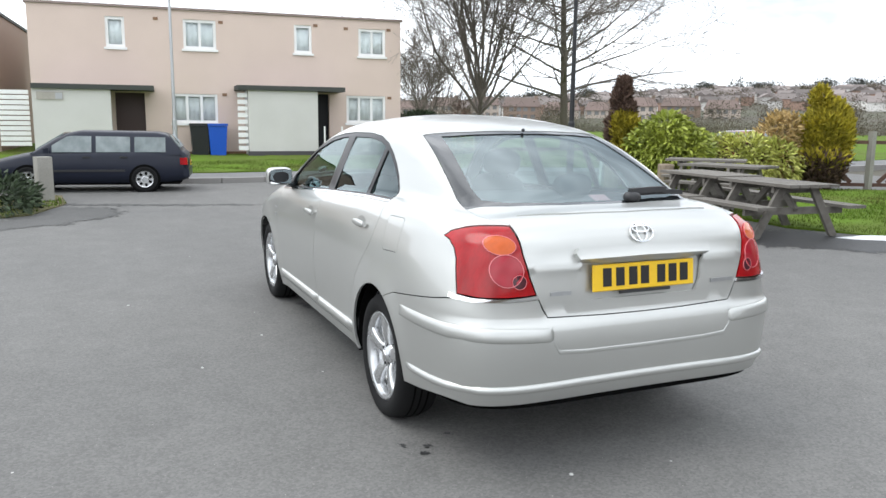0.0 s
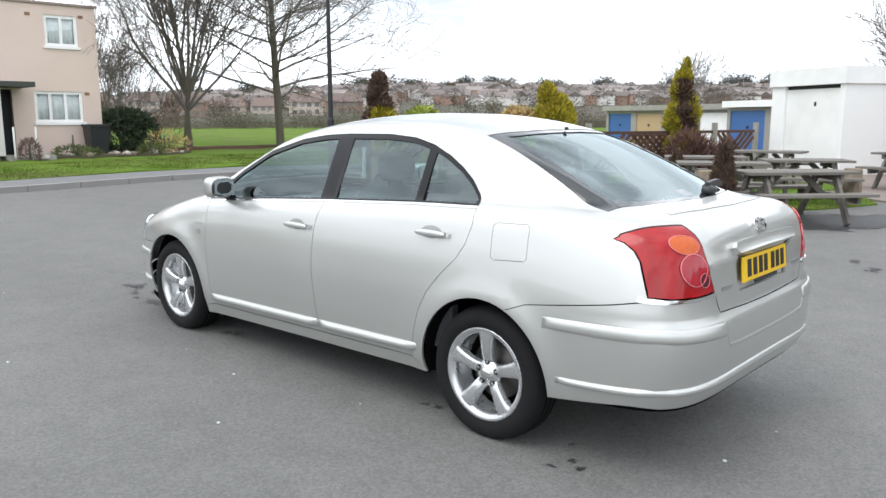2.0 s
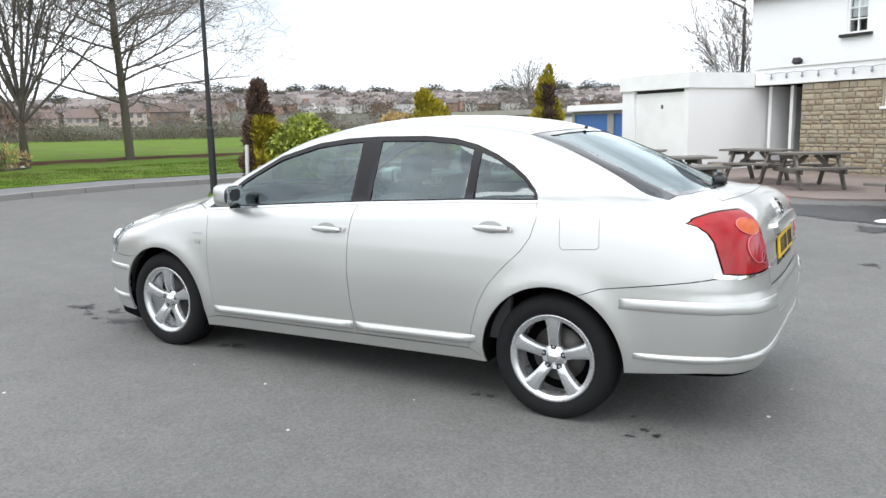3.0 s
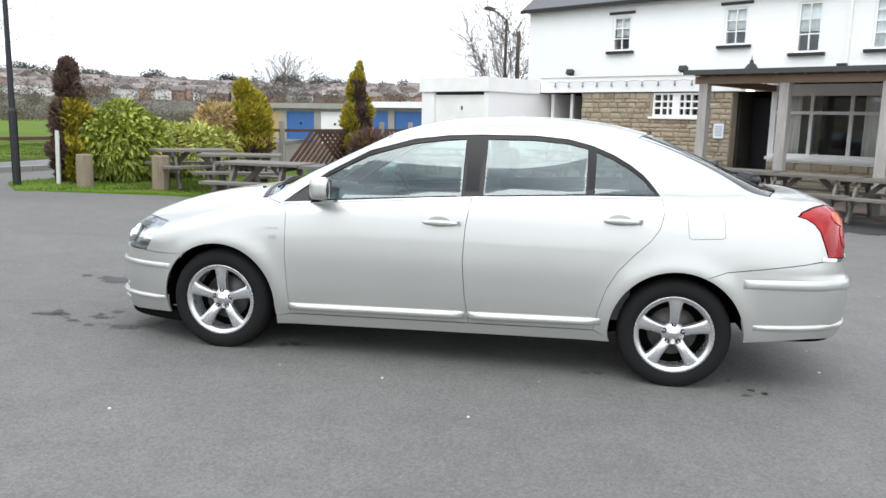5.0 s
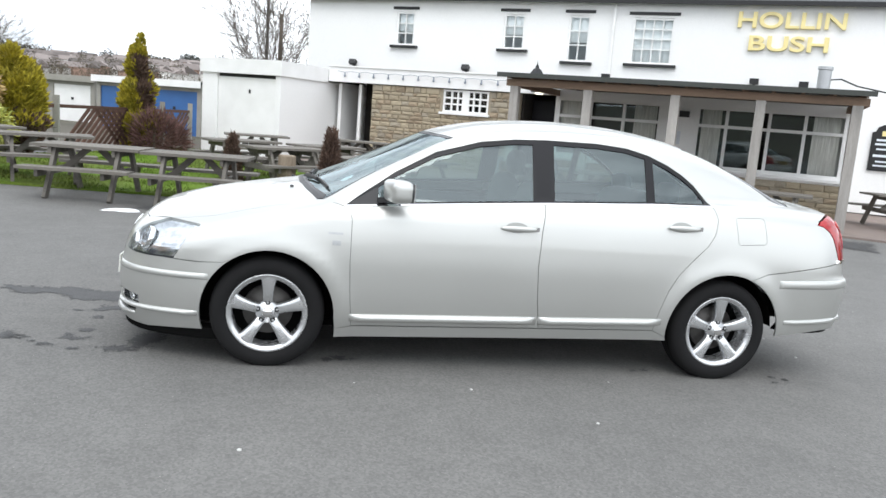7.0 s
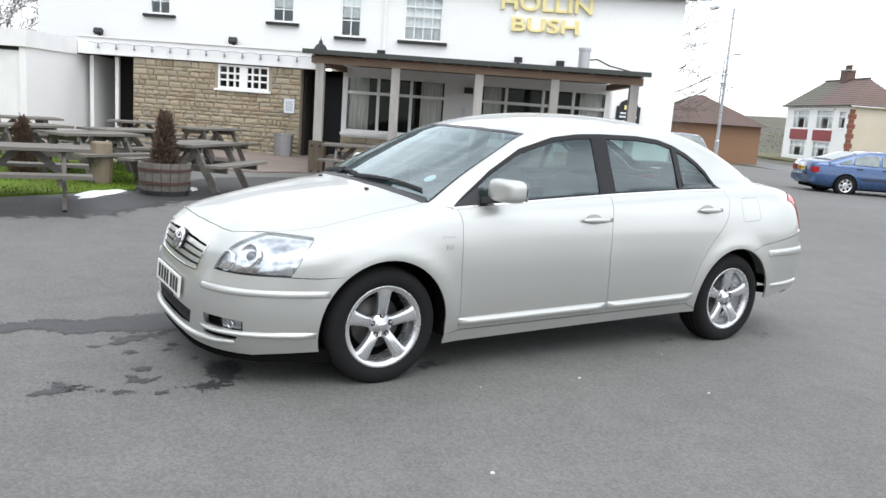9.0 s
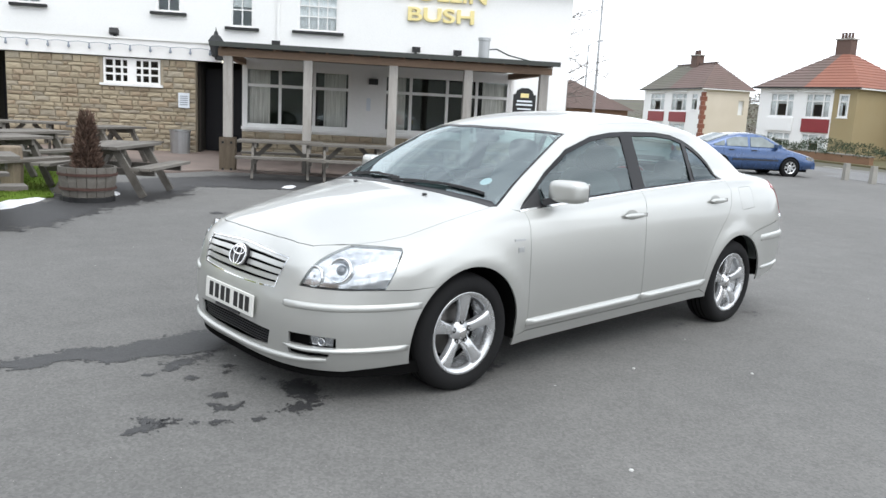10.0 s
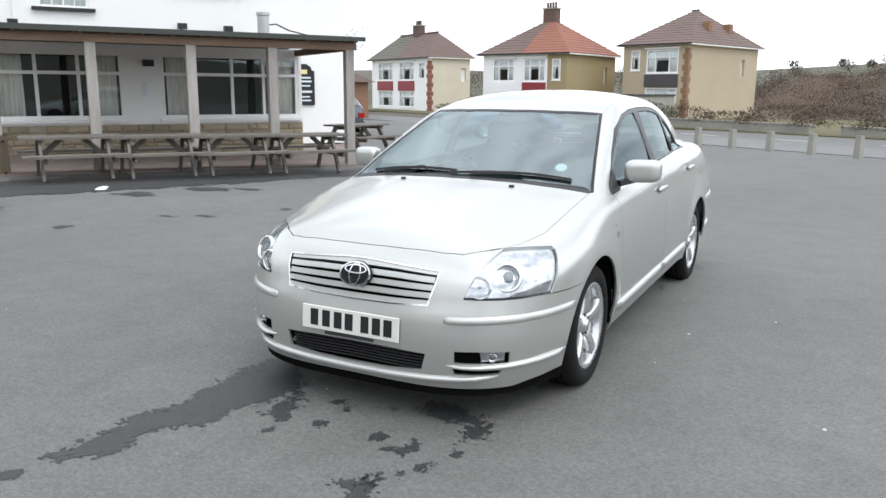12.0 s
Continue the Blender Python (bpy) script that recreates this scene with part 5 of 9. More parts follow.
bare_tree("bare_tree", pose(31.5, -0.6, 0), 6.0, 0.09, "up", 47, "thin bare tree behind the pub garage", 4, 0.22, 0.0062, 0.8, 11)
bare_tree("bare_tree", pose(19.5, -21.5, 0), 7.6, 0.14, "spread", 41, "bare tree beyond the pub gable", 4, 0.2, 0.008, 1.0, 34)


def foliage(name, m, blobs, count, leaf, material, label, category, seed, droop=0.0, upright=0.0, stem=None, parts=None):
    """A plant of many separate small leaves spread over the outside of rounded lumps.
    blobs: (x, y, z, rx, ry, rz)."""
    rng = np.random.default_rng(seed)
    t = thing(name, m, label, category)
    vol = np.array([b[3] * b[5] for b in blobs])
    pick = rng.choice(len(blobs), count, p=vol / vol.sum())
    bb = np.array(blobs)[pick]
    d = rng.normal(size=(count, 3))
    d /= np.linalg.norm(d, axis=1)[:, None]
    rad = rng.uniform(0.62, 1.06, count) ** 0.6
    pos = bb[:, :3] + d * bb[:, 3:] * rad[:, None]
    keep = pos[:, 2] > 0.02
    pos, d = pos[keep], d[keep]
    n = len(pos)
    out = d * 1.0 + np.array([0, 0, upright - droop]) + rng.normal(size=(n, 3)) * 0.45
    out /= np.linalg.norm(out, axis=1)[:, None]
    side = np.cross(out, rng.normal(size=(n, 3)))
    side /= np.linalg.norm(side, axis=1)[:, None]
    up = np.cross(side, out)
    ln = leaf[0] * rng.uniform(0.6, 1.35, n)[:, None]
    wd = leaf[1] * rng.uniform(0.7, 1.3, n)[:, None]
    v = np.empty((n, 4, 3))
    v[:, 0] = pos
    v[:, 1] = pos + out * ln * 0.5 + side * wd * 0.5 + up * wd * 0.15
    v[:, 2] = pos + out * ln - np.array([0, 0, droop * 0.5]) * ln
    v[:, 3] = pos + out * ln * 0.5 - side * wd * 0.5 + up * wd * 0.15
    half = [(np.arange(n), material)] if not parts else parts(pos, rng)
    for idx, mt in half:
        vv = v[idx].reshape(-1, 3)
        fs = [(4 * i, 4 * i + 1, 4 * i + 2, 4 * i + 3) for i in range(len(idx))]
        raw("crown", vv.tolist(), fs, mt, t)
    tv, tf = [], []
    for a, b, r0, r1 in (stem or [((0, 0, -0.05), (0, 0, 0.6), 0.04, 0.02)]):
        limb(tv, tf, a, b, r0, r1, 6)
    raw("stem", tv, tf, BARK, t, smooth=True)
    return t


def column(h, r, n, top=0.25, lean=0.0, k=1.6):
    """Lumps stacked into an upright conifer."""
    out = []
    for i in range(n):
        f = i / (n - 1)
        rr = r * (1 - f ** k * (1 - top)) * (0.82 + 0.3 * ((i * 7) % 3) / 2) * (0.7 + 0.3 * min(1, f * 5))
        out.append((0.10 * r * math.sin(i * 2.4) + lean * f, 0.10 * r * math.cos(i * 1.7), 0.12 + f * (h - 0.2), rr, rr, h / n * 0.95))
    return out


def two_tone_side(ax, ay, cut, z0, z1):
    """A browned stripe between two heights, golden elsewhere."""
    def split(pos, rng):
        s = (np.abs(pos[:, 0] * ax + pos[:, 1] * ay + 0.04 * rng.normal(size=len(pos)) + 0.12 * (pos[:, 2] - 1.7) - cut) < 0.15) & (pos[:, 2] > z0) & (pos[:, 2] < z1)
        return [(np.where(s)[0], CONIFER_BROWN), (np.where(~s)[0], CONIFER_GOLD)]
    return split


foliage("conifer", on_ground(7.82, 8.52, 0), column(2.08, 0.38, 9, 0.3), 9000, (0.13, 0.05), CONIFER_GOLD, "upright conifer, brown and gold, beside the post", "conifer", 1, upright=0.9,
        parts=lambda pos, rng: [(np.where((pos[:, 2] > 1.5) | (pos[:, 0] - pos[:, 1] < -0.2) | (rng.random(len(pos)) < 0.25))[0], CONIFER_BROWN), (np.where(~((pos[:, 2] > 1.5) | (pos[:, 0] - pos[:, 1] < -0.2)))[0], CONIFER_GOLD)])
foliage("conifer", on_ground(11.37, 6.69, 0), column(1.90, 0.52, 8, 0.3, k=2.2) + [(0.2, -0.1, 1.1, 0.36, 0.36, 0.7)], 13000, (0.13, 0.05), CONIFER_GOLD, "full golden-green conifer behind the tables", "conifer", 2, upright=1.0,
        parts=lambda pos, rng: (lambda k: [(np.where(k)[0], CONIFER_BROWN), (np.where(~k)[0], CONIFER_GOLD)])(pos[:, 2] + 0.15 * rng.normal(size=len(pos)) < 0.62))
foliage("conifer", on_ground(14.75, 5.1, 0), column(2.56, 0.50, 10, 0.14, 0.0), 14000, (0.12, 0.05), CONIFER_GOLD, "tall narrow golden conifer with a browned side", "conifer", 3, upright=1.0,
        parts=two_tone_side(0.31, -0.95, 0.06, 0.95, 2.2))
foliage("laurel_bush", on_ground(8.5, 7.85, 0), [(0, 0, 0.65, 0.62, 0.6, 0.6), (-0.3, 0.25, 0.75, 0.5, 0.5, 0.55), (0.0, 0.05, 1.12, 0.45, 0.45, 0.38), (0.25, -0.3, 0.75, 0.42, 0.42, 0.45)], 8200, (0.15, 0.062), LAUREL,
        "large bright green laurel bush", "bush", 5, droop=0.35)
foliage("variegated_bush", on_ground(9.95, 7.3, 0), [(0, 0, 0.55, 0.65, 0.65, 0.55), (0.45, -0.35, 0.5, 0.55, 0.5, 0.5), (-0.3, 0.3, 0.6, 0.5, 0.5, 0.5)], 4200, (0.14, 0.05), VARIEG, "pale yellow-green variegated bush", "bush", 6, droop=0.2)
foliage("orange_bush", on_ground(10.7, 7.2, 0), [(0, 0, 0.8, 0.42, 0.42, 0.75), (0.1, -0.15, 1.2, 0.3, 0.3, 0.35)], 1900, (0.12, 0.05), ORANGE_LEAF, "orange-brown leafy shrub behind the tables", "bush", 7)
foliage("bronze_shrub", on_ground(14.1, 4.6, 0), [(0, 0, 0.42, 0.42, 0.42, 0.5), (0.25, -0.3, 0.32, 0.36, 0.36, 0.36)], 2400, (0.26, 0.022), RED_SHRUB, "bronze spiky shrub in front of the fence", "bush", 8, upright=0.5)
foliage("dead_shrub", FLAT @ pose(0.80, -1.6, 0.2), [(0, 0, 0.34, 0.24, 0.22, 0.36)], 900, (0.13, 0.018), CONIFER_BROWN, "brown dead shrub beside the house steps", "bush", 19, upright=0.5)
foliage("small_conifer", on_ground(6.95, 0.78, 0, 0.36), [(0, 0, 0.10 + 0.08 * i, 0.16 - 0.014 * i, 0.16 - 0.014 * i, 0.10) for i in range(8)], 3600, (0.08, 0.018), CONIFER_BROWN, "browned dead conifer growing in the half-barrel", "conifer", 12, upright=1.2)
foliage("small_conifer", on_ground(8.9, 2.4, 0, 0.0), [(0, 0, 0.1 + 0.09 * i, 0.17 - 0.014 * i, 0.17 - 0.014 * i, 0.12) for i in range(8)], 3000, (0.08, 0.02), CONIFER_BROWN, "small brownish conifer on the lawn", "conifer", 13, upright=1.2)
foliage("dark_hedge", on_ground(8.0, 20.6, 0, 0.1), [(0, 0, 0.7, 0.7, 0.65, 0.7), (0.7, 0.1, 0.65, 0.6, 0.6, 0.65), (0.3, 0, 1.0, 0.6, 0.5, 0.42)], 5200, (0.12, 0.06), DARK_HEDGE, "rounded dark green garden shrub", "bush", 14)
foliage("orange_bush", on_ground(8.9, 19.5, 0, 0.1), [(0, 0, 0.35, 0.5, 0.4, 0.35), (0.5, 0.2, 0.25, 0.45, 0.4, 0.25)], 420, (0.16, 0.03), ORANGE_LEAF, "straggly orange-brown shrub on the verge", "bush", 15)
foliage("dark_hedge", on_ground(-3.75, 8.2, 0, 0.0), [(0, 0, 0.2, 0.8, 0.7, 0.36), (-1.0, 0.3, 0.25, 0.8, 0.7, 0.42), (-1.9, 0.2, 0.25, 0.8, 0.7, 0.45), (0.2, -0.6, 0.15, 0.6, 0.6, 0.3)], 5200, (0.12, 0.05), DARK_HEDGE, "low dark green spreading shrub at the car park edge", "bush", 16)
sheet("shrub_bed", [(-8, 10.2), (-8, 6.6), (-4.4, 6.5), (-3.0, 7.3), (-2.6, 8.6), (-2.7, 9.6), (-4.5, 10.3)], GRASS_ROUGH, 0.03, label="mossy grass bed under the shrub", cell=0.6, rough=0.03)
BED_SOIL = mat("bed_soil", (0.085, 0.066, 0.045), 0.95, var=0.35, scale=2, fine=22, bump=0.02, col2=(0.07, 0.085, 0.03), patch=0.7)
sheet("garden_bed", [(4.6, 20.35), (4.9, 19.3), (5.8, 18.9), (7.6, 18.7), (9.2, 18.9), (9.9, 19.7), (9.6, 20.9), (7.0, 20.4)], BED_SOIL, 0.17, label="neglected bare earth bed with rubble", cell=0.25, rough=0.07)
rng_b = random.Random(31)
for k in range(34):
    x, y, r = rng_b.uniform(5.0, 9.3), rng_b.uniform(18.75, 20.0), rng_b.choice((0.05, 0.07, 0.09, 0.13))
    bm = bmesh.new()
    bmesh.ops.create_icosphere(bm, subdivisions=1, radius=1)
    for v in bm.verts:
        q = v.co * rng_b.uniform(0.75, 1.2)
        v.co = Vector((q.x * r * 1.3, q.y * r, max(-0.03, q.z * r * 0.7)))
    st = part("rubble_stone", bm, STONE_RUBBLE[k % 2])
    st.matrix_world = on_ground(x, y, rng_b.uniform(0, 180), 0.20)
    tagged(st, "weathered pale lump of rubble on the bare bed", "stone", "rubble on the bed")
foliage("bed_plant", on_ground(6.0, 19.3, 0, 0.17), [(0, 0, 0.08, 0.55, 0.4, 0.2), (0.5, 0.2, 0.06, 0.4, 0.3, 0.14)], 1300, (0.10, 0.03), MOSS_LEAF, "low dull green mound of weeds in the bed", "plant", 17)
foliage("bed_plant", on_ground(8.2, 19.0, 0, 0.17), [(0, 0, 0.10, 0.38, 0.3, 0.2)], 700, (0.10, 0.035), MOSS_LEAF, "low dull green mound of weeds in the bed", "plant", 27)
foliage("twiggy_shrub", on_ground(9.7, 20.7, 0, 0.1), [(0, 0, 0.8, 0.35, 0.35, 0.85), (0.2, 0.1, 1.3, 0.25, 0.25, 0.5)], 700, (0.22, 0.014), CONIFER_BROWN, "thin brown leafless shrub beside the hedge", "bush", 28, upright=1.2)
hx = [PUB @ Vector((31.6, v, 0)) for v in range(-14, 40, 3)]
foliage("hedge", Matrix(), [(q.x, q.y, ground_z(q.x, q.y) + 0.9 - 0.55, 1.9, 1.6, 0.75 + 0.25 * math.sin(i * 2.1)) for i, q in enumerate(hx)], 34000, (0.13, 0.05), DARK_HEDGE, "dark hedge and dry scrub along the far side of the road", "hedge", 18, parts=lambda pos, rng: [(np.where(pos[:, 0] > 7)[0], DARK_HEDGE), (np.where(pos[:, 0] <= 7)[0], BANK_BRUSH)], stem=[((hx[3].x, hx[3].y, -0.6), (hx[3].x, hx[3].y, 0.2), 0.05, 0.03)])
verge2 = [pub_xy(u, v) for u, v in ((30.2, -40), (30.2, 70), (60, 70), (60, -40))]
sheet("front_gardens", verge2, GRASS_ROUGH, 0.05, label="rough front gardens across the road", cell=6)


def grass_blades(name, outline, count, lift, label, seed, tall=(0.02, 0.055)):
    """Short separate blades over an outline, thicker in tufts."""
    rng = np.random.default_rng(seed)
    po = np.array(outline, float)
    lo, hi = po.min(0), po.max(0)
    q = lo + rng.random((count * 4, 2)) * (hi - lo)
    inside = np.zeros(len(q), bool)
    for (x0, y0), (x1, y1) in zip(po, np.roll(po, -1, 0)):
        if y0 != y1:
            inside ^= ((y0 > q[:, 1]) != (y1 > q[:, 1])) & (q[:, 0] < (x1 - x0) * (q[:, 1] - y0) / (y1 - y0) + x0)
    q = q[inside]
    keep = [i for i in range(len(q)) if noise.noise(Vector((q[i, 0] * 1.1, q[i, 1] * 1.1, 3))) + rng.random() * 0.9 > 0.25][:count]
    q = q[keep]
    n = len(q)
    z = np.array([ground_z(a, b) for a, b in q]) + lift - 0.012
    an, h = rng.random(n) * 6.283, rng.uniform(*tall, n)
    dx, dy = np.cos(an), np.sin(an)
    w, ln = 0.006 + 0.004 * rng.random(n), h * rng.uniform(0.1, 0.9, n)
    v = np.empty((n, 3, 3))
    v[:, 0] = np.stack([q[:, 0] - dy * w, q[:, 1] + dx * w, z], 1)
    v[:, 1] = np.stack([q[:, 0] + dy * w, q[:, 1] - dx * w, z], 1)
    v[:, 2] = np.stack([q[:, 0] + dx * ln, q[:, 1] + dy * ln, z + h], 1)
    tagged(raw(name, v.reshape(-1, 3).tolist(), [(3 * i, 3 * i + 1, 3 * i + 2) for i in range(n)], BLADE, None, kind="stuff"), label, "grass")


BLADE = mat("grass_blade", (0.105, 0.18, 0.025), 0.9, spec=0.1, var=0.3, scale=0.7, fine=9, col2=(0.115, 0.115, 0.04), patch=0.8, rand=0.4, island=True)
LAWN = [(6.25, 8.5), (6.65, 6.0), (6.55, 4.9), (6.4, 2.8), (7.3, 1.1), (8.3, 0.9), (9.2, 0.2), (10.6, -0.3), (13.2, 1.0), (16.4, 3.4), (16.6, 4.3), (12.3, 6.1), (9.6, 7.7), (8.4, 9.2), (7.2, 9.4)]
grass_blades("grass", LAWN, 42000, 0.03, "worn short grass on the pub lawn", 1)
grass_blades("grass", [(-6, 10.0), (-6, 6.7), (-4.4, 6.5), (-3.0, 7.3), (-2.6, 8.6), (-2.7, 9.6), (-4.5, 10.2)], 6000, 0.03, "mossy grass round the low shrub", 2)
grass_blades("grass", [(-1.0, 13.4), (1.0, 13.25), (5, 13.6), (7.5, 13.35), (9.2, 12.6), (11, 12.05), (20, 12.2), (20, 16), (9, 18), (-1, 17)], 46000, 0.12, "mown grass on the verge", 3, (0.025, 0.06))

# ---- street lamps ----
def street_lamp(m, h, label, arm=1.4, r=0.085, material=None):
    s = thing("street_lamp", m, label, "street lamp", "street lamps")
    mt = material or IRON
    part("column", lathe([(0, 0), (r * 1.35, 0), (r * 1.35, 1.3), (r, 1.35), (r * 0.7, h), (0, h)], 10), mt, s, smooth=False)
    bm = bmesh.new()
    beam(bm, (0, 0, h - 0.05), (arm, 0, h + 0.22), 0.06, 0.06)
    part("arm", bm, mt, s)
    part("head", boxes((arm - 0.05, arm + 0.55, -0.12, 0.12, h + 0.16, h + 0.28)), mt, s, bevel=0.03)


street_lamp(on_ground(6.87, 8.95, 40), 4.05, "tall black street lamp column by the verge", 0.12, 0.052)
street_lamp(FLAT @ pose(-3.95, -1.3, 0.1, 0, 0, 150), 6.0, "thin grey lamp post before the pink house", 0.7, 0.05, STEEL)
street_lamp(pose(30.4, 2.9, 0, 0, 0, 160), 5.9, "street lamp behind the pub garage")
street_lamp(pose(21.5, -28.5, -0.3, 0, 0, -20), 7.6, "grey street lamp beyond the car park", 1.6, 0.08, STEEL)
street_lamp(pose(36, -46, -0.3, 0, 0, -200), 7.2, "distant grey street lamp", 1.4, 0.08, STEEL)

# ---- distance: a hillside town ----
def town(seed, n):
    rng = random.Random(seed)
    groups = {"w": ([], []), "b": ([], []), "r": ([], [])}
    for _ in range(n):
        az = rng.uniform(-0.25, 1.65)
        r = rng.uniform(270, 490)
        x, y = 5 + r * math.cos(az), r * math.sin(az)
        z = far_height(x, y)
        w, d, h, ro = rng.uniform(4.5, 8), rng.uniform(4, 5.2), rng.uniform(2.4, 3.5), rng.uniform(1.2, 1.9)
        t = az + rng.choice((0, math.pi / 2)) + rng.uniform(-0.3, 0.3)
        c, s = math.cos(t), math.sin(t)

        def put(key, pts, fs):
            v, f = groups[key]
            i = len(v)
            v += [(x + c * p[0] - s * p[1], y + s * p[0] + c * p[1], z + p[2]) for p in pts]
            f += [tuple(i + k for k in q) for q in fs]
        put(rng.choice("wwb"), [(-w / 2, -d / 2, -3), (w / 2, -d / 2, -3), (w / 2, d / 2, -3), (-w / 2, d / 2, -3), (-w / 2, -d / 2, h), (w / 2, -d / 2, h), (w / 2, d / 2, h), (-w / 2, d / 2, h)],
            [(0, 1, 5, 4), (1, 2, 6, 5), (2, 3, 7, 6), (3, 0, 4, 7)])
        put("r", [(-w / 2 - .3, -d / 2 - .3, h - .1), (w / 2 + .3, -d / 2 - .3, h - .1), (w / 2 + .3, d / 2 + .3, h - .1), (-w / 2 - .3, d / 2 + .3, h - .1), (-w / 2 - .3, 0, h + ro), (w / 2 + .3, 0, h + ro)],
            [(0, 1, 5, 4), (2, 3, 4, 5), (1, 2, 5), (3, 0, 4)])
    return groups


FAR_WINDOW = mat("dark_far_window", (0.20, 0.20, 0.20), 0.3, var=0.2, rand=0.3)
FAR_WHITE = mat("far_pale_wall", (0.66, 0.645, 0.62), 0.9, var=0.1, scale=0.1, fine=0.5, island=True, rand=0.3)
FAR_BRICK = mat("far_brick_wall", (0.30, 0.20, 0.155), 0.9, var=0.1, scale=0.1, fine=0.5, island=True, rand=0.3)
# roof tone lightened: distance haze is put into the colour
HAZED_ROOF = mat("far_hazed_roof", (0.19, 0.165, 0.155), 0.9, var=0.1, scale=0.1, fine=0.5, island=True, rand=0.45)
tg = town(5, 1500)
town_ob = thing("hillside_town", Matrix(), "far hillside town of small pale and brick houses", "town", kind="stuff")
for key, mt, nm in (("w", FAR_WHITE, "walls"), ("b", FAR_BRICK, "walls"), ("r", HAZED_ROOF, "roofs")):
    raw(nm, tg[key][0], tg[key][1], mt, town_ob, kind="stuff")
rng_f = random.Random(8)
far_blobs, edge_blobs = [], []
for i_ in range(820):
    az, r = (rng_f.uniform(-0.5, 1.7), rng_f.uniform(140, 490)) if i_ < 560 else (rng_f.uniform(-2.6, -1.1), rng_f.uniform(110, 430))
    x, y = 5 + r * math.cos(az), r * math.sin(az)
    s = rng_f.uniform(2.0, 4.5)
    far_blobs.append((x, y, far_height(x, y) + s * 0.7, s, s, s))
# dark hedge tone, greyed and paled to paint in distance haze
HAZED_TREES = mat("far_dark_trees_hazed", (0.085, 0.09, 0.082), 0.95, spec=0.05, var=0.2, scale=0.05, fine=1, rand=0.2, island=True)
ridge_blobs = []
for _ in range(150):
    az, r, s = rng_f.uniform(-0.3, 1.6), rng_f.uniform(440, 485), rng_f.uniform(3.0, 6.0)
    x, y = 5 + r * math.cos(az), r * math.sin(az)
    ridge_blobs.append((x, y, far_height(x, y) + s * 0.75, s * 1.15, s * 1.15, s))
for _ in range(420):
    az, r = rng_f.uniform(-3.4, 1.9), rng_f.uniform(90, 260)
    if -0.1 < az < 1.0 and r < 170:
        continue
    x, y = 5 + r * math.cos(az), r * math.sin(az)
    s = rng_f.uniform(1.5, 3.2)
    edge_blobs.append((x, y, far_height(x, y) + s * 0.4, s * 1.6, s * 1.6, s))


def bank_height(x, y):
    """A rough bank that rises beyond the far side of the road."""
    f = max(0.0, min(1.0, (-58 - y) / 58)) * max(0.0, min(1.0, (16 - x) / 10))
    return far_height(x, y) + 0.12 + 5.6 * f * f * (3 - 2 * f) + f * (0.7 * noise.noise(Vector((x * 0.16, y * 0.16, 2))) + 0.35 * noise.noise(Vector((x * 0.5, y * 0.5, 5))))


bk_v, bk_f, nx_, ny_ = [], [], 80, 62
for i in range(nx_ + 1):
    for j in range(ny_ + 1):
        x, y = -104 + i * 1.5, -56 - j * 1.5
        bk_v.append((x, y, bank_height(x, y) - (0.5 if j == 0 else 0.0)))
for i in range(nx_):
    for j in range(ny_):
        a = i * (ny_ + 1) + j
        bk_f.append((a, a + 1, a + ny_ + 2, a + ny_ + 1))
raw("bank", bk_v, bk_f, BANK_BRUSH, None, "rough brown bank of dead winter growth", True, "structure")
bank_blobs = []
field_blobs = []
for _ in range(260):
    az, r = rng_f.uniform(0.35, 1.62), rng_f.uniform(62, 84)
    x, y = 5 + r * math.cos(az), r * math.sin(az)
    s = rng_f.uniform(0.7, 1.5)
    field_blobs.append((x, y, far_height(x, y) + s * 0.5, s * 1.8, s * 1.8, s))
for _ in range(520):
    x, y = rng_f.uniform(-75, 10), rng_f.uniform(-125, -58)
    if x > 3 and y > -66:
        continue
    s = rng_f.uniform(0.8, 1.9)
    bank_blobs.append((x, y, bank_height(x, y) + s * 0.25, s * 1.5, s * 1.5, s * 0.8))
for bl, nm, mt, lab, cnt in ((field_blobs, "scrub", BROWN_BRUSH, "brown winter hedge at the far side of the field", 260000), (bank_blobs, "scrub", BANK_BRUSH, "brown winter scrub on the bank across the road", 330000), (far_blobs, "far_woods", BROWN_BRUSH, "far winter woods between the houses", 230000), (ridge_blobs, "far_woods", HAZED_TREES, "dark rounded trees along the far skyline, colour paled for haze", 110000), (edge_blobs, "scrub", BROWN_BRUSH, "brown winter scrub at the edge of the fields", 130000)):
    rngn = np.random.default_rng(3)
    b = np.array(bl)[rngn.integers(0, len(bl), cnt)]
    d = rngn.normal(size=(cnt, 3))
    d /= np.linalg.norm(d, axis=1)[:, None]
    pos = b[:, :3] + d * b[:, 3:] * rngn.uniform(0.3, 1.05, cnt)[:, None]
    sz = 0.0011 * np.hypot(b[:, 0], b[:, 1])[:, None] if nm == "far_woods" else 0.024 * b[:, 3:4]
    o1, o2 = rngn.normal(size=(cnt, 3)) * sz, rngn.normal(size=(cnt, 3)) * sz
    vv = np.stack([pos, pos + o1, pos + o2], 1).reshape(-1, 3)
    tagged(raw(nm, vv.tolist(), [(3 * i, 3 * i + 1, 3 * i + 2) for i in range(cnt)], mt, None, kind="stuff"), lab, "woods")
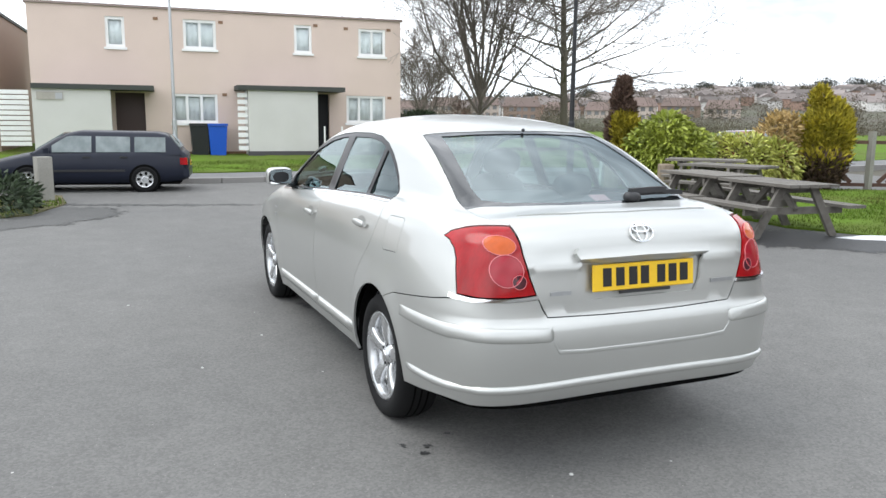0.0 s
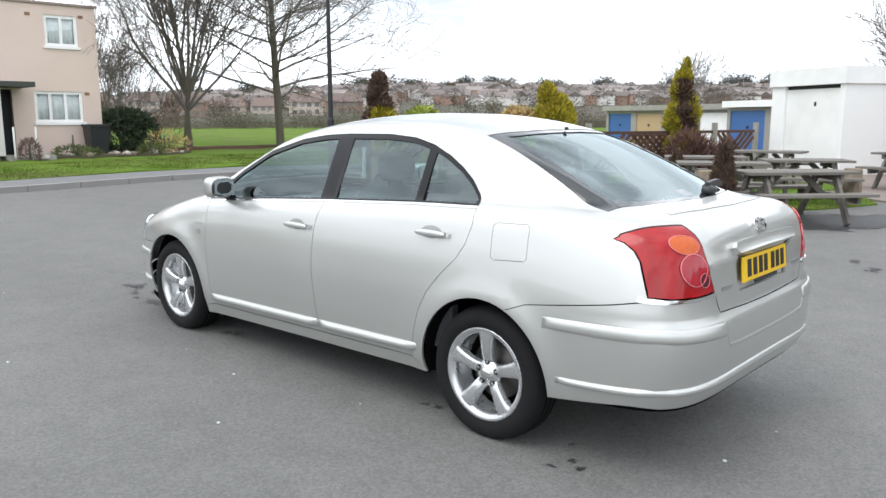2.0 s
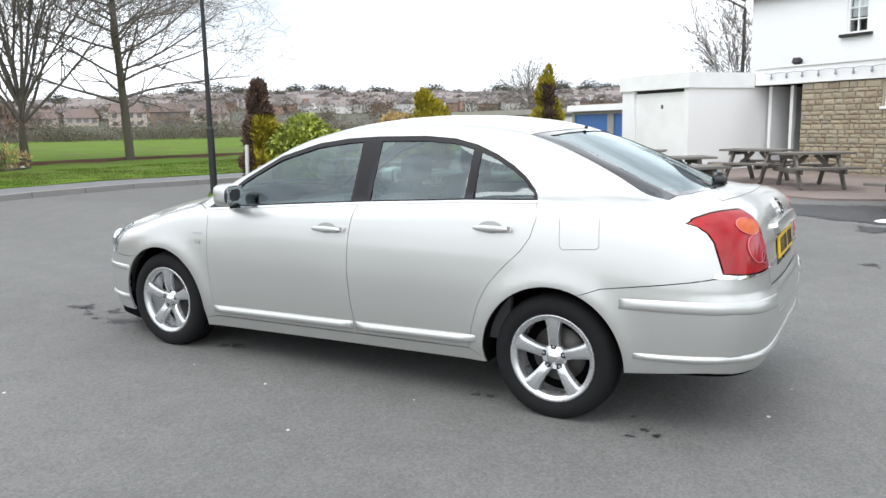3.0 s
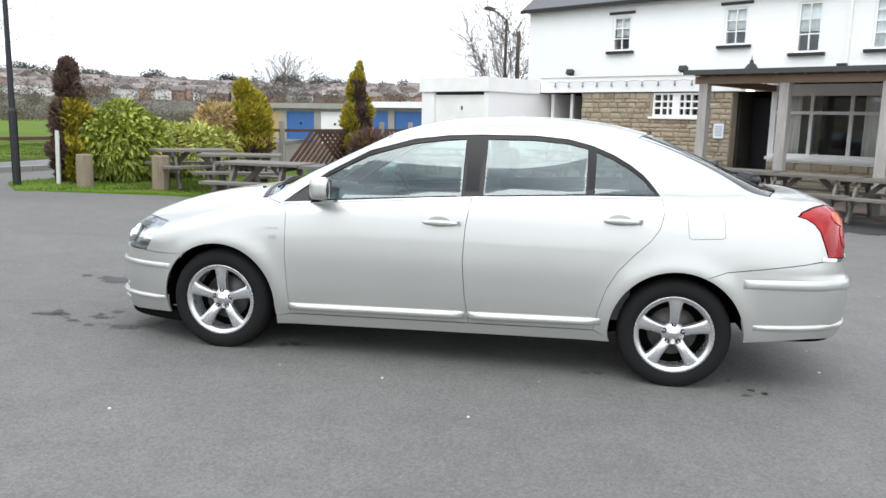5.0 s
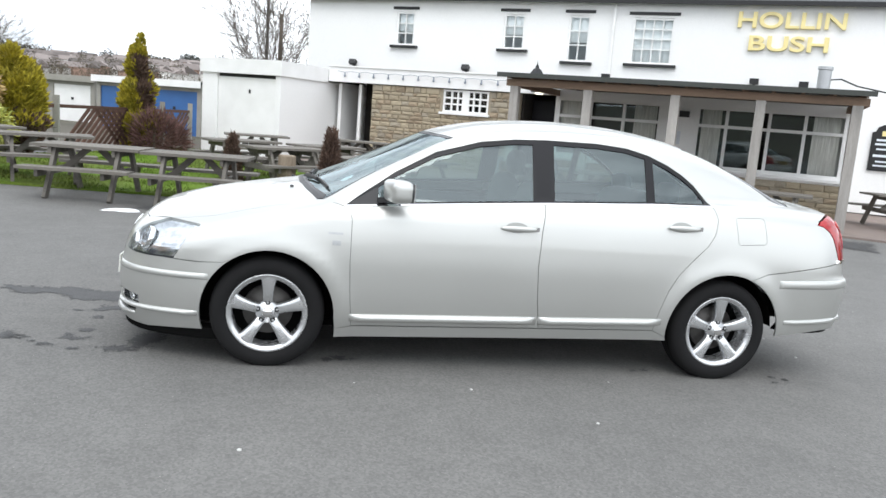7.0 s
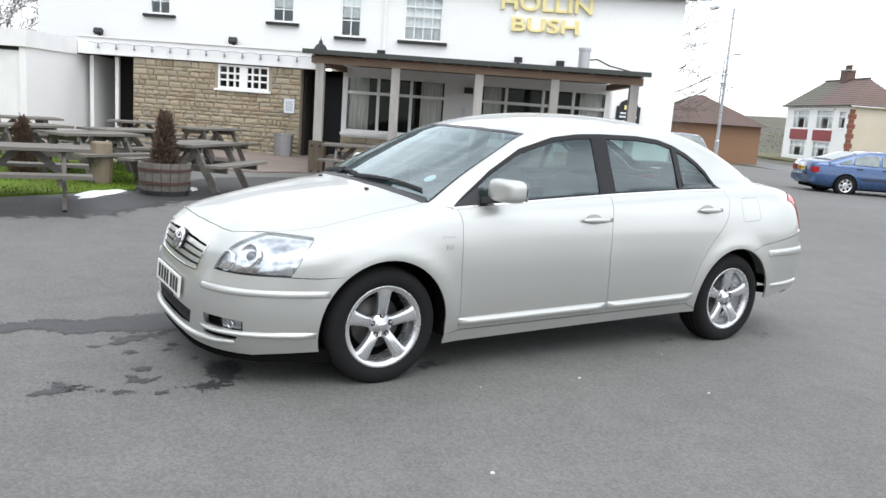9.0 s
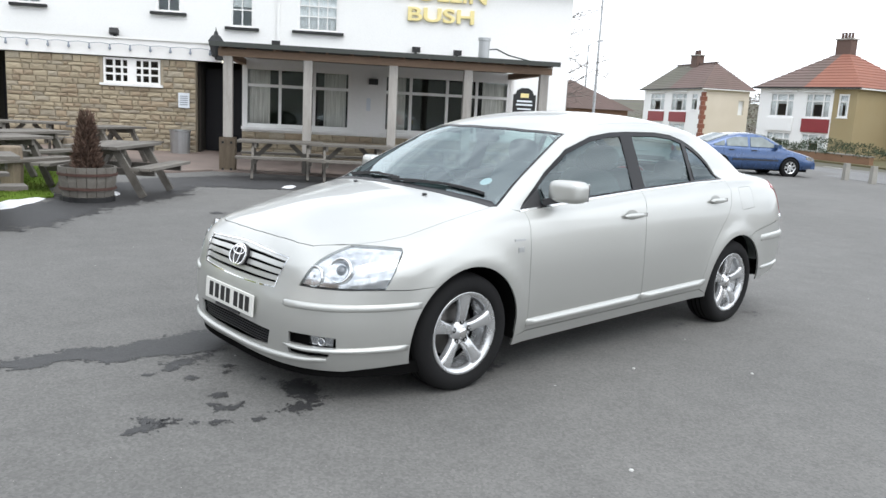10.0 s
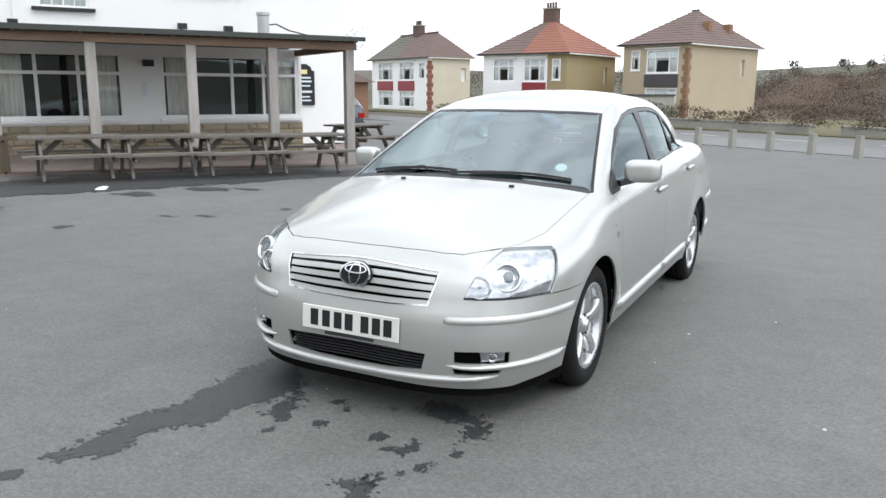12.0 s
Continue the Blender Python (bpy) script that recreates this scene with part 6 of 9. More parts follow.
# low timber edging across the grass
edging = thing("timber_edging", Matrix(), "low dark timber edging across the grass", "edging", kind="structure")
E_PTS = [(8.6, 20.3), (10.5, 20.9), (13.0, 20.4), (15.5, 19.6), (18.0, 18.6), (21.0, 17.6)]
for (x0, y0), (x1, y1) in zip(E_PTS, E_PTS[1:]):
    bm = bmesh.new()
    beam(bm, (x0, y0, ground_z(x0, y0) + 0.16), (x1, y1, ground_z(x1, y1) + 0.16), 0.08, 0.14)
    part("edging_board", bm, FENCE_BROWN, edging)
pole = thing("utility_pole", pose(29.6, 2.3, 0, 0, 3), "dark leaning timber utility pole behind the pub garage", "pole")
part("post", lathe([(0, 0), (0.12, 0), (0.08, 5.3), (0, 5.32)], 10), LOG, pole)

# terraces beyond the field
FAR_CREAM = mat("far_cream_render", (0.50, 0.43, 0.37), 0.9, var=0.1, scale=0.3, fine=3)
FAR_BROWN = mat("far_brown_brick", (0.27, 0.20, 0.155), 0.9, var=0.1, scale=0.3, fine=3)
FAR_TILE = mat("far_brown_tile", (0.155, 0.115, 0.10), 0.9, var=0.15, scale=0.2, fine=2, rand=0.15)
for i in range(9):
    az = radians(46.5 + i * 2.75)
    r, wing = 226 + 7 * math.sin(i * 2.3), 4.7 + 0.7 * math.sin(i * 1.7)
    m_ = pose(-3.5 + r * math.cos(az), -3.5 + r * math.sin(az), 1.6 + 0.8 * math.sin(i * 1.3), 0, 0, math.degrees(az) - 90 + 6 * math.sin(i * 2.9))
    tr = thing("terraced_house", m_, "distant cream terraced house with brown roof beyond the field" if i % 4 != 1 else "distant brown brick terraced house beyond the field", "house", "terrace beyond the field")
    part("wall", holed_wall(-wing, wing, -3, 4.0, 0, 0.3, [(x - 0.6, x + 0.6, z, z + 1.1) for x in (-3, -0.9, 0.9, 3) for z in (0.6, 2.6)]), FAR_CREAM if i % 4 != 1 else FAR_BROWN, tr)
    for x in (-3, -0.9, 0.9, 3):
        for z in (0.6, 2.6):
            part("window", boxes((x - 0.6, x + 0.6, 0.1, 0.14, z, z + 1.1)), FAR_WINDOW, tr)
    part("back_room", boxes((-wing, wing, 0.31, 7, -3, 4.0)), FAR_WHITE, tr)
    raw("roof", [(-wing - 0.2, -0.4, 3.9), (wing + 0.2, -0.4, 3.9), (wing + 0.2, 7.4, 3.9), (-wing - 0.2, 7.4, 3.9), (-wing + 0.9, 3.5, 6.4), (wing - 0.9, 3.5, 6.4)], [(0, 1, 5, 4), (2, 3, 4, 5), (1, 2, 5), (3, 0, 4), (3, 2, 1, 0)], FAR_TILE, tr)
    part("chimney", boxes((wing - 1.6, wing - 0.7, 3.0, 3.8, 5.4, 6.9)), FAR_BROWN, tr)

from mathutils.geometry import delaunay_2d_cdt

# ---- the silver hatchback: body form ----
def spline(xs, ys, x):
    """Smooth curve through points (monotone-safe cubic)."""
    xs, ys = np.asarray(xs, float), np.asarray(ys, float)
    h = np.diff(xs)
    d = np.diff(ys) / h
    m = np.empty(len(xs))
    m[0], m[-1] = d[0], d[-1]
    w1, w2 = 2 * h[1:] + h[:-1], h[1:] + 2 * h[:-1]
    same = d[:-1] * d[1:] > 0
    with np.errstate(divide="ignore", invalid="ignore"):
        m[1:-1] = np.where(same, (w1 + w2) / (w1 / np.where(same, d[:-1], 1) + w2 / np.where(same, d[1:], 1)), 0)
    x = np.clip(x, xs[0], xs[-1])
    i = np.clip(np.searchsorted(xs, x) - 1, 0, len(h) - 1)
    t = (x - xs[i]) / h[i]
    return ((1 + 2 * t) * (1 - t) ** 2 * ys[i] + t * (1 - t) ** 2 * h[i] * m[i] + t * t * (3 - 2 * t) * ys[i + 1] + t * t * (t - 1) * h[i] * m[i + 1])


def smax(a, b, k):
    h = np.clip(0.5 + 0.5 * (a - b) / k, 0, 1)
    return b + (a - b) * h + k * h * (1 - h)


def smin(a, b, k):
    return -smax(-a, -b, k)


FRONT_Z, FRONT_Y = [0.05, 0.15, 0.25, 0.38, 0.47, 0.55, 0.64, 0.70, 0.76, 0.84], [2.19, 2.225, 2.25, 2.255, 2.247, 2.226, 2.20, 2.168, 2.128, 2.05]
REAR_Z, REAR_Y = [0.15, 0.27, 0.40, 0.58, 0.655, 0.70, 0.78, 0.93, 1.02, 1.08, 1.12], [-2.18, -2.25, -2.305, -2.32, -2.312, -2.285, -2.28, -2.262, -2.235, -2.18, -2.08]
DECK_Y, DECK_Z = [-2.25, -2.12, -2.0, -1.85, -1.5, -1.2, -0.8, 0.0, 0.6, 0.95, 1.15, 1.3, 1.5, 1.7, 1.9, 2.1, 2.22, 2.3], [1.075, 1.092, 1.098, 1.11, 1.13, 1.14, 1.12, 1.07, 1.03, 1.005, 0.995, 0.978, 0.946, 0.908, 0.855, 0.785, 0.735, 0.70]
DROP_Y, DROP_Z = [-2.3, -1.8, -1.2, 0.0, 1.0, 1.4, 1.8, 2.2], [0.05, 0.05, 0.075, 0.075, 0.065, 0.10, 0.145, 0.13]
ROOF_Y, ROOF_Z = [-2.3, -1.97, -1.80, -1.65, -1.45, -1.25, -1.05, -0.85, -0.65, -0.42, -0.18, 0.03, 0.23, 0.42, 0.60, 0.80, 1.0, 1.22, 1.5], [0.90, 1.08, 1.155, 1.222, 1.310, 1.388, 1.441, 1.472, 1.487, 1.490, 1.480, 1.458, 1.420, 1.362, 1.277, 1.180, 1.088, 0.99, 0.84]
CROWN_Y, CROWN_Z = [-2.0, -1.6, -1.2, -0.5, 0.3, 0.8, 1.2], [0.055, 0.055, 0.07, 0.08, 0.062, 0.052, 0.08]
SIDE_Z, SIDE_W = [0.1, 0.22, 0.34, 0.48, 0.62, 0.75, 0.88, 1.0, 1.15], [0.80, 0.835, 0.862, 0.875, 0.88, 0.874, 0.856, 0.822, 0.76]
HOUSE_Z, HOUSE_W = [0.80, 0.95, 1.1, 1.25, 1.38, 1.5], [0.845, 0.795, 0.742, 0.68, 0.612, 0.53]


def lower_form(x, y, z):
    """Body below the windows: superellipse in plan with nose and tail profiles, closed by the bonnet and boot deck."""
    ax = np.abs(x)
    w = spline(SIDE_Z, SIDE_W, z)
    for yw in (1.35, -1.35):
        r = np.hypot(y - yw, z - 0.305)
        w = w + 0.012 * np.exp(-((r - 0.37) / 0.07) ** 2)
    w = w - 0.02 * np.clip(y - 0.2, 0, 2) ** 2 * np.clip((z - 0.72) / 0.3, 0, 1) - 0.02 * np.clip(-y - 0.9, 0, 2) ** 2 * np.clip((z - 0.72) / 0.3, 0, 1)
    yf, yr = spline(FRONT_Z, FRONT_Y, z), spline(REAR_Z, REAR_Y, z)
    tf = np.clip((y - 1.25) / (yf - 1.25), 0, None)
    tr = np.clip((-1.15 - y) / (-1.15 - yr), 0, None)
    pf, pr = 3.45, 6.3
    s = ax / w
    ef = (tf ** pf + s ** pf) ** (1 / pf)
    er = (tr ** pr + s ** pr) ** (1 / pr)
    plan = (np.where(y > 0, ef, er) - 1) * 0.85
    top = z - (spline(DECK_Y, DECK_Z, y) - spline(DROP_Y, DROP_Z, y) * (ax / 0.8) ** 2.3)
    d = smax(plan, top * 0.92, 0.075)
    # bumpers stand slightly proud along a soft ledge
    return smax(d, 0.10 - z, 0.02)


def house_form(x, y, z):
    """Windows and roof."""
    ax = np.abs(x)
    w = spline(HOUSE_Z, HOUSE_W, z) - 0.075 * np.clip(-y - 0.45, 0, 3) ** 2 - 0.02 * np.clip(y - 0.3, 0, 2) ** 2
    side = (ax - w) * 0.9
    top = (z - (spline(ROOF_Y, ROOF_Z, y) - spline(CROWN_Y, CROWN_Z, y) * (ax / 0.65) ** 2.4)) * 0.85
    return smax(smax(side, top, 0.055), 0.9 - z, 0.02)


def car_form(p):
    x, y, z = p[..., 0], p[..., 1], p[..., 2]
    return smin(lower_form(x, y, z), house_form(x, y, z), 0.03)


def trace(a, d, s0, s1, n=90, off=0.0):
    """From far (s1) inwards to s0 along a + s d: the outermost point of the form, or nan."""
    a, d = np.atleast_2d(a), np.atleast_2d(d)
    s = np.linspace(s1, s0, n)
    pts = a[:, None, :] + s[None, :, None] * d[:, None, :]
    f = car_form(pts) - off
    inside = f < 0
    hit = inside.any(1)
    i = np.maximum(inside.argmax(1), 1)
    lo, hi = s[i], s[i - 1]
    for _ in range(26):
        mid = (lo + hi) / 2
        v = car_form(a + mid[:, None] * d) - off
        lo, hi = np.where(v < 0, mid, lo), np.where(v < 0, hi, mid)
    p = a + ((lo + hi) / 2)[:, None] * d
    p[~hit] = np.nan
    return p


def form_normal(p):
    e = 0.004
    g = np.stack([car_form(p + np.eye(3)[k] * e) - car_form(p - np.eye(3)[k] * e) for k in range(3)], -1)
    return g / np.linalg.norm(g, axis=-1)[..., None]

SILVER = mat("silver_metallic_paint", (0.535, 0.54, 0.52), 0.40, metal=0.75, var=0.03, scale=1.5, fine=900, coat=0.7, col2=(0.515, 0.525, 0.505), patch=0.2)
TRIM_SILVER = mat("bright_trim", (0.74, 0.74, 0.72), 0.22, metal=0.85, var=0.03, coat=0.6)
CHROME = mat("chrome", (0.80, 0.80, 0.80), 0.08, metal=1.0, var=0.03)
ALLOY = mat("silver_alloy", (0.62, 0.63, 0.64), 0.28, metal=0.85, var=0.06, scale=8, fine=200)
RUBBER = mat("tyre_rubber", (0.010, 0.010, 0.0105), 0.9, spec=0.25, var=0.2, scale=12, fine=120, bump=0.001)
PLASTIC = mat("black_plastic", (0.022, 0.022, 0.024), 0.5, var=0.12, fine=200)
GLOSS_BLACK = mat("gloss_black_trim", (0.012, 0.012, 0.014), 0.3, var=0.05, spec=0.25)
SCREEN_BLACK = mat("black_screen_border", (0.014, 0.016, 0.018), 0.03, var=0.05, spec=0.6, coat=0.5)
# underbody black that also paints the shade of gaps and recesses
SHADOW_BLACK = mat("underbody_shade_black", (0.006, 0.006, 0.006), 0.95, var=0.1, spec=0.02)
BRAKE = mat("brake_iron", (0.10, 0.095, 0.09), 0.5, metal=0.7, var=0.2)
RED_LENS = mat("red_lamp_lens", (0.40, 0.006, 0.010), 0.16, var=0.25, scale=7, fine=110, spec=0.35, coat=0.25, col2=(0.24, 0.003, 0.005), patch=0.8, streak=(1.0, 1.0, 0.35))
ORANGE_LENS = mat("amber_lamp_lens", (0.52, 0.10, 0.02), 0.14, var=0.15, scale=40, spec=0.4)
PINK_LENS = mat("pale_red_lens", (0.30, 0.006, 0.016), 0.12, coat=0.3, var=0.2, scale=30, spec=0.4, col2=(0.40, 0.012, 0.03), patch=0.6)
SMOKED_LENS = mat("smoked_lamp_lens", (0.06, 0.012, 0.02), 0.12, var=0.2, scale=30, spec=0.5)
PALE_RIM = mat("pale_lamp_rim", (0.72, 0.20, 0.22), 0.2, var=0.1)
GREY_LENS = mat("grey_lamp_lens", (0.30, 0.32, 0.35), 0.1, coat=1.0, var=0.3, scale=40)
REFLECTOR = mat("lamp_reflector", (0.70, 0.71, 0.73), 0.14, metal=0.95, var=0.15, scale=26, fine=60, col2=(0.34, 0.35, 0.37), patch=0.6)
DARK_LENS = mat("dark_projector_lens", (0.10, 0.11, 0.125), 0.06, var=0.1, spec=0.8, coat=0.6)
YELLOW_PLATE = mat("yellow_plate", (0.80, 0.50, 0.02), 0.35, var=0.04)
WHITE_PLATE = mat("white_plate", (0.72, 0.72, 0.68), 0.35, var=0.04)
SEAT = mat("grey_seat_cloth", (0.13, 0.135, 0.14), 0.95, var=0.2, scale=6, fine=120)
LINER = mat("pale_headlining", (0.40, 0.39, 0.37), 0.95, var=0.06)
DASH = mat("grey_dash_plastic", (0.06, 0.062, 0.066), 0.7, var=0.1)
CAR_GLASS = glass("car_side_glass", (0.50, 0.63, 0.61), 0.004, 0.12)
SCREEN_GLASS = glass("car_screen_glass", (0.62, 0.745, 0.735), 0.004, 0.21)
FRONT_GLASS = glass("windscreen_glass", (0.56, 0.69, 0.68), 0.004, 0.21)
LAMP_GLASS = glass("lamp_cover", (0.93, 0.94, 0.95), 0.01, 0.05)

CAR = pose(0.015, 0, 0, 0.63, 0, 0)
car = thing("hatchback_car", CAR, "silver five-door hatchback parked on the asphalt", "car")
Z0, YC = 0.62, 1.15


def surf(kind, pts):
    """Points of the body: s side (y, z), t top (x, y), f front (x, z), r rear (x, z)."""
    p = np.array(pts, float)
    n = len(p)
    o = np.zeros(n)
    if kind == "s":
        return trace(np.stack([o, p[:, 0], p[:, 1]], 1), np.tile([-1.0, 0, 0], (n, 1)), 0.0, 1.2)
    if kind == "t":
        return trace(np.stack([p[:, 0], p[:, 1], o + 0.5], 1), np.tile([0, 0, 1.0], (n, 1)), 0.0, 1.2)
    sg = 1.0 if kind == "f" else -1.0
    return trace(np.stack([p[:, 0], o, p[:, 1]], 1), np.tile([0, sg, 0], (n, 1)), 0.8, 2.6, 160)


def along(*segments, step=0.02):
    """A closed outline on the body from runs of points in their own views."""
    out = []
    for kind, pts in segments:
        q = []
        for a, b in zip(pts, pts[1:]):
            n = max(1, int(math.dist(a, b) / step))
            q += [(a[0] + (b[0] - a[0]) * j / n, a[1] + (b[1] - a[1]) * j / n) for j in range(n)]
        q.append(pts[-1])
        out.append(surf(kind, q))
    p = np.concatenate(out)
    p = p[~np.isnan(p[:, 0])]
    keep = [0]
    for i in range(1, len(p)):
        if np.linalg.norm(p[i] - p[keep[-1]]) > 0.004:
            keep.append(i)
    if np.linalg.norm(p[keep[-1]] - p[0]) < 0.004:
        keep.pop()
    return p[keep]


def to_map(kind, p):
    x, y, z = p.T
    if kind == "R":
        return np.stack([y, 0.75 * np.arctan2(x, z - Z0)], 1)
    if kind == "T":
        return np.stack([x, y], 1)
    if kind == "L":
        return np.stack([x, 0.7 * np.arctan2(z - 0.70, -(y + 1.45))], 1)
    if kind == "F":
        return np.stack([0.85 * np.arctan2(x, y - YC), z], 1)
    return np.stack([0.85 * np.arctan2(x, -(y + YC)), z], 1)


def from_map(kind, q, off):
    n = len(q)
    o = np.zeros(n)
    if kind == "R":
        t = q[:, 1] / 0.75
        return trace(np.stack([o, q[:, 0], o + Z0], 1), np.stack([np.sin(t), o, np.cos(t)], 1), 0.0, 1.4, 110, off)
    if kind == "T":
        return trace(np.stack([q[:, 0], q[:, 1], o + 0.5], 1), np.tile([0, 0, 1.0], (n, 1)), 0.0, 1.2, 90, off)
    if kind == "L":
        t = q[:, 1] / 0.7
        return trace(np.stack([q[:, 0], o - 1.45, o + 0.70], 1), np.stack([o, -np.cos(t), np.sin(t)], 1), 0.0, 1.4, 110, off)
    sg = 1.0 if kind == "F" else -1.0
    t = q[:, 0] / 0.85
    return trace(np.stack([o, o + sg * YC, q[:, 1]], 1), np.stack([np.sin(t), sg * np.cos(t), o], 1), 0.0, 1.7, 120, off)


def in_poly(pts, poly):
    x, y = pts[:, 0], pts[:, 1]
    a, b = poly, np.roll(poly, -1, 0)
    c = np.zeros(len(pts), bool)
    for (x0, y0), (x1, y1) in zip(a, b):
        if y0 == y1:
            continue
        hit = ((y0 > y) != (y1 > y)) & (x < (x1 - x0) * (y - y0) / (y1 - y0) + x0)
        c ^= hit
    return c


def inset_poly(q, d):
    a, b = np.roll(q, 1, 0), np.roll(q, -1, 0)
    t = b - a
    t /= np.linalg.norm(t, axis=1)[:, None] + 1e-9
    nrm = np.stack([-t[:, 1], t[:, 0]], 1)
    area = 0.5 * np.sum(q[:, 0] * np.roll(q[:, 1], -1) - np.roll(q[:, 0], -1) * q[:, 1])
    return q + nrm * d * (1 if area > 0 else -1)


def panel(name, kind, outline, material, parent=None, label="", inset=0.0008, off=0.0, holes=(), cell=0.035, skirt=0.012, both=False, smooth=True):
    """A sheet of the body within an outline, with turned-in edges, as a part of the car; both: its mirror twin too."""
    poly = inset_poly(to_map(kind, outline), inset)
    hol = [inset_poly(to_map(kind, h), -0.0) for h in holes]
    lo, hi = poly.min(0), poly.max(0)
    gx, gy = np.meshgrid(np.arange(lo[0] + cell / 2, hi[0], cell), np.arange(lo[1] + cell / 2, hi[1], cell))
    g = np.stack([gx.ravel(), gy.ravel()], 1)
    ok = in_poly(g, poly)
    for h in hol:
        ok &= ~in_poly(g, h)
    g = g[ok]
    rim = np.concatenate([poly, *hol])
    if len(g):
        d2 = np.min(((g[:, None, :] - rim[None, :, :]) ** 2).sum(2), 1)
        g = g[d2 > (0.35 * cell) ** 2]
    pts = np.concatenate([rim, g])
    loops, i = [], 0
    for r in (poly, *hol):
        loops.append(list(range(i, i + len(r))))
        i += len(r)
    edges = [(a, b) for lp in loops for a, b in zip(lp, lp[1:] + lp[:1])]
    res = delaunay_2d_cdt([Vector(p) for p in pts], edges, [], 0, 1e-6)
    vs = np.array([tuple(v) for v in res[0]])
    tris = np.array([f for f in res[2] if len(f) == 3])
    cen = vs[tris].mean(1)
    ok = in_poly(cen, poly)
    for h in hol:
        ok &= ~in_poly(cen, h)
    tris = tris[ok]
    p3 = from_map(kind, vs, off)
    bad = np.isnan(p3[:, 0])
    tris = tris[~bad[tris].any(1)]
    p3[bad] = 0
    nr = form_normal(p3)
    fn = np.cross(p3[tris[:, 1]] - p3[tris[:, 0]], p3[tris[:, 2]] - p3[tris[:, 0]])
    flip = (fn * nr[tris[:, 0]]).sum(1) < 0
    tris[flip] = tris[flip][:, ::-1]
    verts, norms, faces = [tuple(v) for v in p3], [tuple(v) for v in nr], [tuple(int(k) for k in t) for t in tris]
    if skirt:
        use = {}
        for t in faces:
            for a, b in zip(t, t[1:] + t[:1]):
                use[(a, b)] = use.get((a, b), 0) + 1
        for a, b in [e for e in use if (e[1], e[0]) not in use]:
            pa, pb, na, nb = p3[a], p3[b], nr[a], nr[b]
            o = np.cross(pb - pa, na + nb)
            o = o / (np.linalg.norm(o) + 1e-9)
            k = len(verts)
            verts += [tuple(pa), tuple(pb), tuple(pb - nb * skirt), tuple(pa - na * skirt)]
            norms += [tuple(o)] * 4
            faces.append((k + 1, k, k + 3, k + 2))
    made = []
    for sgn in ((1, -1) if both else (1,)):
        vv = [(v[0] * sgn, v[1], v[2]) for v in verts]
        nn = [(v[0] * sgn, v[1], v[2]) for v in norms]
        ff = faces if sgn == 1 else [f[::-1] for f in faces]
        me = bpy.data.meshes.new(name)
        me.from_pydata(vv, [], ff)
        me.update()
        for p in me.polygons:
            p.use_smooth = True
        me.normals_split_custom_set_from_vertices(nn)
        me.materials.append(material)
        ob = new(name, me)
        ob.parent = parent if parent is not None else car
        tagged(ob, label)
        made.append(ob)
    return made


def arc(cy, cz, r, a0, a1, n=18):
    return [(cy + r * math.cos(radians(a0 + (a1 - a0) * k / n)), cz + r * math.sin(radians(a0 + (a1 - a0) * k / n))) for k in range(n + 1)]


# lines shared by the panels: side view (y, z), top view (x, y)
DLO_UP = [(0.985, 0.925), (0.86, 1.018), (0.708, 1.126), (0.473, 1.255), (0.208, 1.333), (0.0, 1.362), (-0.192, 1.373), (-0.509, 1.378), (-0.70, 1.365), (-0.84, 1.333), (-0.963, 1.285), (-1.06, 1.232), (-1.135, 1.178), (-1.195, 1.115), (-1.235, 1.062)]
DLO_LOW = [(-1.235, 1.062), (-0.833, 1.048), (-0.199, 1.012), (0.319, 0.976), (0.985, 0.925)]
DOOR_R = [(-1.238, 1.055), (-1.255, 0.99), (-1.235, 0.90), (-1.19, 0.83), (-1.10, 0.742), (-1.02, 0.65), (-0.965, 0.55), (-0.925, 0.42), (-0.905, 0.30)]
DOOR_B = [(-0.172, 1.010), (-0.150, 0.85), (-0.142, 0.65), (-0.160, 0.45), (-0.190, 0.275)]
DOOR_F = [(0.955, 0.925), (0.940, 0.85), (0.938, 0.614), (0.925, 0.42), (0.908, 0.255)]
RF, RR = 0.362, 0.367
ARCH_F = arc(1.37, 0.302, RF, 197, -12)
ARCH_R = arc(-1.352, 0.302, RR, -8, 192)
SCREEN_EDGE = [(-0.752, 1.10), (-0.735, 1.05), (-0.690, 0.88), (-0.645, 0.70), (-0.595, 0.50), (-0.560, 0.36)]
ROOF_EDGE = [(-0.560, 0.36), (-0.555, 0.1), (-0.550, -0.3), (-0.545, -0.7), (-0.535, -1.10)]
GLASS_R_EDGE = [(-0.535, -1.10), (-0.560, -1.28), (-0.590, -1.50), (-0.612, -1.70), (-0.622, -1.83)]
HATCH_EDGE = [(-0.622, -1.83), (-0.632, -1.95), (-0.612, -2.06), (-0.572, -2.135)]
BONNET_EDGE = [(-0.735, 1.13), (-0.728, 1.3), (-0.716, 1.5), (-0.700, 1.68), (-0.655, 1.83), (-0.612, 1.92)]

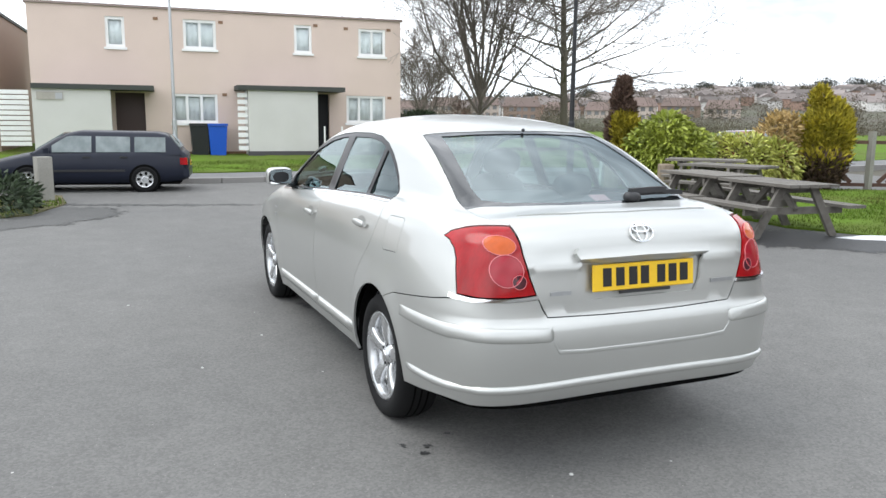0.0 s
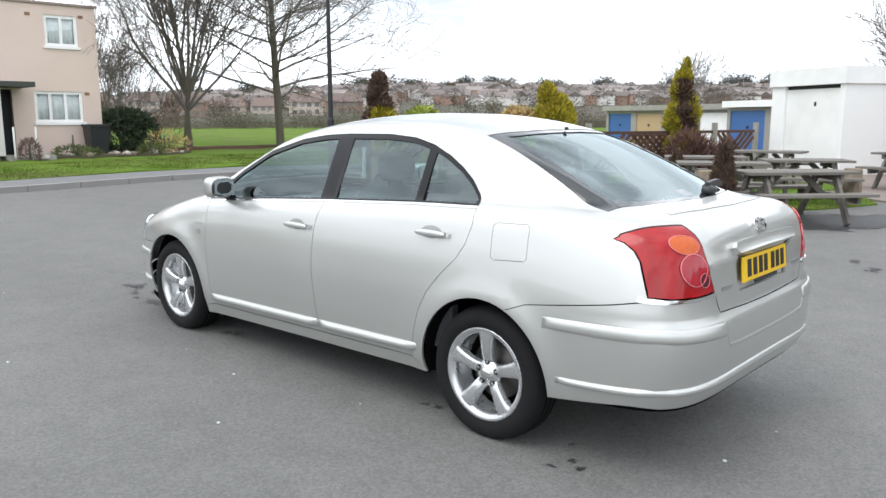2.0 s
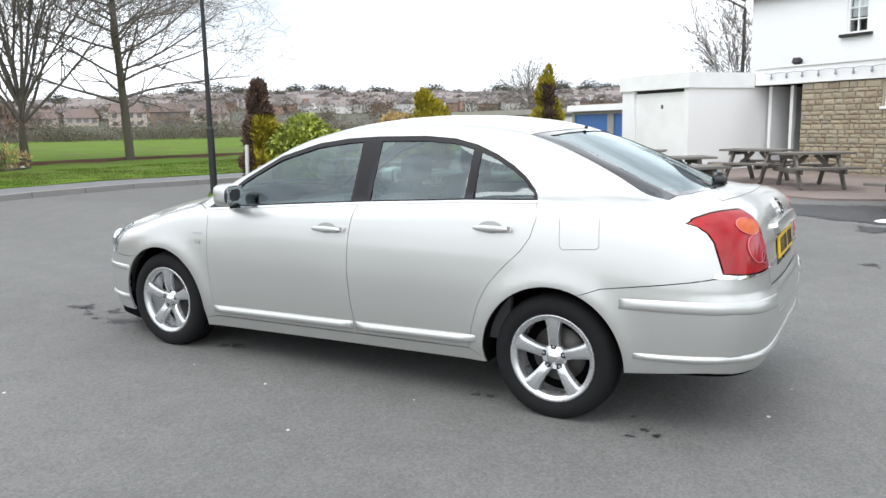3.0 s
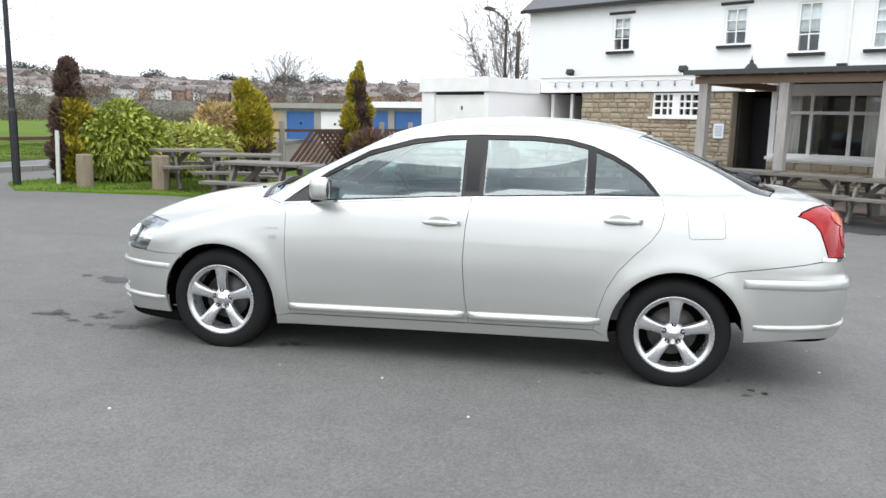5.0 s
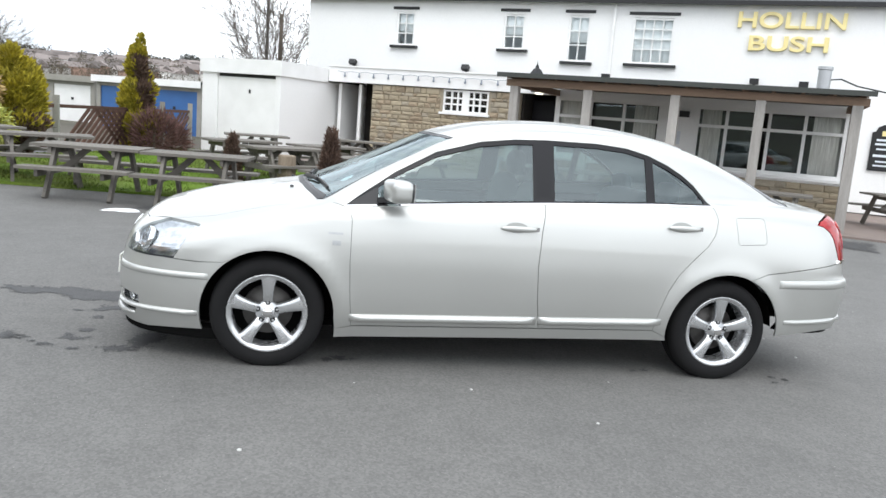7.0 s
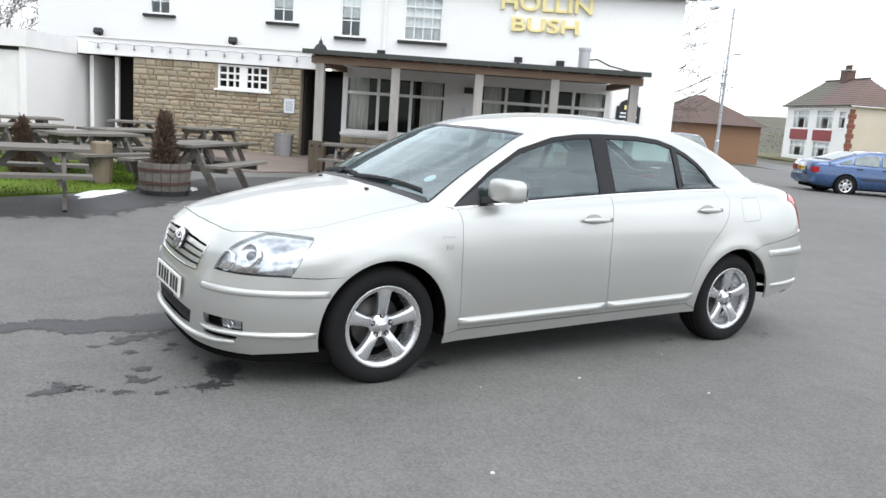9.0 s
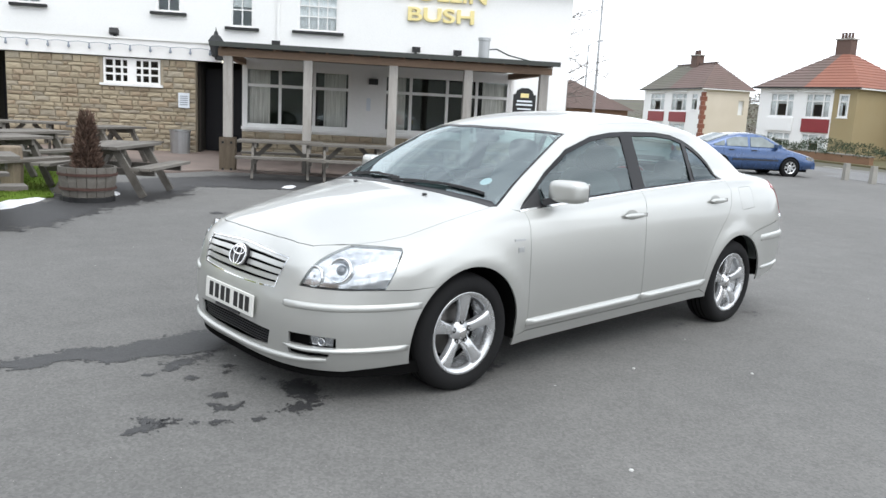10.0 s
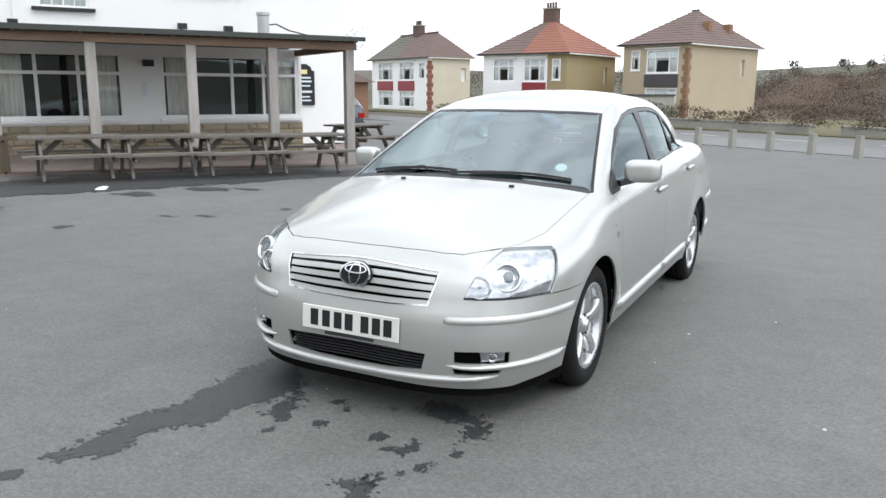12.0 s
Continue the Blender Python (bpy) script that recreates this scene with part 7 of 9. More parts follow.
# side stamping with roof rail, rear quarter and fuel flap opening
FLAP = [(-1.372, 1.000), (-1.39, 1.012), (-1.55, 1.018), (-1.568, 1.005), (-1.582, 0.875), (-1.568, 0.862), (-1.405, 0.850), (-1.388, 0.862)]
flap = along(("s", FLAP + FLAP[:1]))
TAIL_SIDE = [(-2.125, 0.786), (-2.098, 0.86), (-2.075, 0.92), (-2.045, 0.958), (-2.00, 0.986), (-1.95, 0.998), (-1.97, 1.012)]
TAIL_TOP = [(-0.762, -1.968), (-0.735, -2.005), (-0.69, -2.05), (-0.635, -2.10), (-0.574, -2.142)]
panel("side_panel", "R", along(("s", DLO_UP), ("s", DOOR_R), ("s", [(-0.905, 0.30), (-0.99, 0.262)]), ("s", arc(-1.352, 0.302, RR, -6, 112)[1:]), ("s", [(-1.49, 0.642), (-1.60, 0.685), (-1.75, 0.708), (-2.0, 0.748), (-2.12, 0.772)]),
                               ("s", TAIL_SIDE), ("t", TAIL_TOP), ("t", HATCH_EDGE[::-1]), ("t", GLASS_R_EDGE[::-1]), ("t", ROOF_EDGE[::-1]), ("t", SCREEN_EDGE[::-1])), SILVER, both=True, holes=[flap], label="silver body side with roof rail")
panel("fuel_flap", "R", flap, SILVER, inset=0.002)
panel("front_wing", "R", along(("s", [(0.985, 0.922)] + DOOR_F), ("s", [(0.908, 0.255), (1.0, 0.235)]), ("s", arc(1.37, 0.302, RF, 188, 56.25)[1:]), ("s", [(1.571, 0.603), (1.62, 0.585), (1.75, 0.578), (1.878, 0.582)]),
                              ("s", [(1.878, 0.582), (1.845, 0.64), (1.81, 0.70), (1.755, 0.755)]), ("t", [(-0.762, 1.75), (-0.70, 1.825), (-0.655, 1.875), (-0.612, 1.92)]), ("t", BONNET_EDGE[::-1]), ("t", [(-0.735, 1.13), (-0.76, 1.09)])), SILVER, both=True, label="silver front wing")
d1 = panel("front_door", "R", along(("s", [(-0.172, 1.010), (0.319, 0.976), (0.955, 0.927)]), ("s", DOOR_F), ("s", [(0.908, 0.255), (-0.190, 0.283)]), ("s", DOOR_B[::-1])), SILVER, both=True, inset=0.0018, label="silver front door")
d2 = panel("rear_door", "R", along(("s", [(-1.238, 1.060), (-0.833, 1.048), (-0.172, 1.010)]), ("s", DOOR_B), ("s", [(-0.190, 0.283), (-0.905, 0.30)]), ("s", DOOR_R[::-1])), SILVER, both=True, inset=0.0018, label="silver rear door")
panel("sill", "R", along(("s", [(1.0, 0.235), (0.908, 0.252), (-0.190, 0.280), (-0.905, 0.298), (-0.99, 0.262), (-1.0, 0.238), (0.0, 0.212), (1.0, 0.182)])), SILVER, both=True)
LEDGE_PROFILE = ((0.0, 0.08), (0.05, 0.34), (0.16, 0.68), (0.32, 0.90), (0.5, 1.0), (0.7, 0.98), (0.86, 0.86), (0.96, 0.55), (1.0, 0.12))


def ledge(name, runs, out, material, label="", both=True, open_end=False):
    """A moulding with a sloped top that stands off the body. runs: (view, [(a, top, bottom), ...])."""
    rows = []
    for kind, pts in runs:
        fine = []
        for p, q in zip(pts, pts[1:]):
            m_ = max(1, int(abs(q[0] - p[0]) / 0.03))
            fine += [tuple(p[i] + (q[i] - p[i]) * f / m_ for i in range(3)) for f in range(m_)]
        fine.append(pts[-1])
        top, low = surf(kind, [(p[0], p[1]) for p in fine]), surf(kind, [(p[0], p[2]) for p in fine])
        for a, b in zip(top, low):
            if not (np.isnan(a[0]) or np.isnan(b[0])):
                rows.append((a, b))
    vs = []
    na, nb = form_normal(np.array([r[0] for r in rows])), form_normal(np.array([r[1] for r in rows]))
    n = len(rows)
    for i, (a, b) in enumerate(rows):
        o = out * min(1.0, 0.15 + min(i, n if open_end else n - 1 - i) * 0.4)
        vs.append(a - na[i] * 0.004)
        for f, h in LEDGE_PROFILE:
            vs.append(a + (b - a) * f + (na[i] * (1 - f) + nb[i] * f) * o * h)
        vs.append(b - nb[i] * 0.004)
    w = len(LEDGE_PROFILE) + 2
    fs = [(w * i + j, w * i + j + 1, w * i + w + 1 + j, w * i + w + j) for i in range(n - 1) for j in range(w - 1)] + [tuple(range(w - 1, -1, -1))]
    if not open_end:
        fs.append(tuple(w * n - w + j for j in range(w)))
    for s in ((1, -1) if both else (1,)):
        bm = bmesh.new()
        bv = [bm.verts.new((v[0] * s, v[1], v[2])) for v in vs]
        for f in fs:
            bm.faces.new([bv[k] for k in f])
        bmesh.ops.recalc_face_normals(bm, faces=bm.faces[:])
        part(name, bm, material, car, label, smooth=True)


ledge("side_moulding", [("s", [(0.922, 0.325, 0.283), (0.0, 0.350, 0.303), (-0.165, 0.354, 0.307)])], 0.024, SILVER, "raised side moulding")
ledge("side_moulding", [("s", [(-0.178, 0.354, 0.307), (-0.90, 0.375, 0.330), (-0.945, 0.376, 0.340)])], 0.024, SILVER, "raised side moulding")
panel("bonnet", "T", along(("t", BONNET_EDGE), ("t", [(-0.612, 1.92), (-0.54, 2.003), (-0.47, 2.063), (-0.38, 2.0885), (-0.2, 2.1065), (0, 2.1115), (0.2, 2.1065), (0.38, 2.0885), (0.47, 2.063), (0.54, 2.003), (0.612, 1.92)]),
                           ("t", [(-x, y) for x, y in BONNET_EDGE[::-1]]), ("t", [(0.735, 1.13), (0.5, 1.19), (0.25, 1.225), (0, 1.235), (-0.25, 1.225), (-0.5, 1.19), (-0.735, 1.13)])), SILVER, label="silver bonnet")
panel("roof", "T", along(("t", ROOF_EDGE), ("t", [(-0.535, -1.10), (-0.3, -1.165), (0, -1.185), (0.3, -1.165), (0.535, -1.10)]), ("t", [(-x, y) for x, y in ROOF_EDGE[::-1]]), ("t", [(0.56, 0.36), (0.3, 0.425), (0, 0.44), (-0.3, 0.425), (-0.56, 0.36)])), SILVER, label="silver roof")

# glass
panel("windscreen", "T", along(("t", SCREEN_EDGE), ("t", [(-0.56, 0.36), (-0.3, 0.425), (0, 0.44), (0.3, 0.425), (0.56, 0.36)]), ("t", [(-x, y) for x, y in SCREEN_EDGE[::-1]]), ("t", [(0.752, 1.10), (0.5, 1.185), (0.25, 1.225), (0, 1.238), (-0.25, 1.225), (-0.5, 1.185), (-0.752, 1.10)])),
      FRONT_GLASS, inset=0.012, off=-0.003, skirt=0.004)
panel("screen_seal", "T", along(("t", SCREEN_EDGE), ("t", [(-0.56, 0.36), (-0.3, 0.425), (0, 0.44), (0.3, 0.425), (0.56, 0.36)]), ("t", [(-x, y) for x, y in SCREEN_EDGE[::-1]]), ("t", [(0.752, 1.10), (0.5, 1.185), (0.25, 1.225), (0, 1.238), (-0.25, 1.225), (-0.5, 1.185), (-0.752, 1.10)])),
      GLOSS_BLACK, inset=0.001, off=-0.0015, skirt=0.006,
      holes=[along(("t", [(x + 0.016, y) for x, y in SCREEN_EDGE]), ("t", [(-0.53, 0.395), (-0.3, 0.45), (0, 0.465), (0.3, 0.45), (0.53, 0.395)]), ("t", [(-x - 0.016, y) for x, y in SCREEN_EDGE[::-1]]), ("t", [(0.7, 1.085), (0.5, 1.145), (0.25, 1.185), (0, 1.198), (-0.25, 1.185), (-0.5, 1.145), (-0.7, 1.085)]))])
rear_edge = along(("t", GLASS_R_EDGE), ("t", [(-0.622, -1.83), (-0.45, -1.895), (-0.2, -1.945), (0, -1.958), (0.2, -1.945), (0.45, -1.895), (0.622, -1.83)]), ("t", [(-x, y) for x, y in GLASS_R_EDGE[::-1]]), ("t", [(0.535, -1.10), (0.3, -1.165), (0, -1.185), (-0.3, -1.165), (-0.535, -1.10)]))
rear_clear = along(("t", [(-0.46, -1.17), (-0.485, -1.35), (-0.515, -1.55), (-0.54, -1.72), (-0.535, -1.80)]), ("t", [(-0.43, -1.862), (-0.2, -1.913), (0, -1.926), (0.2, -1.913), (0.43, -1.862)]), ("t", [(0.535, -1.80), (0.54, -1.72), (0.515, -1.55), (0.485, -1.35), (0.46, -1.17)]), ("t", [(0.40, -1.19), (0.2, -1.215), (0, -1.22), (-0.2, -1.215), (-0.40, -1.19)]))
panel("rear_screen_border", "T", rear_edge, SCREEN_BLACK, inset=0.003, off=-0.002, holes=[rear_clear], skirt=0.006)
panel("rear_screen", "T", rear_edge, SCREEN_GLASS, inset=0.006, off=-0.006, skirt=0.0)
dlo = along(("s", DLO_UP), ("s", DLO_LOW))


def pane_between(y0, y1, lift=0.0, cut=0.024):
    """Side glass between two upright lines, inside the window opening."""
    up = [p for p in DLO_UP]
    ys = np.array([p[0] for p in up])[::-1]
    zs = np.array([p[1] for p in up])[::-1]
    lys, lzs = np.array([p[0] for p in DLO_LOW]), np.array([p[1] for p in DLO_LOW])
    n = 24
    yy = np.linspace(y0, y1, n)
    zt = np.interp(yy, ys, zs) - cut
    zb = np.interp(yy, lys, lzs) + 0.016
    zt = np.maximum(zt, zb + 0.006)
    return along(("s", list(zip(yy, zt))), ("s", list(zip(yy[::-1], zb[::-1]))))


G1, G2, G3 = pane_between(0.80, -0.105), pane_between(-0.235, -0.818), pane_between(-0.868, -1.195)
panel("window_surround", "R", dlo, GLOSS_BLACK, inset=0.001, off=-0.003, holes=[G1, G2, G3], both=True, label="black window frames and door pillars")
for g in (G1, G2, G3):
    panel("side_window", "R", g, CAR_GLASS, inset=-0.004, off=-0.009, skirt=0.0, both=True)
panel("belt_trim", "R", along(("s", [(y, z + 0.005) for y, z in DLO_LOW]), ("s", [(y, z - 0.004) for y, z in DLO_LOW[::-1]])), CHROME, off=0.003, inset=0.0, skirt=0.008, both=True)

# tailgate
hatch_out = along(("t", [(-0.622, -1.835), (-0.45, -1.90), (-0.2, -1.95), (0, -1.963), (0.2, -1.95), (0.45, -1.90), (0.622, -1.835)]), ("t", [(-x, y) for x, y in HATCH_EDGE]),
                  ("r", [(0.572, 1.045), (0.562, 0.95), (0.54, 0.86), (0.513, 0.787), (0.485, 0.73), (0.465, 0.6965), (0.2, 0.6885), (0, 0.6865), (-0.2, 0.6885), (-0.465, 0.6965), (-0.485, 0.73), (-0.513, 0.787), (-0.54, 0.86), (-0.562, 0.95), (-0.572, 1.045)]), ("t", HATCH_EDGE[::-1]))
recess = along(("r", [(-0.315, 0.925), (-0.30, 0.80), (-0.275, 0.752), (0.275, 0.752), (0.30, 0.80), (0.315, 0.925), (-0.315, 0.925)]))
gate = panel("tailgate", "L", hatch_out, SILVER, holes=[recess], label="silver tailgate with number plate recess")[0]
panel("plate_recess", "L", recess, SILVER, inset=-0.004, off=-0.012, skirt=0.0)
panel("tailgate_bar", "L", along(("r", [(-0.33, 0.962), (0, 0.968), (0.33, 0.962), (0.345, 0.942), (0.33, 0.918), (0, 0.922), (-0.33, 0.918), (-0.345, 0.942)])), SILVER, off=0.020, skirt=0.034, label="raised grab bar over the number plate")
panel("spoiler_lip", "T", along(("t", [(-0.50, -2.06), (-0.3, -2.105), (0, -2.122), (0.3, -2.105), (0.50, -2.06), (0.48, -2.03), (0.3, -2.065), (0, -2.08), (-0.3, -2.065), (-0.48, -2.03)])), SILVER, off=0.003, skirt=0.008)

# lamps
tail_out = along(("r", [(-0.513, 0.79), (-0.56, 0.784), (-0.64, 0.780), (-0.74, 0.780)]), ("s", TAIL_SIDE), ("t", TAIL_TOP), ("r", [(-0.572, 1.03), (-0.562, 0.95), (-0.54, 0.86), (-0.513, 0.79)]))
panel("tail_lamp", "B", tail_out, RED_LENS, off=0.002, inset=0.004, skirt=0.03, both=True, cell=0.03, label="large red tail lamp")


def ring_on(kind_view, cx, cz, rx, rz, n=20):
    return along((kind_view, [(cx + rx * math.cos(2 * math.pi * k / n), cz + rz * math.sin(2 * math.pi * k / n)) for k in range(n + 1)]), step=0.5)


for rx, rz, cx, cz, mt in ((0.054, 0.036, -0.642, 0.986, ORANGE_LENS), (0.062, 0.060, -0.630, 0.888, PINK_LENS), (0.027, 0.027, -0.584, 0.844, SMOKED_LENS)):
    panel("lamp_cell", "B", ring_on("r", cx, cz, rx, rz), mt, off=0.005, inset=0, skirt=0.006, both=True, cell=0.02)
for cx, cz, ra, rb in ((-0.630, 0.888, 0.065, 0.0622), (-0.642, 0.986, 0.057, 0.0545), (-0.584, 0.844, 0.029, 0.0272)):
    rz = 1.0 if cz < 0.9 else 0.65
    panel("lamp_rim", "B", ring_on("r", cx, cz, ra, ra * rz), PALE_RIM, off=0.006, inset=0, skirt=0.004, both=True, cell=0.03, holes=[ring_on("r", cx, cz, rb, rb * rz)])
panel("lamp_chrome", "B", along(("r", [(-0.511, 0.788), (-0.59, 0.781), (-0.70, 0.778), (-0.76, 0.780)]), ("s", [(-2.12, 0.786), (-2.09, 0.792), (-2.085, 0.770), (-2.12, 0.766)]), ("r", [(-0.76, 0.763), (-0.64, 0.766), (-0.505, 0.774)])), CHROME, off=0.006, inset=0.0, skirt=0.01, both=True)
HEAD = [(-0.518, 0.582), (-0.545, 0.64), (-0.565, 0.70), (-0.592, 0.742)]
HEAD_T = [(-0.612, 1.925), (-0.655, 1.88), (-0.70, 1.83), (-0.762, 1.752)]
HEAD_S = [(1.755, 0.755), (1.81, 0.70), (1.845, 0.64), (1.878, 0.584)]
head_out = along(("f", HEAD), ("t", HEAD_T), ("s", HEAD_S), ("f", [(-0.74, 0.58), (-0.64, 0.578), (-0.518, 0.580)]))
panel("headlamp_bowl", "F", head_out, REFLECTOR, off=-0.012, inset=0.004, skirt=0.004, both=True, cell=0.03)
panel("headlamp_gasket", "F", head_out, PLASTIC, off=-0.017, inset=-0.012, skirt=0, both=True, cell=0.03)
for ob in panel("headlamp_cover", "F", head_out, LAMP_GLASS, off=0.001, inset=0.003, skirt=0.01, both=True, cell=0.03, label="clear headlamp lens"):
    ob.visible_shadow = False
for sgn in (1, -1):
    for cx, cz, r, kinds in ((-0.672, 0.668, 0.062, (("lamp_ring", [(0.80, 0.002), (0.88, 0.013), (1.0, 0.014), (1.06, 0.006), (1.06, -0.01)], CHROME), ("lamp_bowl", [(0.46, -0.012), (0.62, -0.006), (0.82, 0.004), (0.82, -0.02)], GREY_LENS), ("projector_lens", [(0, 0.016), (0.22, 0.013), (0.40, 0.004), (0.50, -0.010)], DARK_LENS))),
                              (-0.578, 0.628, 0.050, (("lamp_ring", [(0.86, 0.004), (0.93, 0.010), (1.0, 0.010), (1.06, 0.004), (1.06, -0.01)], CHROME), ("lamp_bowl", [(0.16, -0.022), (0.45, -0.017), (0.70, -0.007), (0.88, 0.006), (0.88, -0.02)], CHROME), ("bulb_cap", [(0, 0.010), (0.12, 0.008), (0.18, 0.0), (0.20, -0.022)], GREY_LENS)))):
        p = Vector(surf("f", [(cx, cz)])[0])
        nv = (Vector(form_normal(np.array([tuple(p)]))[0]) * 0.7 + Vector((0, 0.5, 0))).normalized()
        turn = nv.to_track_quat("Z", "Y").to_matrix()
        for nm, prof, mt in kinds:
            prof = [(a * r, b) for a, b in prof]
            bm = lathe(prof, 22)
            for v in bm.verts:
                v.co = turn @ v.co + p - nv * 0.020
                v.co.x *= sgn
            bmesh.ops.recalc_face_normals(bm, faces=bm.faces[:])
            part(nm, bm, mt, car, smooth=True)

# front bumper, grille, intakes
GRILLE = [(-0.405, 0.690), (-0.19, 0.703), (-0.08, 0.71), (0, 0.712), (0.08, 0.71), (0.19, 0.703), (0.405, 0.690), (0.40, 0.64), (0.375, 0.54), (0.2, 0.530), (0, 0.527), (-0.2, 0.530), (-0.375, 0.54), (-0.40, 0.64), (-0.405, 0.690)]
grille_out = along(("f", GRILLE))
intake_out = along(("f", [(-0.375, 0.33), (-0.2, 0.338), (0, 0.34), (0.2, 0.338), (0.375, 0.33), (0.355, 0.255), (0.2, 0.243), (0, 0.24), (-0.2, 0.243), (-0.355, 0.255), (-0.375, 0.33)]))


def fog_out(s):
    return along(("f", [(s * x, z) for x, z in [(-0.50, 0.352), (-0.60, 0.352), (-0.705, 0.346), (-0.700, 0.29), (-0.60, 0.294), (-0.50, 0.298), (-0.50, 0.352)]]))


def slot_out(s):
    return along(("f", [(s * x, z) for x, z in [(-0.49, 0.275), (-0.60, 0.270), (-0.675, 0.262), (-0.665, 0.245), (-0.58, 0.243), (-0.50, 0.247), (-0.49, 0.275)]]))


half = [("s", arc(1.37, 0.302, RF, -17, 56.25)), ("s", [(1.571, 0.603), (1.62, 0.585), (1.75, 0.575), (1.878, 0.579)]), ("f", [(-0.74, 0.577), (-0.64, 0.575), (-0.522, 0.576), (-0.545, 0.64), (-0.565, 0.70), (-0.585, 0.735)]), ("t", [(-0.603, 1.937), (-0.572, 1.975), (-0.54, 2.005), (-0.47, 2.065), (-0.38, 2.09), (-0.2, 2.108), (0, 2.113)])]
h3d = along(*half)
h3d = h3d[h3d[:, 0] < -0.004]
mir = h3d[::-1] * np.array([-1, 1, 1])
low = along(("f", [(0.70, 0.172), (0.5, 0.174), (0.2, 0.178), (0, 0.18), (-0.2, 0.178), (-0.5, 0.174), (-0.70, 0.172)]))
front_out = np.concatenate([h3d, mir, low])
bumper = panel("front_bumper", "F", front_out, SILVER, holes=[grille_out, intake_out, fog_out(1), fog_out(-1), slot_out(1), slot_out(-1)], cell=0.03, label="silver front bumper")[0]
panel("grille_back", "F", grille_out, SHADOW_BLACK, inset=-0.006, off=-0.03, skirt=0.0)
for k in range(5):
    z = 0.692 - k * 0.0325
    hw, bow, h = 0.394 - k * 0.0045, 0.013 - 0.005 * k, 0.0235
    row = [(-hw, z), (-0.2, z + bow * 0.75), (0, z + bow), (0.2, z + bow * 0.75), (hw, z)]
    panel("grille_slat", "F", along(("f", row + [(x, y - h) for x, y in row[::-1]] + row[:1])), SILVER, off=-0.003, inset=0, skirt=0.022, cell=0.05)
panel("grille_rim", "F", grille_out, CHROME, off=0.003, inset=0.0, skirt=0.01,
      holes=[along(("f", [(x * 0.982, 0.617 + (z - 0.617) * 0.93) for x, z in GRILLE]))], cell=0.05)
panel("intake_back", "F", intake_out, SHADOW_BLACK, inset=-0.006, off=-0.05, skirt=0.0)
for k in range(6):
    z = 0.325 - k * 0.014
    panel("intake_slat", "F", along(("f", [(-0.36, z), (0, z + 0.006), (0.36, z), (0.36, z - 0.005), (0, z + 0.001), (-0.36, z - 0.005), (-0.36, z)])), PLASTIC, off=-0.016, inset=0, skirt=0.02, cell=0.06)
for s in (1, -1):
    panel("fog_back", "F", fog_out(s), SHADOW_BLACK, inset=-0.005, off=-0.03, skirt=0.0)
    panel("slot_back", "F", slot_out(s), SHADOW_BLACK, inset=-0.005, off=-0.02, skirt=0.0)
    fog_edge = along(("f", [(s * x, z) for x, z in [(-0.60, 0.346), (-0.695, 0.342), (-0.690, 0.295), (-0.605, 0.299), (-0.60, 0.346)]]))
    panel("fog_lamp", "F", fog_edge, REFLECTOR, off=-0.016, inset=0.003, skirt=0.01, label="clear fog lamp")
    p = Vector(surf("f", [(-0.645, 0.32)])[0])
    p.x = s * abs(p.x)
    for nm, prof, mt in (("fog_ring", [(0.013, 0.0), (0.017, 0.004), (0.021, 0.003), (0.022, -0.004)], CHROME), ("fog_bulb", [(0, 0.004), (0.007, 0.002), (0.013, -0.003)], DARK_LENS)):
        bm = lathe(prof, 16)
        aim = Vector((-s * -0.45, 0.9, 0)).normalized().to_track_quat("Z", "Y").to_matrix()
        for v in bm.verts:
            v.co = aim @ v.co + p - Vector((s * 0.006, 0.014, 0))
        bmesh.ops.recalc_face_normals(bm, faces=bm.faces[:])
        part(nm, bm, mt, car, smooth=True)
    panel("fog_cover", "F", fog_edge, LAMP_GLASS, off=-0.003, inset=0.003, skirt=0.0)[0].visible_shadow = False
ledge("front_lip", [("s", [(1.742, 0.302, 0.272), (1.90, 0.302, 0.272)]), ("f", [(-0.78, 0.300, 0.272), (-0.70, 0.296, 0.270), (-0.60, 0.292, 0.270), (-0.50, 0.290, 0.274), (-0.465, 0.288, 0.278)])], 0.018, SILVER, "lip under the fog lamp opening")
ledge("intake_lip", [("f", [(-0.66, 0.240, 0.222), (-0.58, 0.240, 0.214), (-0.45, 0.236, 0.208), (-0.2, 0.230, 0.200), (0, 0.228, 0.198)])], 0.018, SILVER, "lip along the lower intake", open_end=True)
ledge("bumper_strip", [("s", [(1.69, 0.516, 0.482), (1.95, 0.513, 0.478)]), ("f", [(-0.73, 0.511, 0.475), (-0.6, 0.507, 0.471), (-0.47, 0.503, 0.469), (-0.45, 0.497, 0.475)])], 0.012, SILVER, "raised bumper rubbing strip")
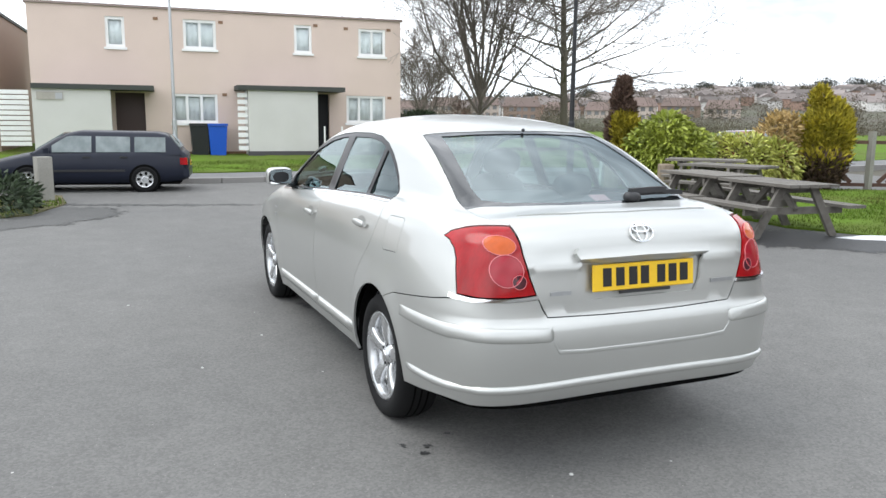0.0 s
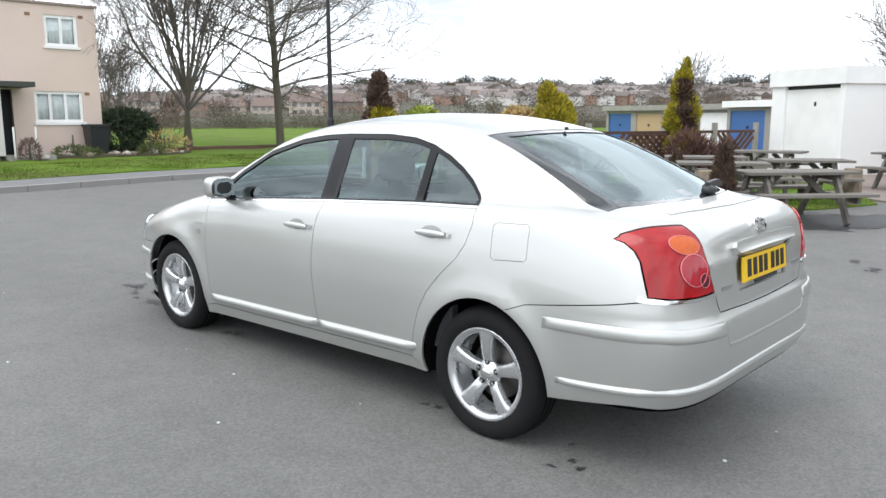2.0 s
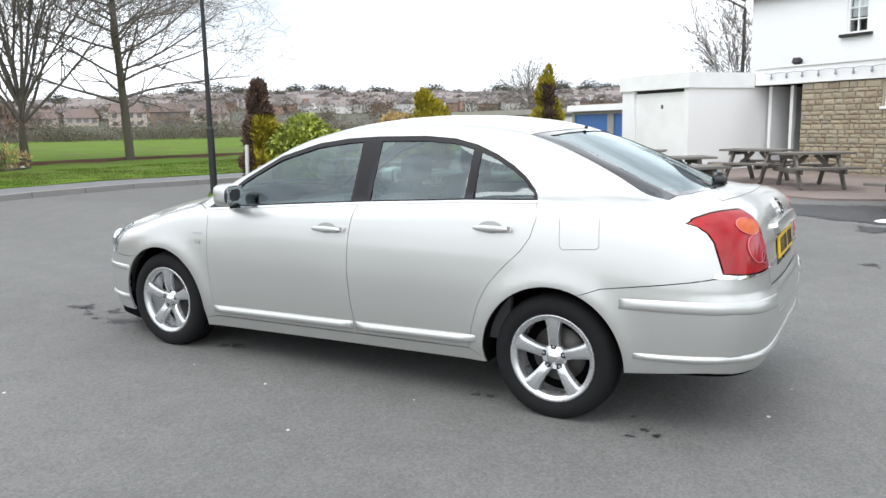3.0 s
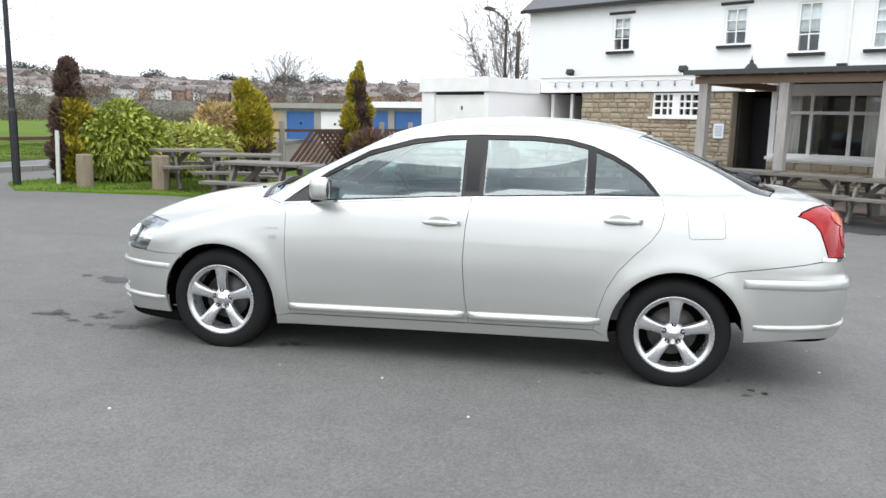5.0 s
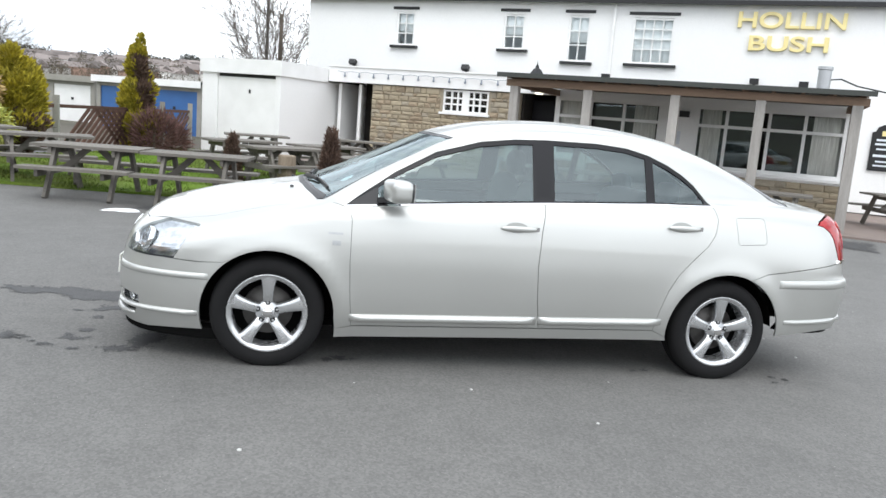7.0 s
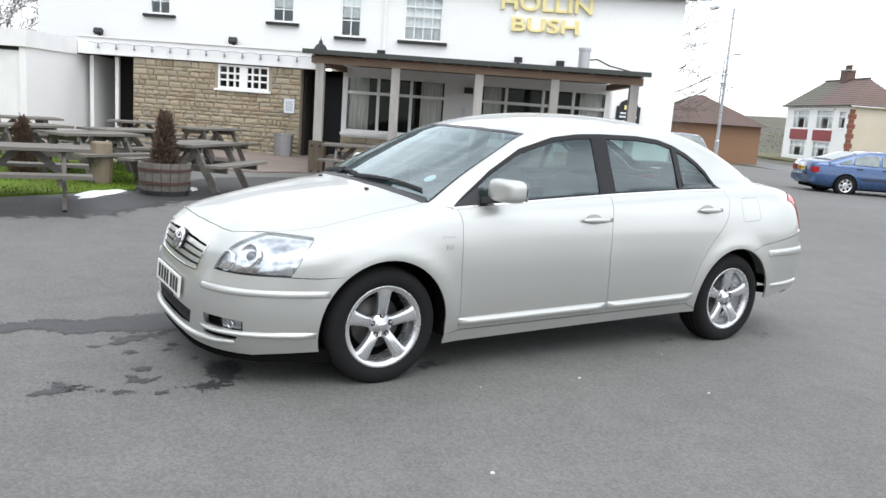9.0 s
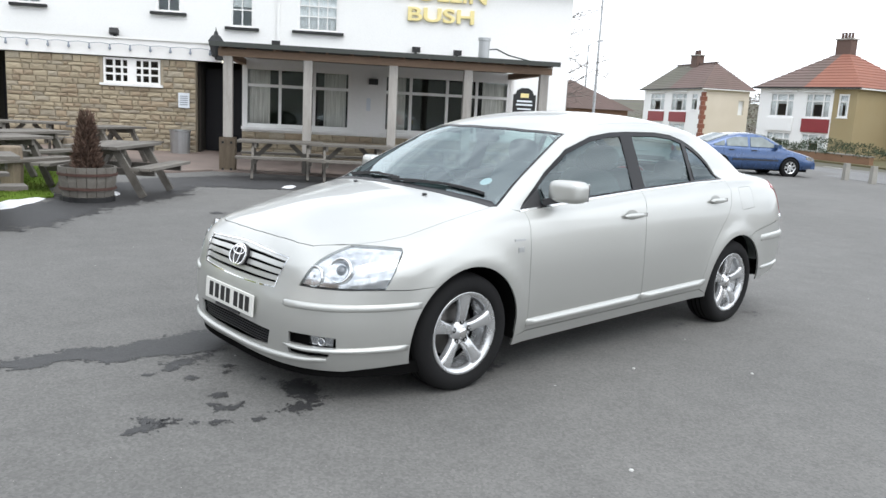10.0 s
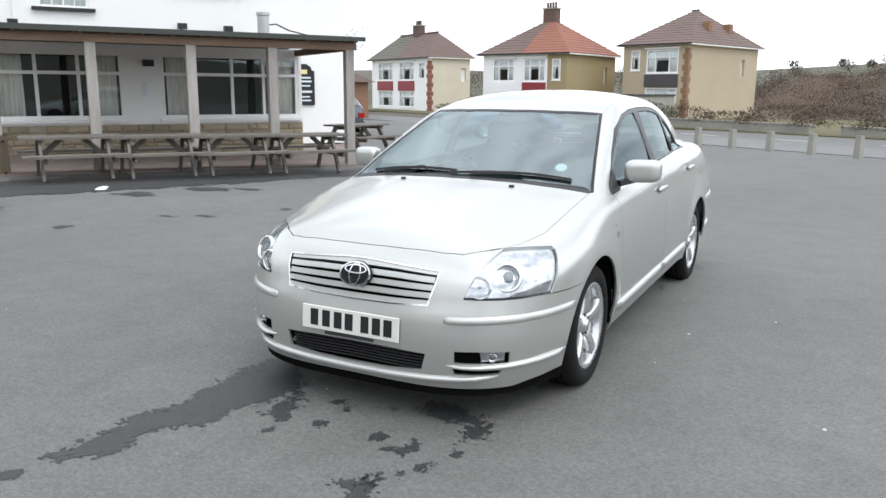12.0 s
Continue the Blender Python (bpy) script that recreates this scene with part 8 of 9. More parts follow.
def apron(name, sg, z_at, z_top, z_low, angle, tuck):
    """Dark plastic under-skirt that follows the bumper in plan."""
    rows = []
    for k in range(41):
        t = radians(-angle + 2 * angle * k / 40)
        p = from_map("F" if sg > 0 else "B", np.array([[0.85 * t, z_at]]), 0.0)[0]
        if np.isnan(p[0]):
            continue
        d = np.array([math.sin(t), sg * math.cos(t), 0.0])
        a, b = p - d * 0.012, p - d * tuck
        rows.append(((a[0], a[1], z_top), (b[0], b[1], z_low), (b[0] - d[0] * 0.12, b[1] - d[1] * 0.12, z_low), (a[0] - d[0] * 0.12, a[1] - d[1] * 0.12, z_top)))
    vs = [v for r in rows for v in r]
    fs = [(4 * i + j, 4 * i + (j + 1) % 4, 4 * i + 4 + (j + 1) % 4, 4 * i + 4 + j) for i in range(len(rows) - 1) for j in range(4)]
    fs += [(0, 1, 2, 3), tuple(4 * len(rows) - 1 - j for j in range(4))]
    raw(name, vs, fs, SHADOW_BLACK, car)


apron("chin", 1, 0.20, 0.20, 0.138, 61, 0.02)

# rear bumper
bh = along(("s", arc(-1.352, 0.302, RR, 181, 112)), ("s", [(-1.49, 0.640), (-1.60, 0.683), (-1.75, 0.705), (-2.0, 0.745), (-2.12, 0.768)]), ("r", [(-0.765, 0.763), (-0.64, 0.763), (-0.507, 0.770), (-0.489, 0.728), (-0.467, 0.694), (-0.2, 0.686), (0, 0.684)]))
bh = bh[bh[:, 0] < -0.004]
blow = along(("r", [(0.76, 0.332), (0.5, 0.342), (0.2, 0.347), (0, 0.348), (-0.2, 0.347), (-0.5, 0.342), (-0.76, 0.332)]))
panel("rear_bumper", "B", np.concatenate([bh, bh[::-1] * np.array([-1, 1, 1]), blow]), SILVER, cell=0.03, label="silver rear bumper")
apron("rear_valance", -1, 0.36, 0.36, 0.312, 50, 0.04)
ledge("rear_strip", [("s", [(-1.69, 0.650, 0.602), (-1.85, 0.658, 0.604), (-2.03, 0.663, 0.607), (-2.12, 0.665, 0.608)]), ("r", [(-0.76, 0.666, 0.609), (-0.6, 0.664, 0.606), (-0.47, 0.658, 0.602), (-0.452, 0.648, 0.612)])], 0.0125, SILVER, "raised bumper rubbing strip")
ledge("rear_lip", [("s", [(-1.76, 0.400, 0.372), (-2.0, 0.412, 0.380), (-2.12, 0.418, 0.386)]), ("r", [(-0.74, 0.422, 0.390), (-0.6, 0.427, 0.394), (-0.3, 0.434, 0.400), (0, 0.436, 0.402)])], 0.014, SILVER, "raised lip along the rear bumper", open_end=True)

ledge("bumper_step", [("r", [(-0.455, 0.672, 0.656), (-0.45, 0.604, 0.586), (-0.425, 0.566, 0.548), (-0.30, 0.558, 0.540), (0, 0.556, 0.538)])], 0.0025, SILVER, "shallow pressed step in the rear bumper", open_end=True)

# near-black lining added to shade the seams, then floor and wheel housings
panel("inner_shell", "R", along(("s", [(-0.95, 0.24), (-1.72, 0.44), (-1.75, 0.95), (-1.2, 0.98), (0, 0.93), (0.9, 0.86), (1.60, 0.70), (1.60, 0.22)])), SHADOW_BLACK, off=-0.022, inset=0, skirt=0, cell=0.06, both=True,
      holes=[along(("s", arc(1.37, 0.302, 0.37, 0, 360, 40)), step=0.5), along(("s", arc(-1.352, 0.302, 0.375, 0, 360, 40)), step=0.5)])
panel("inner_bonnet", "T", along(("t", [(-0.68, 1.18), (-0.58, 1.72), (-0.40, 2.02), (0.40, 2.02), (0.58, 1.72), (0.68, 1.18), (-0.68, 1.18)])), SHADOW_BLACK, off=-0.025, inset=0, skirt=0, cell=0.08)
panel("inner_hatch", "L", along(("r", [(-0.50, 1.02), (0.50, 1.02), (0.44, 0.62), (-0.44, 0.62), (-0.50, 1.02)])), SHADOW_BLACK, off=-0.04, inset=0, skirt=0, cell=0.08)
part("floor_pan", boxes((-0.60, 0.60, -1.0, 1.85, 0.185, 0.215), (-0.60, 0.60, -1.95, -1.0, 0.36, 0.39)), SHADOW_BLACK, car)
for yw in (1.37, -1.352):
    for s in (1, -1):
        vs, fs = [], []
        n = 20
        for k in range(n + 1):
            a = radians(-12 + (204 if yw > 0 else 186) * k / n)
            for x in (0.850 - 0.05 * max(0.0, math.cos(a) * (1 if yw > 0 else -1)), 0.60):
                vs.append((s * x, yw + 0.372 * math.cos(a), 0.302 + 0.372 * math.sin(a)))
        for k in range(n):
            fs.append((2 * k, 2 * k + 1, 2 * k + 3, 2 * k + 2))
        i0 = len(vs)
        vs.append((s * 0.60, yw, 0.302))
        for k in range(n):
            fs.append((2 * k + 1, i0, 2 * k + 3))
        raw("wheel_housing", vs, fs, SHADOW_BLACK, car)

# ---- wheels ----
def road_wheel(y, s):
    """A wheel at the car's side s (-1 left), outer face out along x."""
    w = new("wheel")
    w.parent = car
    w.matrix_local = pose(0.010 * s, y, 0.305, 0, 0, 0) @ Matrix.Diagonal((-s, 1, 1, 1))

    def turned(name, prof, mt, n=40, parent=w, smooth=True, label=""):
        bm = lathe(prof, n)
        for v in bm.verts:
            v.co = Vector((-v.co.z, v.co.x, v.co.y))
        bmesh.ops.recalc_face_normals(bm, faces=bm.faces[:])
        return part(name, bm, mt, parent, label, smooth=smooth)
    tyre = turned("tyre", [(0.205, 0.645), (0.212, 0.82), (0.225, 0.842), (0.262, 0.850), (0.292, 0.842), (0.307, 0.822), (0.314, 0.79), (0.316, 0.74), (0.314, 0.685), (0.300, 0.650), (0.25, 0.640), (0.205, 0.645)], RUBBER, 56, label="black tyre")
    # proud near-black bands paint the shade of the tread grooves
    for x in (0.70, 0.735, 0.77):
        turned("tread_groove", [(0.3165, x), (0.3171, x + 0.002), (0.3171, x + 0.007), (0.3165, x + 0.009)], SHADOW_BLACK, 56, tyre)
    turned("rim", [(0.217, 0.838), (0.221, 0.830), (0.2165, 0.822), (0.208, 0.815), (0.200, 0.80), (0.196, 0.70), (0.17, 0.69), (0.168, 0.685), (0.198, 0.68), (0.204, 0.69), (0.212, 0.81), (0.219, 0.836), (0.217, 0.838)], ALLOY, 48, label="silver alloy rim")
    turned("rim_lip", [(0.188, 0.790), (0.1905, 0.822), (0.196, 0.829), (0.206, 0.833), (0.2175, 0.8405), (0.222, 0.836), (0.2165, 0.83)], ALLOY, 48)
    turned("brake_disc", [(0.0, 0.735), (0.138, 0.735), (0.14, 0.73), (0.14, 0.71), (0.0, 0.71)], BRAKE, 32)
    # black disc stands for the shade behind the spokes
    turned("hub_well", [(0.0, 0.70), (0.196, 0.70), (0.196, 0.695), (0.0, 0.695)], SHADOW_BLACK, 32)
    for k in range(5):
        a = math.pi / 2 + k * 2 * math.pi / 5
        prof = [(0.040, 0.029), (0.075, 0.027), (0.11, 0.029), (0.15, 0.034), (0.178, 0.040), (0.194, 0.050), (0.203, 0.068)]
        bm = bmesh.new()
        rows = []
        for r, hw in prof:
            xo = 0.812 + 0.018 * math.sin((r - 0.045) / 0.16 * math.pi * 0.55) - 0.012 * (r < 0.06)
            row = []
            for q, dx in ((-1.0, -0.034), (-0.95, -0.007), (-0.84, -0.001), (-0.4, 0.0005), (0.0, 0.001), (0.4, 0.0005), (0.84, -0.001), (0.95, -0.007), (1.0, -0.034)):
                ty, tz = r * math.cos(a) - q * hw * math.sin(a), r * math.sin(a) + q * hw * math.cos(a)
                row.append(bm.verts.new((-(xo + dx), ty, tz)))
            rows.append(row)
        for r0, r1 in zip(rows, rows[1:]):
            for i in range(8):
                bm.faces.new((r0[i], r0[i + 1], r1[i + 1], r1[i]))
        bmesh.ops.recalc_face_normals(bm, faces=bm.faces[:])
        if sum(f.normal.x for f in bm.faces) > 0:
            bmesh.ops.reverse_faces(bm, faces=bm.faces[:])
        part("spoke", bm, ALLOY, w, smooth=True)
        an = a
        bm = lathe([(0, 0.8135), (0.007, 0.8125), (0.010, 0.809), (0.010, 0.80), (0, 0.80)], 8)
        for v in bm.verts:
            v.co = Vector((-v.co.z, v.co.x + 0.054 * math.cos(an), v.co.y + 0.054 * math.sin(an)))
        bmesh.ops.recalc_face_normals(bm, faces=bm.faces[:])
        part("wheel_nut", bm, STEEL, w)
        # black disc on the spoke paints the shade of the nut's pocket
        bm = lathe([(0, 0.8118), (0.0125, 0.8118), (0.0145, 0.8108), (0.0145, 0.80), (0, 0.80)], 12)
        for v in bm.verts:
            v.co = Vector((-v.co.z, v.co.x + 0.054 * math.cos(an), v.co.y + 0.054 * math.sin(an)))
        bmesh.ops.recalc_face_normals(bm, faces=bm.faces[:])
        part("nut_socket", bm, SHADOW_BLACK, w)
    turned("hub", [(0, 0.822), (0.030, 0.820), (0.034, 0.814), (0.058, 0.806), (0.066, 0.795), (0.066, 0.78), (0, 0.78)], ALLOY, 24)
    turned("hub_cap", [(0, 0.829), (0.024, 0.828), (0.029, 0.824), (0.029, 0.815), (0, 0.815)], CHROME, 20)
    return w


for y in (1.37, -1.352):
    for s in (-1, 1):
        road_wheel(y, s)


# ---- mirrors, handles, wipers, badges, plates ----
def blob(name, c, r, mt, n=16, power=2.6, shear=0.0, parent=None):
    """A rounded block: superellipsoid of half-sizes r about c."""
    bm = bmesh.new()
    bmesh.ops.create_uvsphere(bm, u_segments=n, v_segments=n // 2 + 2, radius=1.0)
    for v in bm.verts:
        d = v.co.normalized()
        k = (abs(d.x) ** power + abs(d.y) ** power + abs(d.z) ** power) ** (-1 / power)
        v.co = Vector((c[0] + d.x * k * r[0], c[1] + d.y * k * r[1] + shear * d.x * k * r[0], c[2] + d.z * k * r[2]))
    return part(name, bm, mt, parent or car, smooth=True)


for s in (-1, 1):
    m_ = blob("door_mirror", (s * 0.910, 0.705, 1.035), (0.094, 0.062, 0.063), SILVER, 28, 4.2, s * -0.25)
    bm = boxes((0.830, 0.988, 0.640, 0.648, 0.985, 1.083))
    for v in bm.verts:
        v.co.x *= s
        v.co.y += -0.25 * (abs(v.co.x) - 0.910)
    bmesh.ops.recalc_face_normals(bm, faces=bm.faces[:])
    part("mirror_glass", bm, mat("mirror", (0.85, 0.87, 0.88), 0.02, metal=1.0, var=0.01), m_)
    blob("mirror_shell", (s * 0.910, 0.662, 1.034), (0.088, 0.024, 0.056), PLASTIC, 20, 3.4, s * -0.25, m_)
    bm = bmesh.new()
    beam(bm, (s * 0.80, 0.79, 0.968), (s * 0.88, 0.72, 0.992), 0.045, 0.03)
    part("mirror_arm", bm, PLASTIC, m_)
    vs = []
    for y, z in ((0.975, 0.932), (0.80, 0.945), (0.80, 1.04)):
        p = surf("s", [(y, z)])[0]
        vs += [(p[0] * (-s if s > 0 else 1) - 0.004 * (1 if s < 0 else -1), y, z), ((p[0] + 0.02) * (-s if s > 0 else 1), y, z)]
    raw("mirror_sail", vs, [(0, 2, 4), (5, 3, 1), (0, 1, 3, 2), (2, 3, 5, 4), (4, 5, 1, 0)], PLASTIC, m_)
    for y0, y1, z0, z1 in ((0.10, -0.112, 0.862, 0.870), (-0.925, -1.125, 0.925, 0.933)):
        yc, zc = (y0 + y1) / 2, (z0 + z1) / 2
        ps = surf("s", [(y0, z0), (yc, zc), (y1, z1)])
        # darker silver oval on the door paints the shade of the handle bowl
        ring = [(yc + 0.066 * math.cos(2 * math.pi * k / 20) + 0.01, zc + 0.004 + 0.030 * math.sin(2 * math.pi * k / 20)) for k in range(21)]
        o = along(("s", ring), step=0.5)
        panel("handle_recess", "R", o * np.array([-s, 1, 1]), mat("shaded_recess_paint", (0.30, 0.305, 0.29), 0.35, metal=0.6, var=0.05), off=0.0015, inset=0, skirt=0.0, cell=0.02)
        h = blob("door_handle", (s * (abs(ps[1][0]) + 0.018), yc, zc), (0.014, (y0 - y1) / 2, 0.017), SILVER, 20, 2.4)
        part("lock", boxes((s * (abs(ps[2][0]) + 0.02) - 0.008, s * (abs(ps[2][0]) + 0.02) + 0.008, y1 - 0.012, y1 + 0.004, z1 - 0.012, z1 + 0.012)), CHROME, h)


def wiper(a, b, lift, name="wiper", bulk=1.0):
    """An arm and blade lying on the screen from a to b, in top view."""
    pts = surf("t", [(a[0] + (b[0] - a[0]) * k / 8, a[1] + (b[1] - a[1]) * k / 8) for k in range(9)])
    vs = [Vector(p) + Vector((0, dy, lift + dz)) for p in pts for dy, dz in ((-0.007 * bulk, -0.009), (0.007 * bulk, -0.009), (0.005 * bulk, 0.009 * bulk - 0.004), (-0.005 * bulk, 0.009 * bulk - 0.004))]
    n = len(pts)
    fs = [(4 * i + j, 4 * i + (j + 1) % 4, 4 * i + 4 + (j + 1) % 4, 4 * i + 4 + j) for i in range(n - 1) for j in range(4)] + [(3, 2, 1, 0), tuple(4 * n - 4 + j for j in range(4))]
    raw(name, vs, fs, PLASTIC, car)


panel("scuttle", "T", along(("t", [(-0.74, 1.105), (-0.5, 1.165), (-0.25, 1.205), (0, 1.218), (0.25, 1.205), (0.5, 1.165), (0.74, 1.105), (0.735, 1.135), (0.5, 1.195), (0.25, 1.235), (0, 1.245), (-0.25, 1.235), (-0.5, 1.195), (-0.735, 1.135)])), PLASTIC, off=0.002, inset=0, skirt=0.02)
wiper((0.60, 1.10), (0.02, 1.165), 0.011)
wiper((0.05, 1.195), (-0.62, 1.075), 0.011)
for a, b in (((0.50, 1.160), (0.24, 1.142)), ((-0.08, 1.205), (-0.36, 1.135))):
    wiper(a, b, 0.018, "wiper_arm")
for x in (-0.36, 0.30):
    p = surf("t", [(x, 1.28)])[0]
    blob("washer_jet", (p[0], p[1], p[2] + 0.004), (0.016, 0.012, 0.007), PLASTIC, 10)
wiper((0.19, -1.895), (0.56, -1.820), 0.018, "rear_wiper", 2.0)
wiper((0.18, -1.912), (0.42, -1.862), 0.034, "rear_wiper_arm", 2.4)
p = surf("t", [(0.19, -1.918)])[0]
blob("wiper_pivot", (p[0], p[1], p[2] + 0.014), (0.042, 0.032, 0.024), PLASTIC, 16)
panel("screen_sticker", "T", along(("t", [(0.01, -1.825), (0.10, -1.825), (0.10, -1.885), (0.01, -1.885), (0.01, -1.825)])), mat("pink_sticker", (0.46, 0.20, 0.22), 0.6), off=-0.012, inset=0, skirt=0.0, cell=0.03)
p = surf("t", [(0.0, -1.205)])[0]
blob("aerial", (0.0, p[1], p[2] + 0.012), (0.008, 0.012, 0.009), PLASTIC, 10)


def oval(name, kind, cx, cz, rx, rz, thick, mt, off, view):
    n = 28
    o = along((view, [(cx + rx * math.cos(2 * math.pi * k / n), cz + rz * math.sin(2 * math.pi * k / n)) for k in range(n + 1)]), step=0.5)
    i = along((view, [(cx + (rx - thick) * math.cos(2 * math.pi * k / n), cz + (rz - thick) * math.sin(2 * math.pi * k / n)) for k in range(n + 1)]), step=0.5)
    panel(name, kind, o, mt, inset=0, off=off, skirt=0.012, holes=[i], cell=0.03)


panel("emblem_back", "F", along(("f", [(0.082 * math.cos(k / 14 * math.pi), 0.641 + 0.055 * math.sin(k / 14 * math.pi)) for k in range(29)]), step=0.5), GLOSS_BLACK, inset=0, off=0.012, skirt=0.02, cell=0.03)
oval("emblem", "F", 0.0, 0.641, 0.080, 0.054, 0.0065, CHROME, 0.02, "f")
oval("emblem", "F", 0.0, 0.641, 0.031, 0.050, 0.006, CHROME, 0.02, "f")
oval("emblem", "F", 0.0, 0.662, 0.058, 0.020, 0.006, CHROME, 0.02, "f")
oval("emblem", "L", 0.0, 1.012, 0.060, 0.040, 0.006, CHROME, 0.01, "r")
oval("emblem", "L", 0.0, 1.012, 0.026, 0.037, 0.005, CHROME, 0.01, "r")
oval("emblem", "L", 0.0, 1.026, 0.045, 0.015, 0.005, CHROME, 0.01, "r")

for name, y, z, mt, sg in (("rear_plate", -2.280, 0.839, YELLOW_PLATE, -1), ("front_plate", 2.266, 0.424, WHITE_PLATE, 1)):
    tilt = -6 if sg < 0 else 3
    pm = Matrix.Translation((0, y, z)) @ Matrix.Rotation(radians(tilt), 4, "X")
    bm = boxes((-0.26, 0.26, -0.005, 0.005, -0.0555, 0.0555))
    bmesh.ops.transform(bm, matrix=pm, verts=bm.verts[:])
    plate = part(name, bm, mt, car, "yellow number plate" if sg < 0 else "white number plate", bevel=0.003)
    for k, x in enumerate((-0.19, -0.125, -0.06, 0.0, 0.085, 0.145, 0.205)):
        bm = boxes((x - 0.021, x + 0.021, sg * 0.0055 - 0.0012, sg * 0.0055 + 0.0012, -0.036, 0.040))
        for v in bm.verts:
            v.co.x *= sg * -1
        bmesh.ops.recalc_face_normals(bm, faces=bm.faces[:])
        bmesh.ops.transform(bm, matrix=pm, verts=bm.verts[:])
        part("plate_bar", bm, BLACK, plate)
    bm = boxes((-0.13, 0.13, sg * 0.004 - 0.004, sg * 0.004 + 0.004, -0.07, -0.057))
    bmesh.ops.transform(bm, matrix=pm, verts=bm.verts[:])
    part("plate_holder", bm, PLASTIC, plate)
for x0, x1 in ((-0.455, -0.36), (0.36, 0.49)):
    panel("badge", "L", along(("r", [(x0, 0.797), (x1, 0.797), (x1, 0.781), (x0, 0.781), (x0, 0.797)])), STEEL, inset=0, off=0.004, skirt=0.004, cell=0.05)
for s in (1, -1):
    for z0, z1 in ((0.772, 0.783), (0.712, 0.738)):
        o = along(("s", [(1.065, z1), (0.985, z1), (0.985, z0), (1.065, z0), (1.065, z1)] if z0 > 0.75 else [(1.04, z1), (0.995, z1), (0.995, z0), (1.04, z0), (1.04, z1)]))
        panel("wing_badge", "R", o * np.array([s, 1, 1]), STEEL, inset=0, off=0.003, skirt=0.003, cell=0.05)
# tax disc on the screen
disc_c = surf("t", [(-0.50, 0.985)])[0]
disc = along(("t", [(-0.52 + 0.032 * math.cos(2 * math.pi * k / 16), 0.965 + 0.036 * math.sin(2 * math.pi * k / 16)) for k in range(17)]), step=0.5)
panel("screen_disc", "T", disc, PAPER, inset=0, off=-0.012, skirt=0, cell=0.03)

# ---- interior ----
panel("headlining", "T", along(("t", [(-0.50, 0.30), (-0.50, -1.05), (0.50, -1.05), (0.50, 0.30), (-0.50, 0.30)])), LINER, off=-0.04, inset=0, skirt=0, cell=0.1)
dash = part("dashboard", boxes((-0.66, 0.66, 0.62, 1.02, 0.62, 0.90)), DASH, car, bevel=0.05)
blob("dash_cowl", (0.36, 0.62, 0.90), (0.17, 0.12, 0.05), DASH, 16)
part("parcel_shelf", boxes((-0.52, 0.52, -1.80, -1.12, 0.93, 0.95)), DASH, car)
for s in (-1, 1):
    part("door_card", boxes((s * 0.76 - 0.02, s * 0.76 + 0.02, -1.1, 0.85, 0.35, 0.90)), DASH, car)
    seat = blob("seat_cushion", (s * 0.36, 0.10, 0.50), (0.25, 0.27, 0.11), SEAT, 20, 3.2)
    blob("backrest", (s * 0.36, -0.22, 0.80), (0.235, 0.095, 0.31), SEAT, 20, 3.0, 0, seat)
    blob("headrest", (s * 0.36, -0.29, 1.185), (0.135, 0.055, 0.085), SEAT, 16, 2.8, 0, seat)
    bm = bmesh.new()
    for q in (-0.05, 0.05):
        beam(bm, (s * 0.36 + q, -0.27, 1.06), (s * 0.36 + q, -0.285, 1.14), 0.012, 0.012)
    part("headrest_stem", bm, CHROME, seat)
    blob("rear_headrest", (s * 0.38, -1.12, 1.10), (0.12, 0.05, 0.07), SEAT, 16, 2.8)
blob("rear_bench", (0, -0.78, 0.50), (0.64, 0.27, 0.12), SEAT, 20, 4)
blob("rear_backrest", (0, -1.08, 0.80), (0.64, 0.09, 0.28), SEAT, 20, 4)
vs, fs = [], []
N1, N2 = 28, 8
for i in range(N1):
    a = 2 * math.pi * i / N1
    for j in range(N2):
        b = 2 * math.pi * j / N2
        r = 0.18 + 0.014 * math.cos(b)
        p = Matrix.Rotation(radians(68), 3, "X") @ Vector((r * math.cos(a), r * math.sin(a), 0.014 * math.sin(b)))
        vs.append((p.x + 0.36, p.y + 0.50, p.z + 0.90))
for i in range(N1):
    for j in range(N2):
        fs.append((i * N2 + j, ((i + 1) % N1) * N2 + j, ((i + 1) % N1) * N2 + (j + 1) % N2, i * N2 + (j + 1) % N2))
wheel_ob = raw("steering_wheel", vs, fs, PLASTIC, car, smooth=True)
blob("steering_boss", (0.36, 0.50, 0.895), (0.06, 0.035, 0.05), PLASTIC, 12, 2.4, 0, wheel_ob)
bm = bmesh.new()
beam(bm, (0.20, 0.50, 0.90), (0.52, 0.50, 0.90), 0.03, 0.03)
part("steering_spoke", bm, PLASTIC, wheel_ob)
blob("rear_view_mirror", (0.0, 0.46, 1.285), (0.11, 0.02, 0.032), PLASTIC, 14)

# ---- other parked cars ----
NAVY_PAINT = mat("dark_navy_paint", (0.009, 0.012, 0.024), 0.35, var=0.05, spec=0.3, coat=0.08)
BLUE_PAINT = mat("mid_blue_paint", (0.04, 0.088, 0.21), 0.28, metal=0.45, var=0.05, coat=1.0)
TEAL_PAINT = mat("dark_blue_grey_paint", (0.05, 0.06, 0.085), 0.3, metal=0.3, var=0.05, coat=1.0)


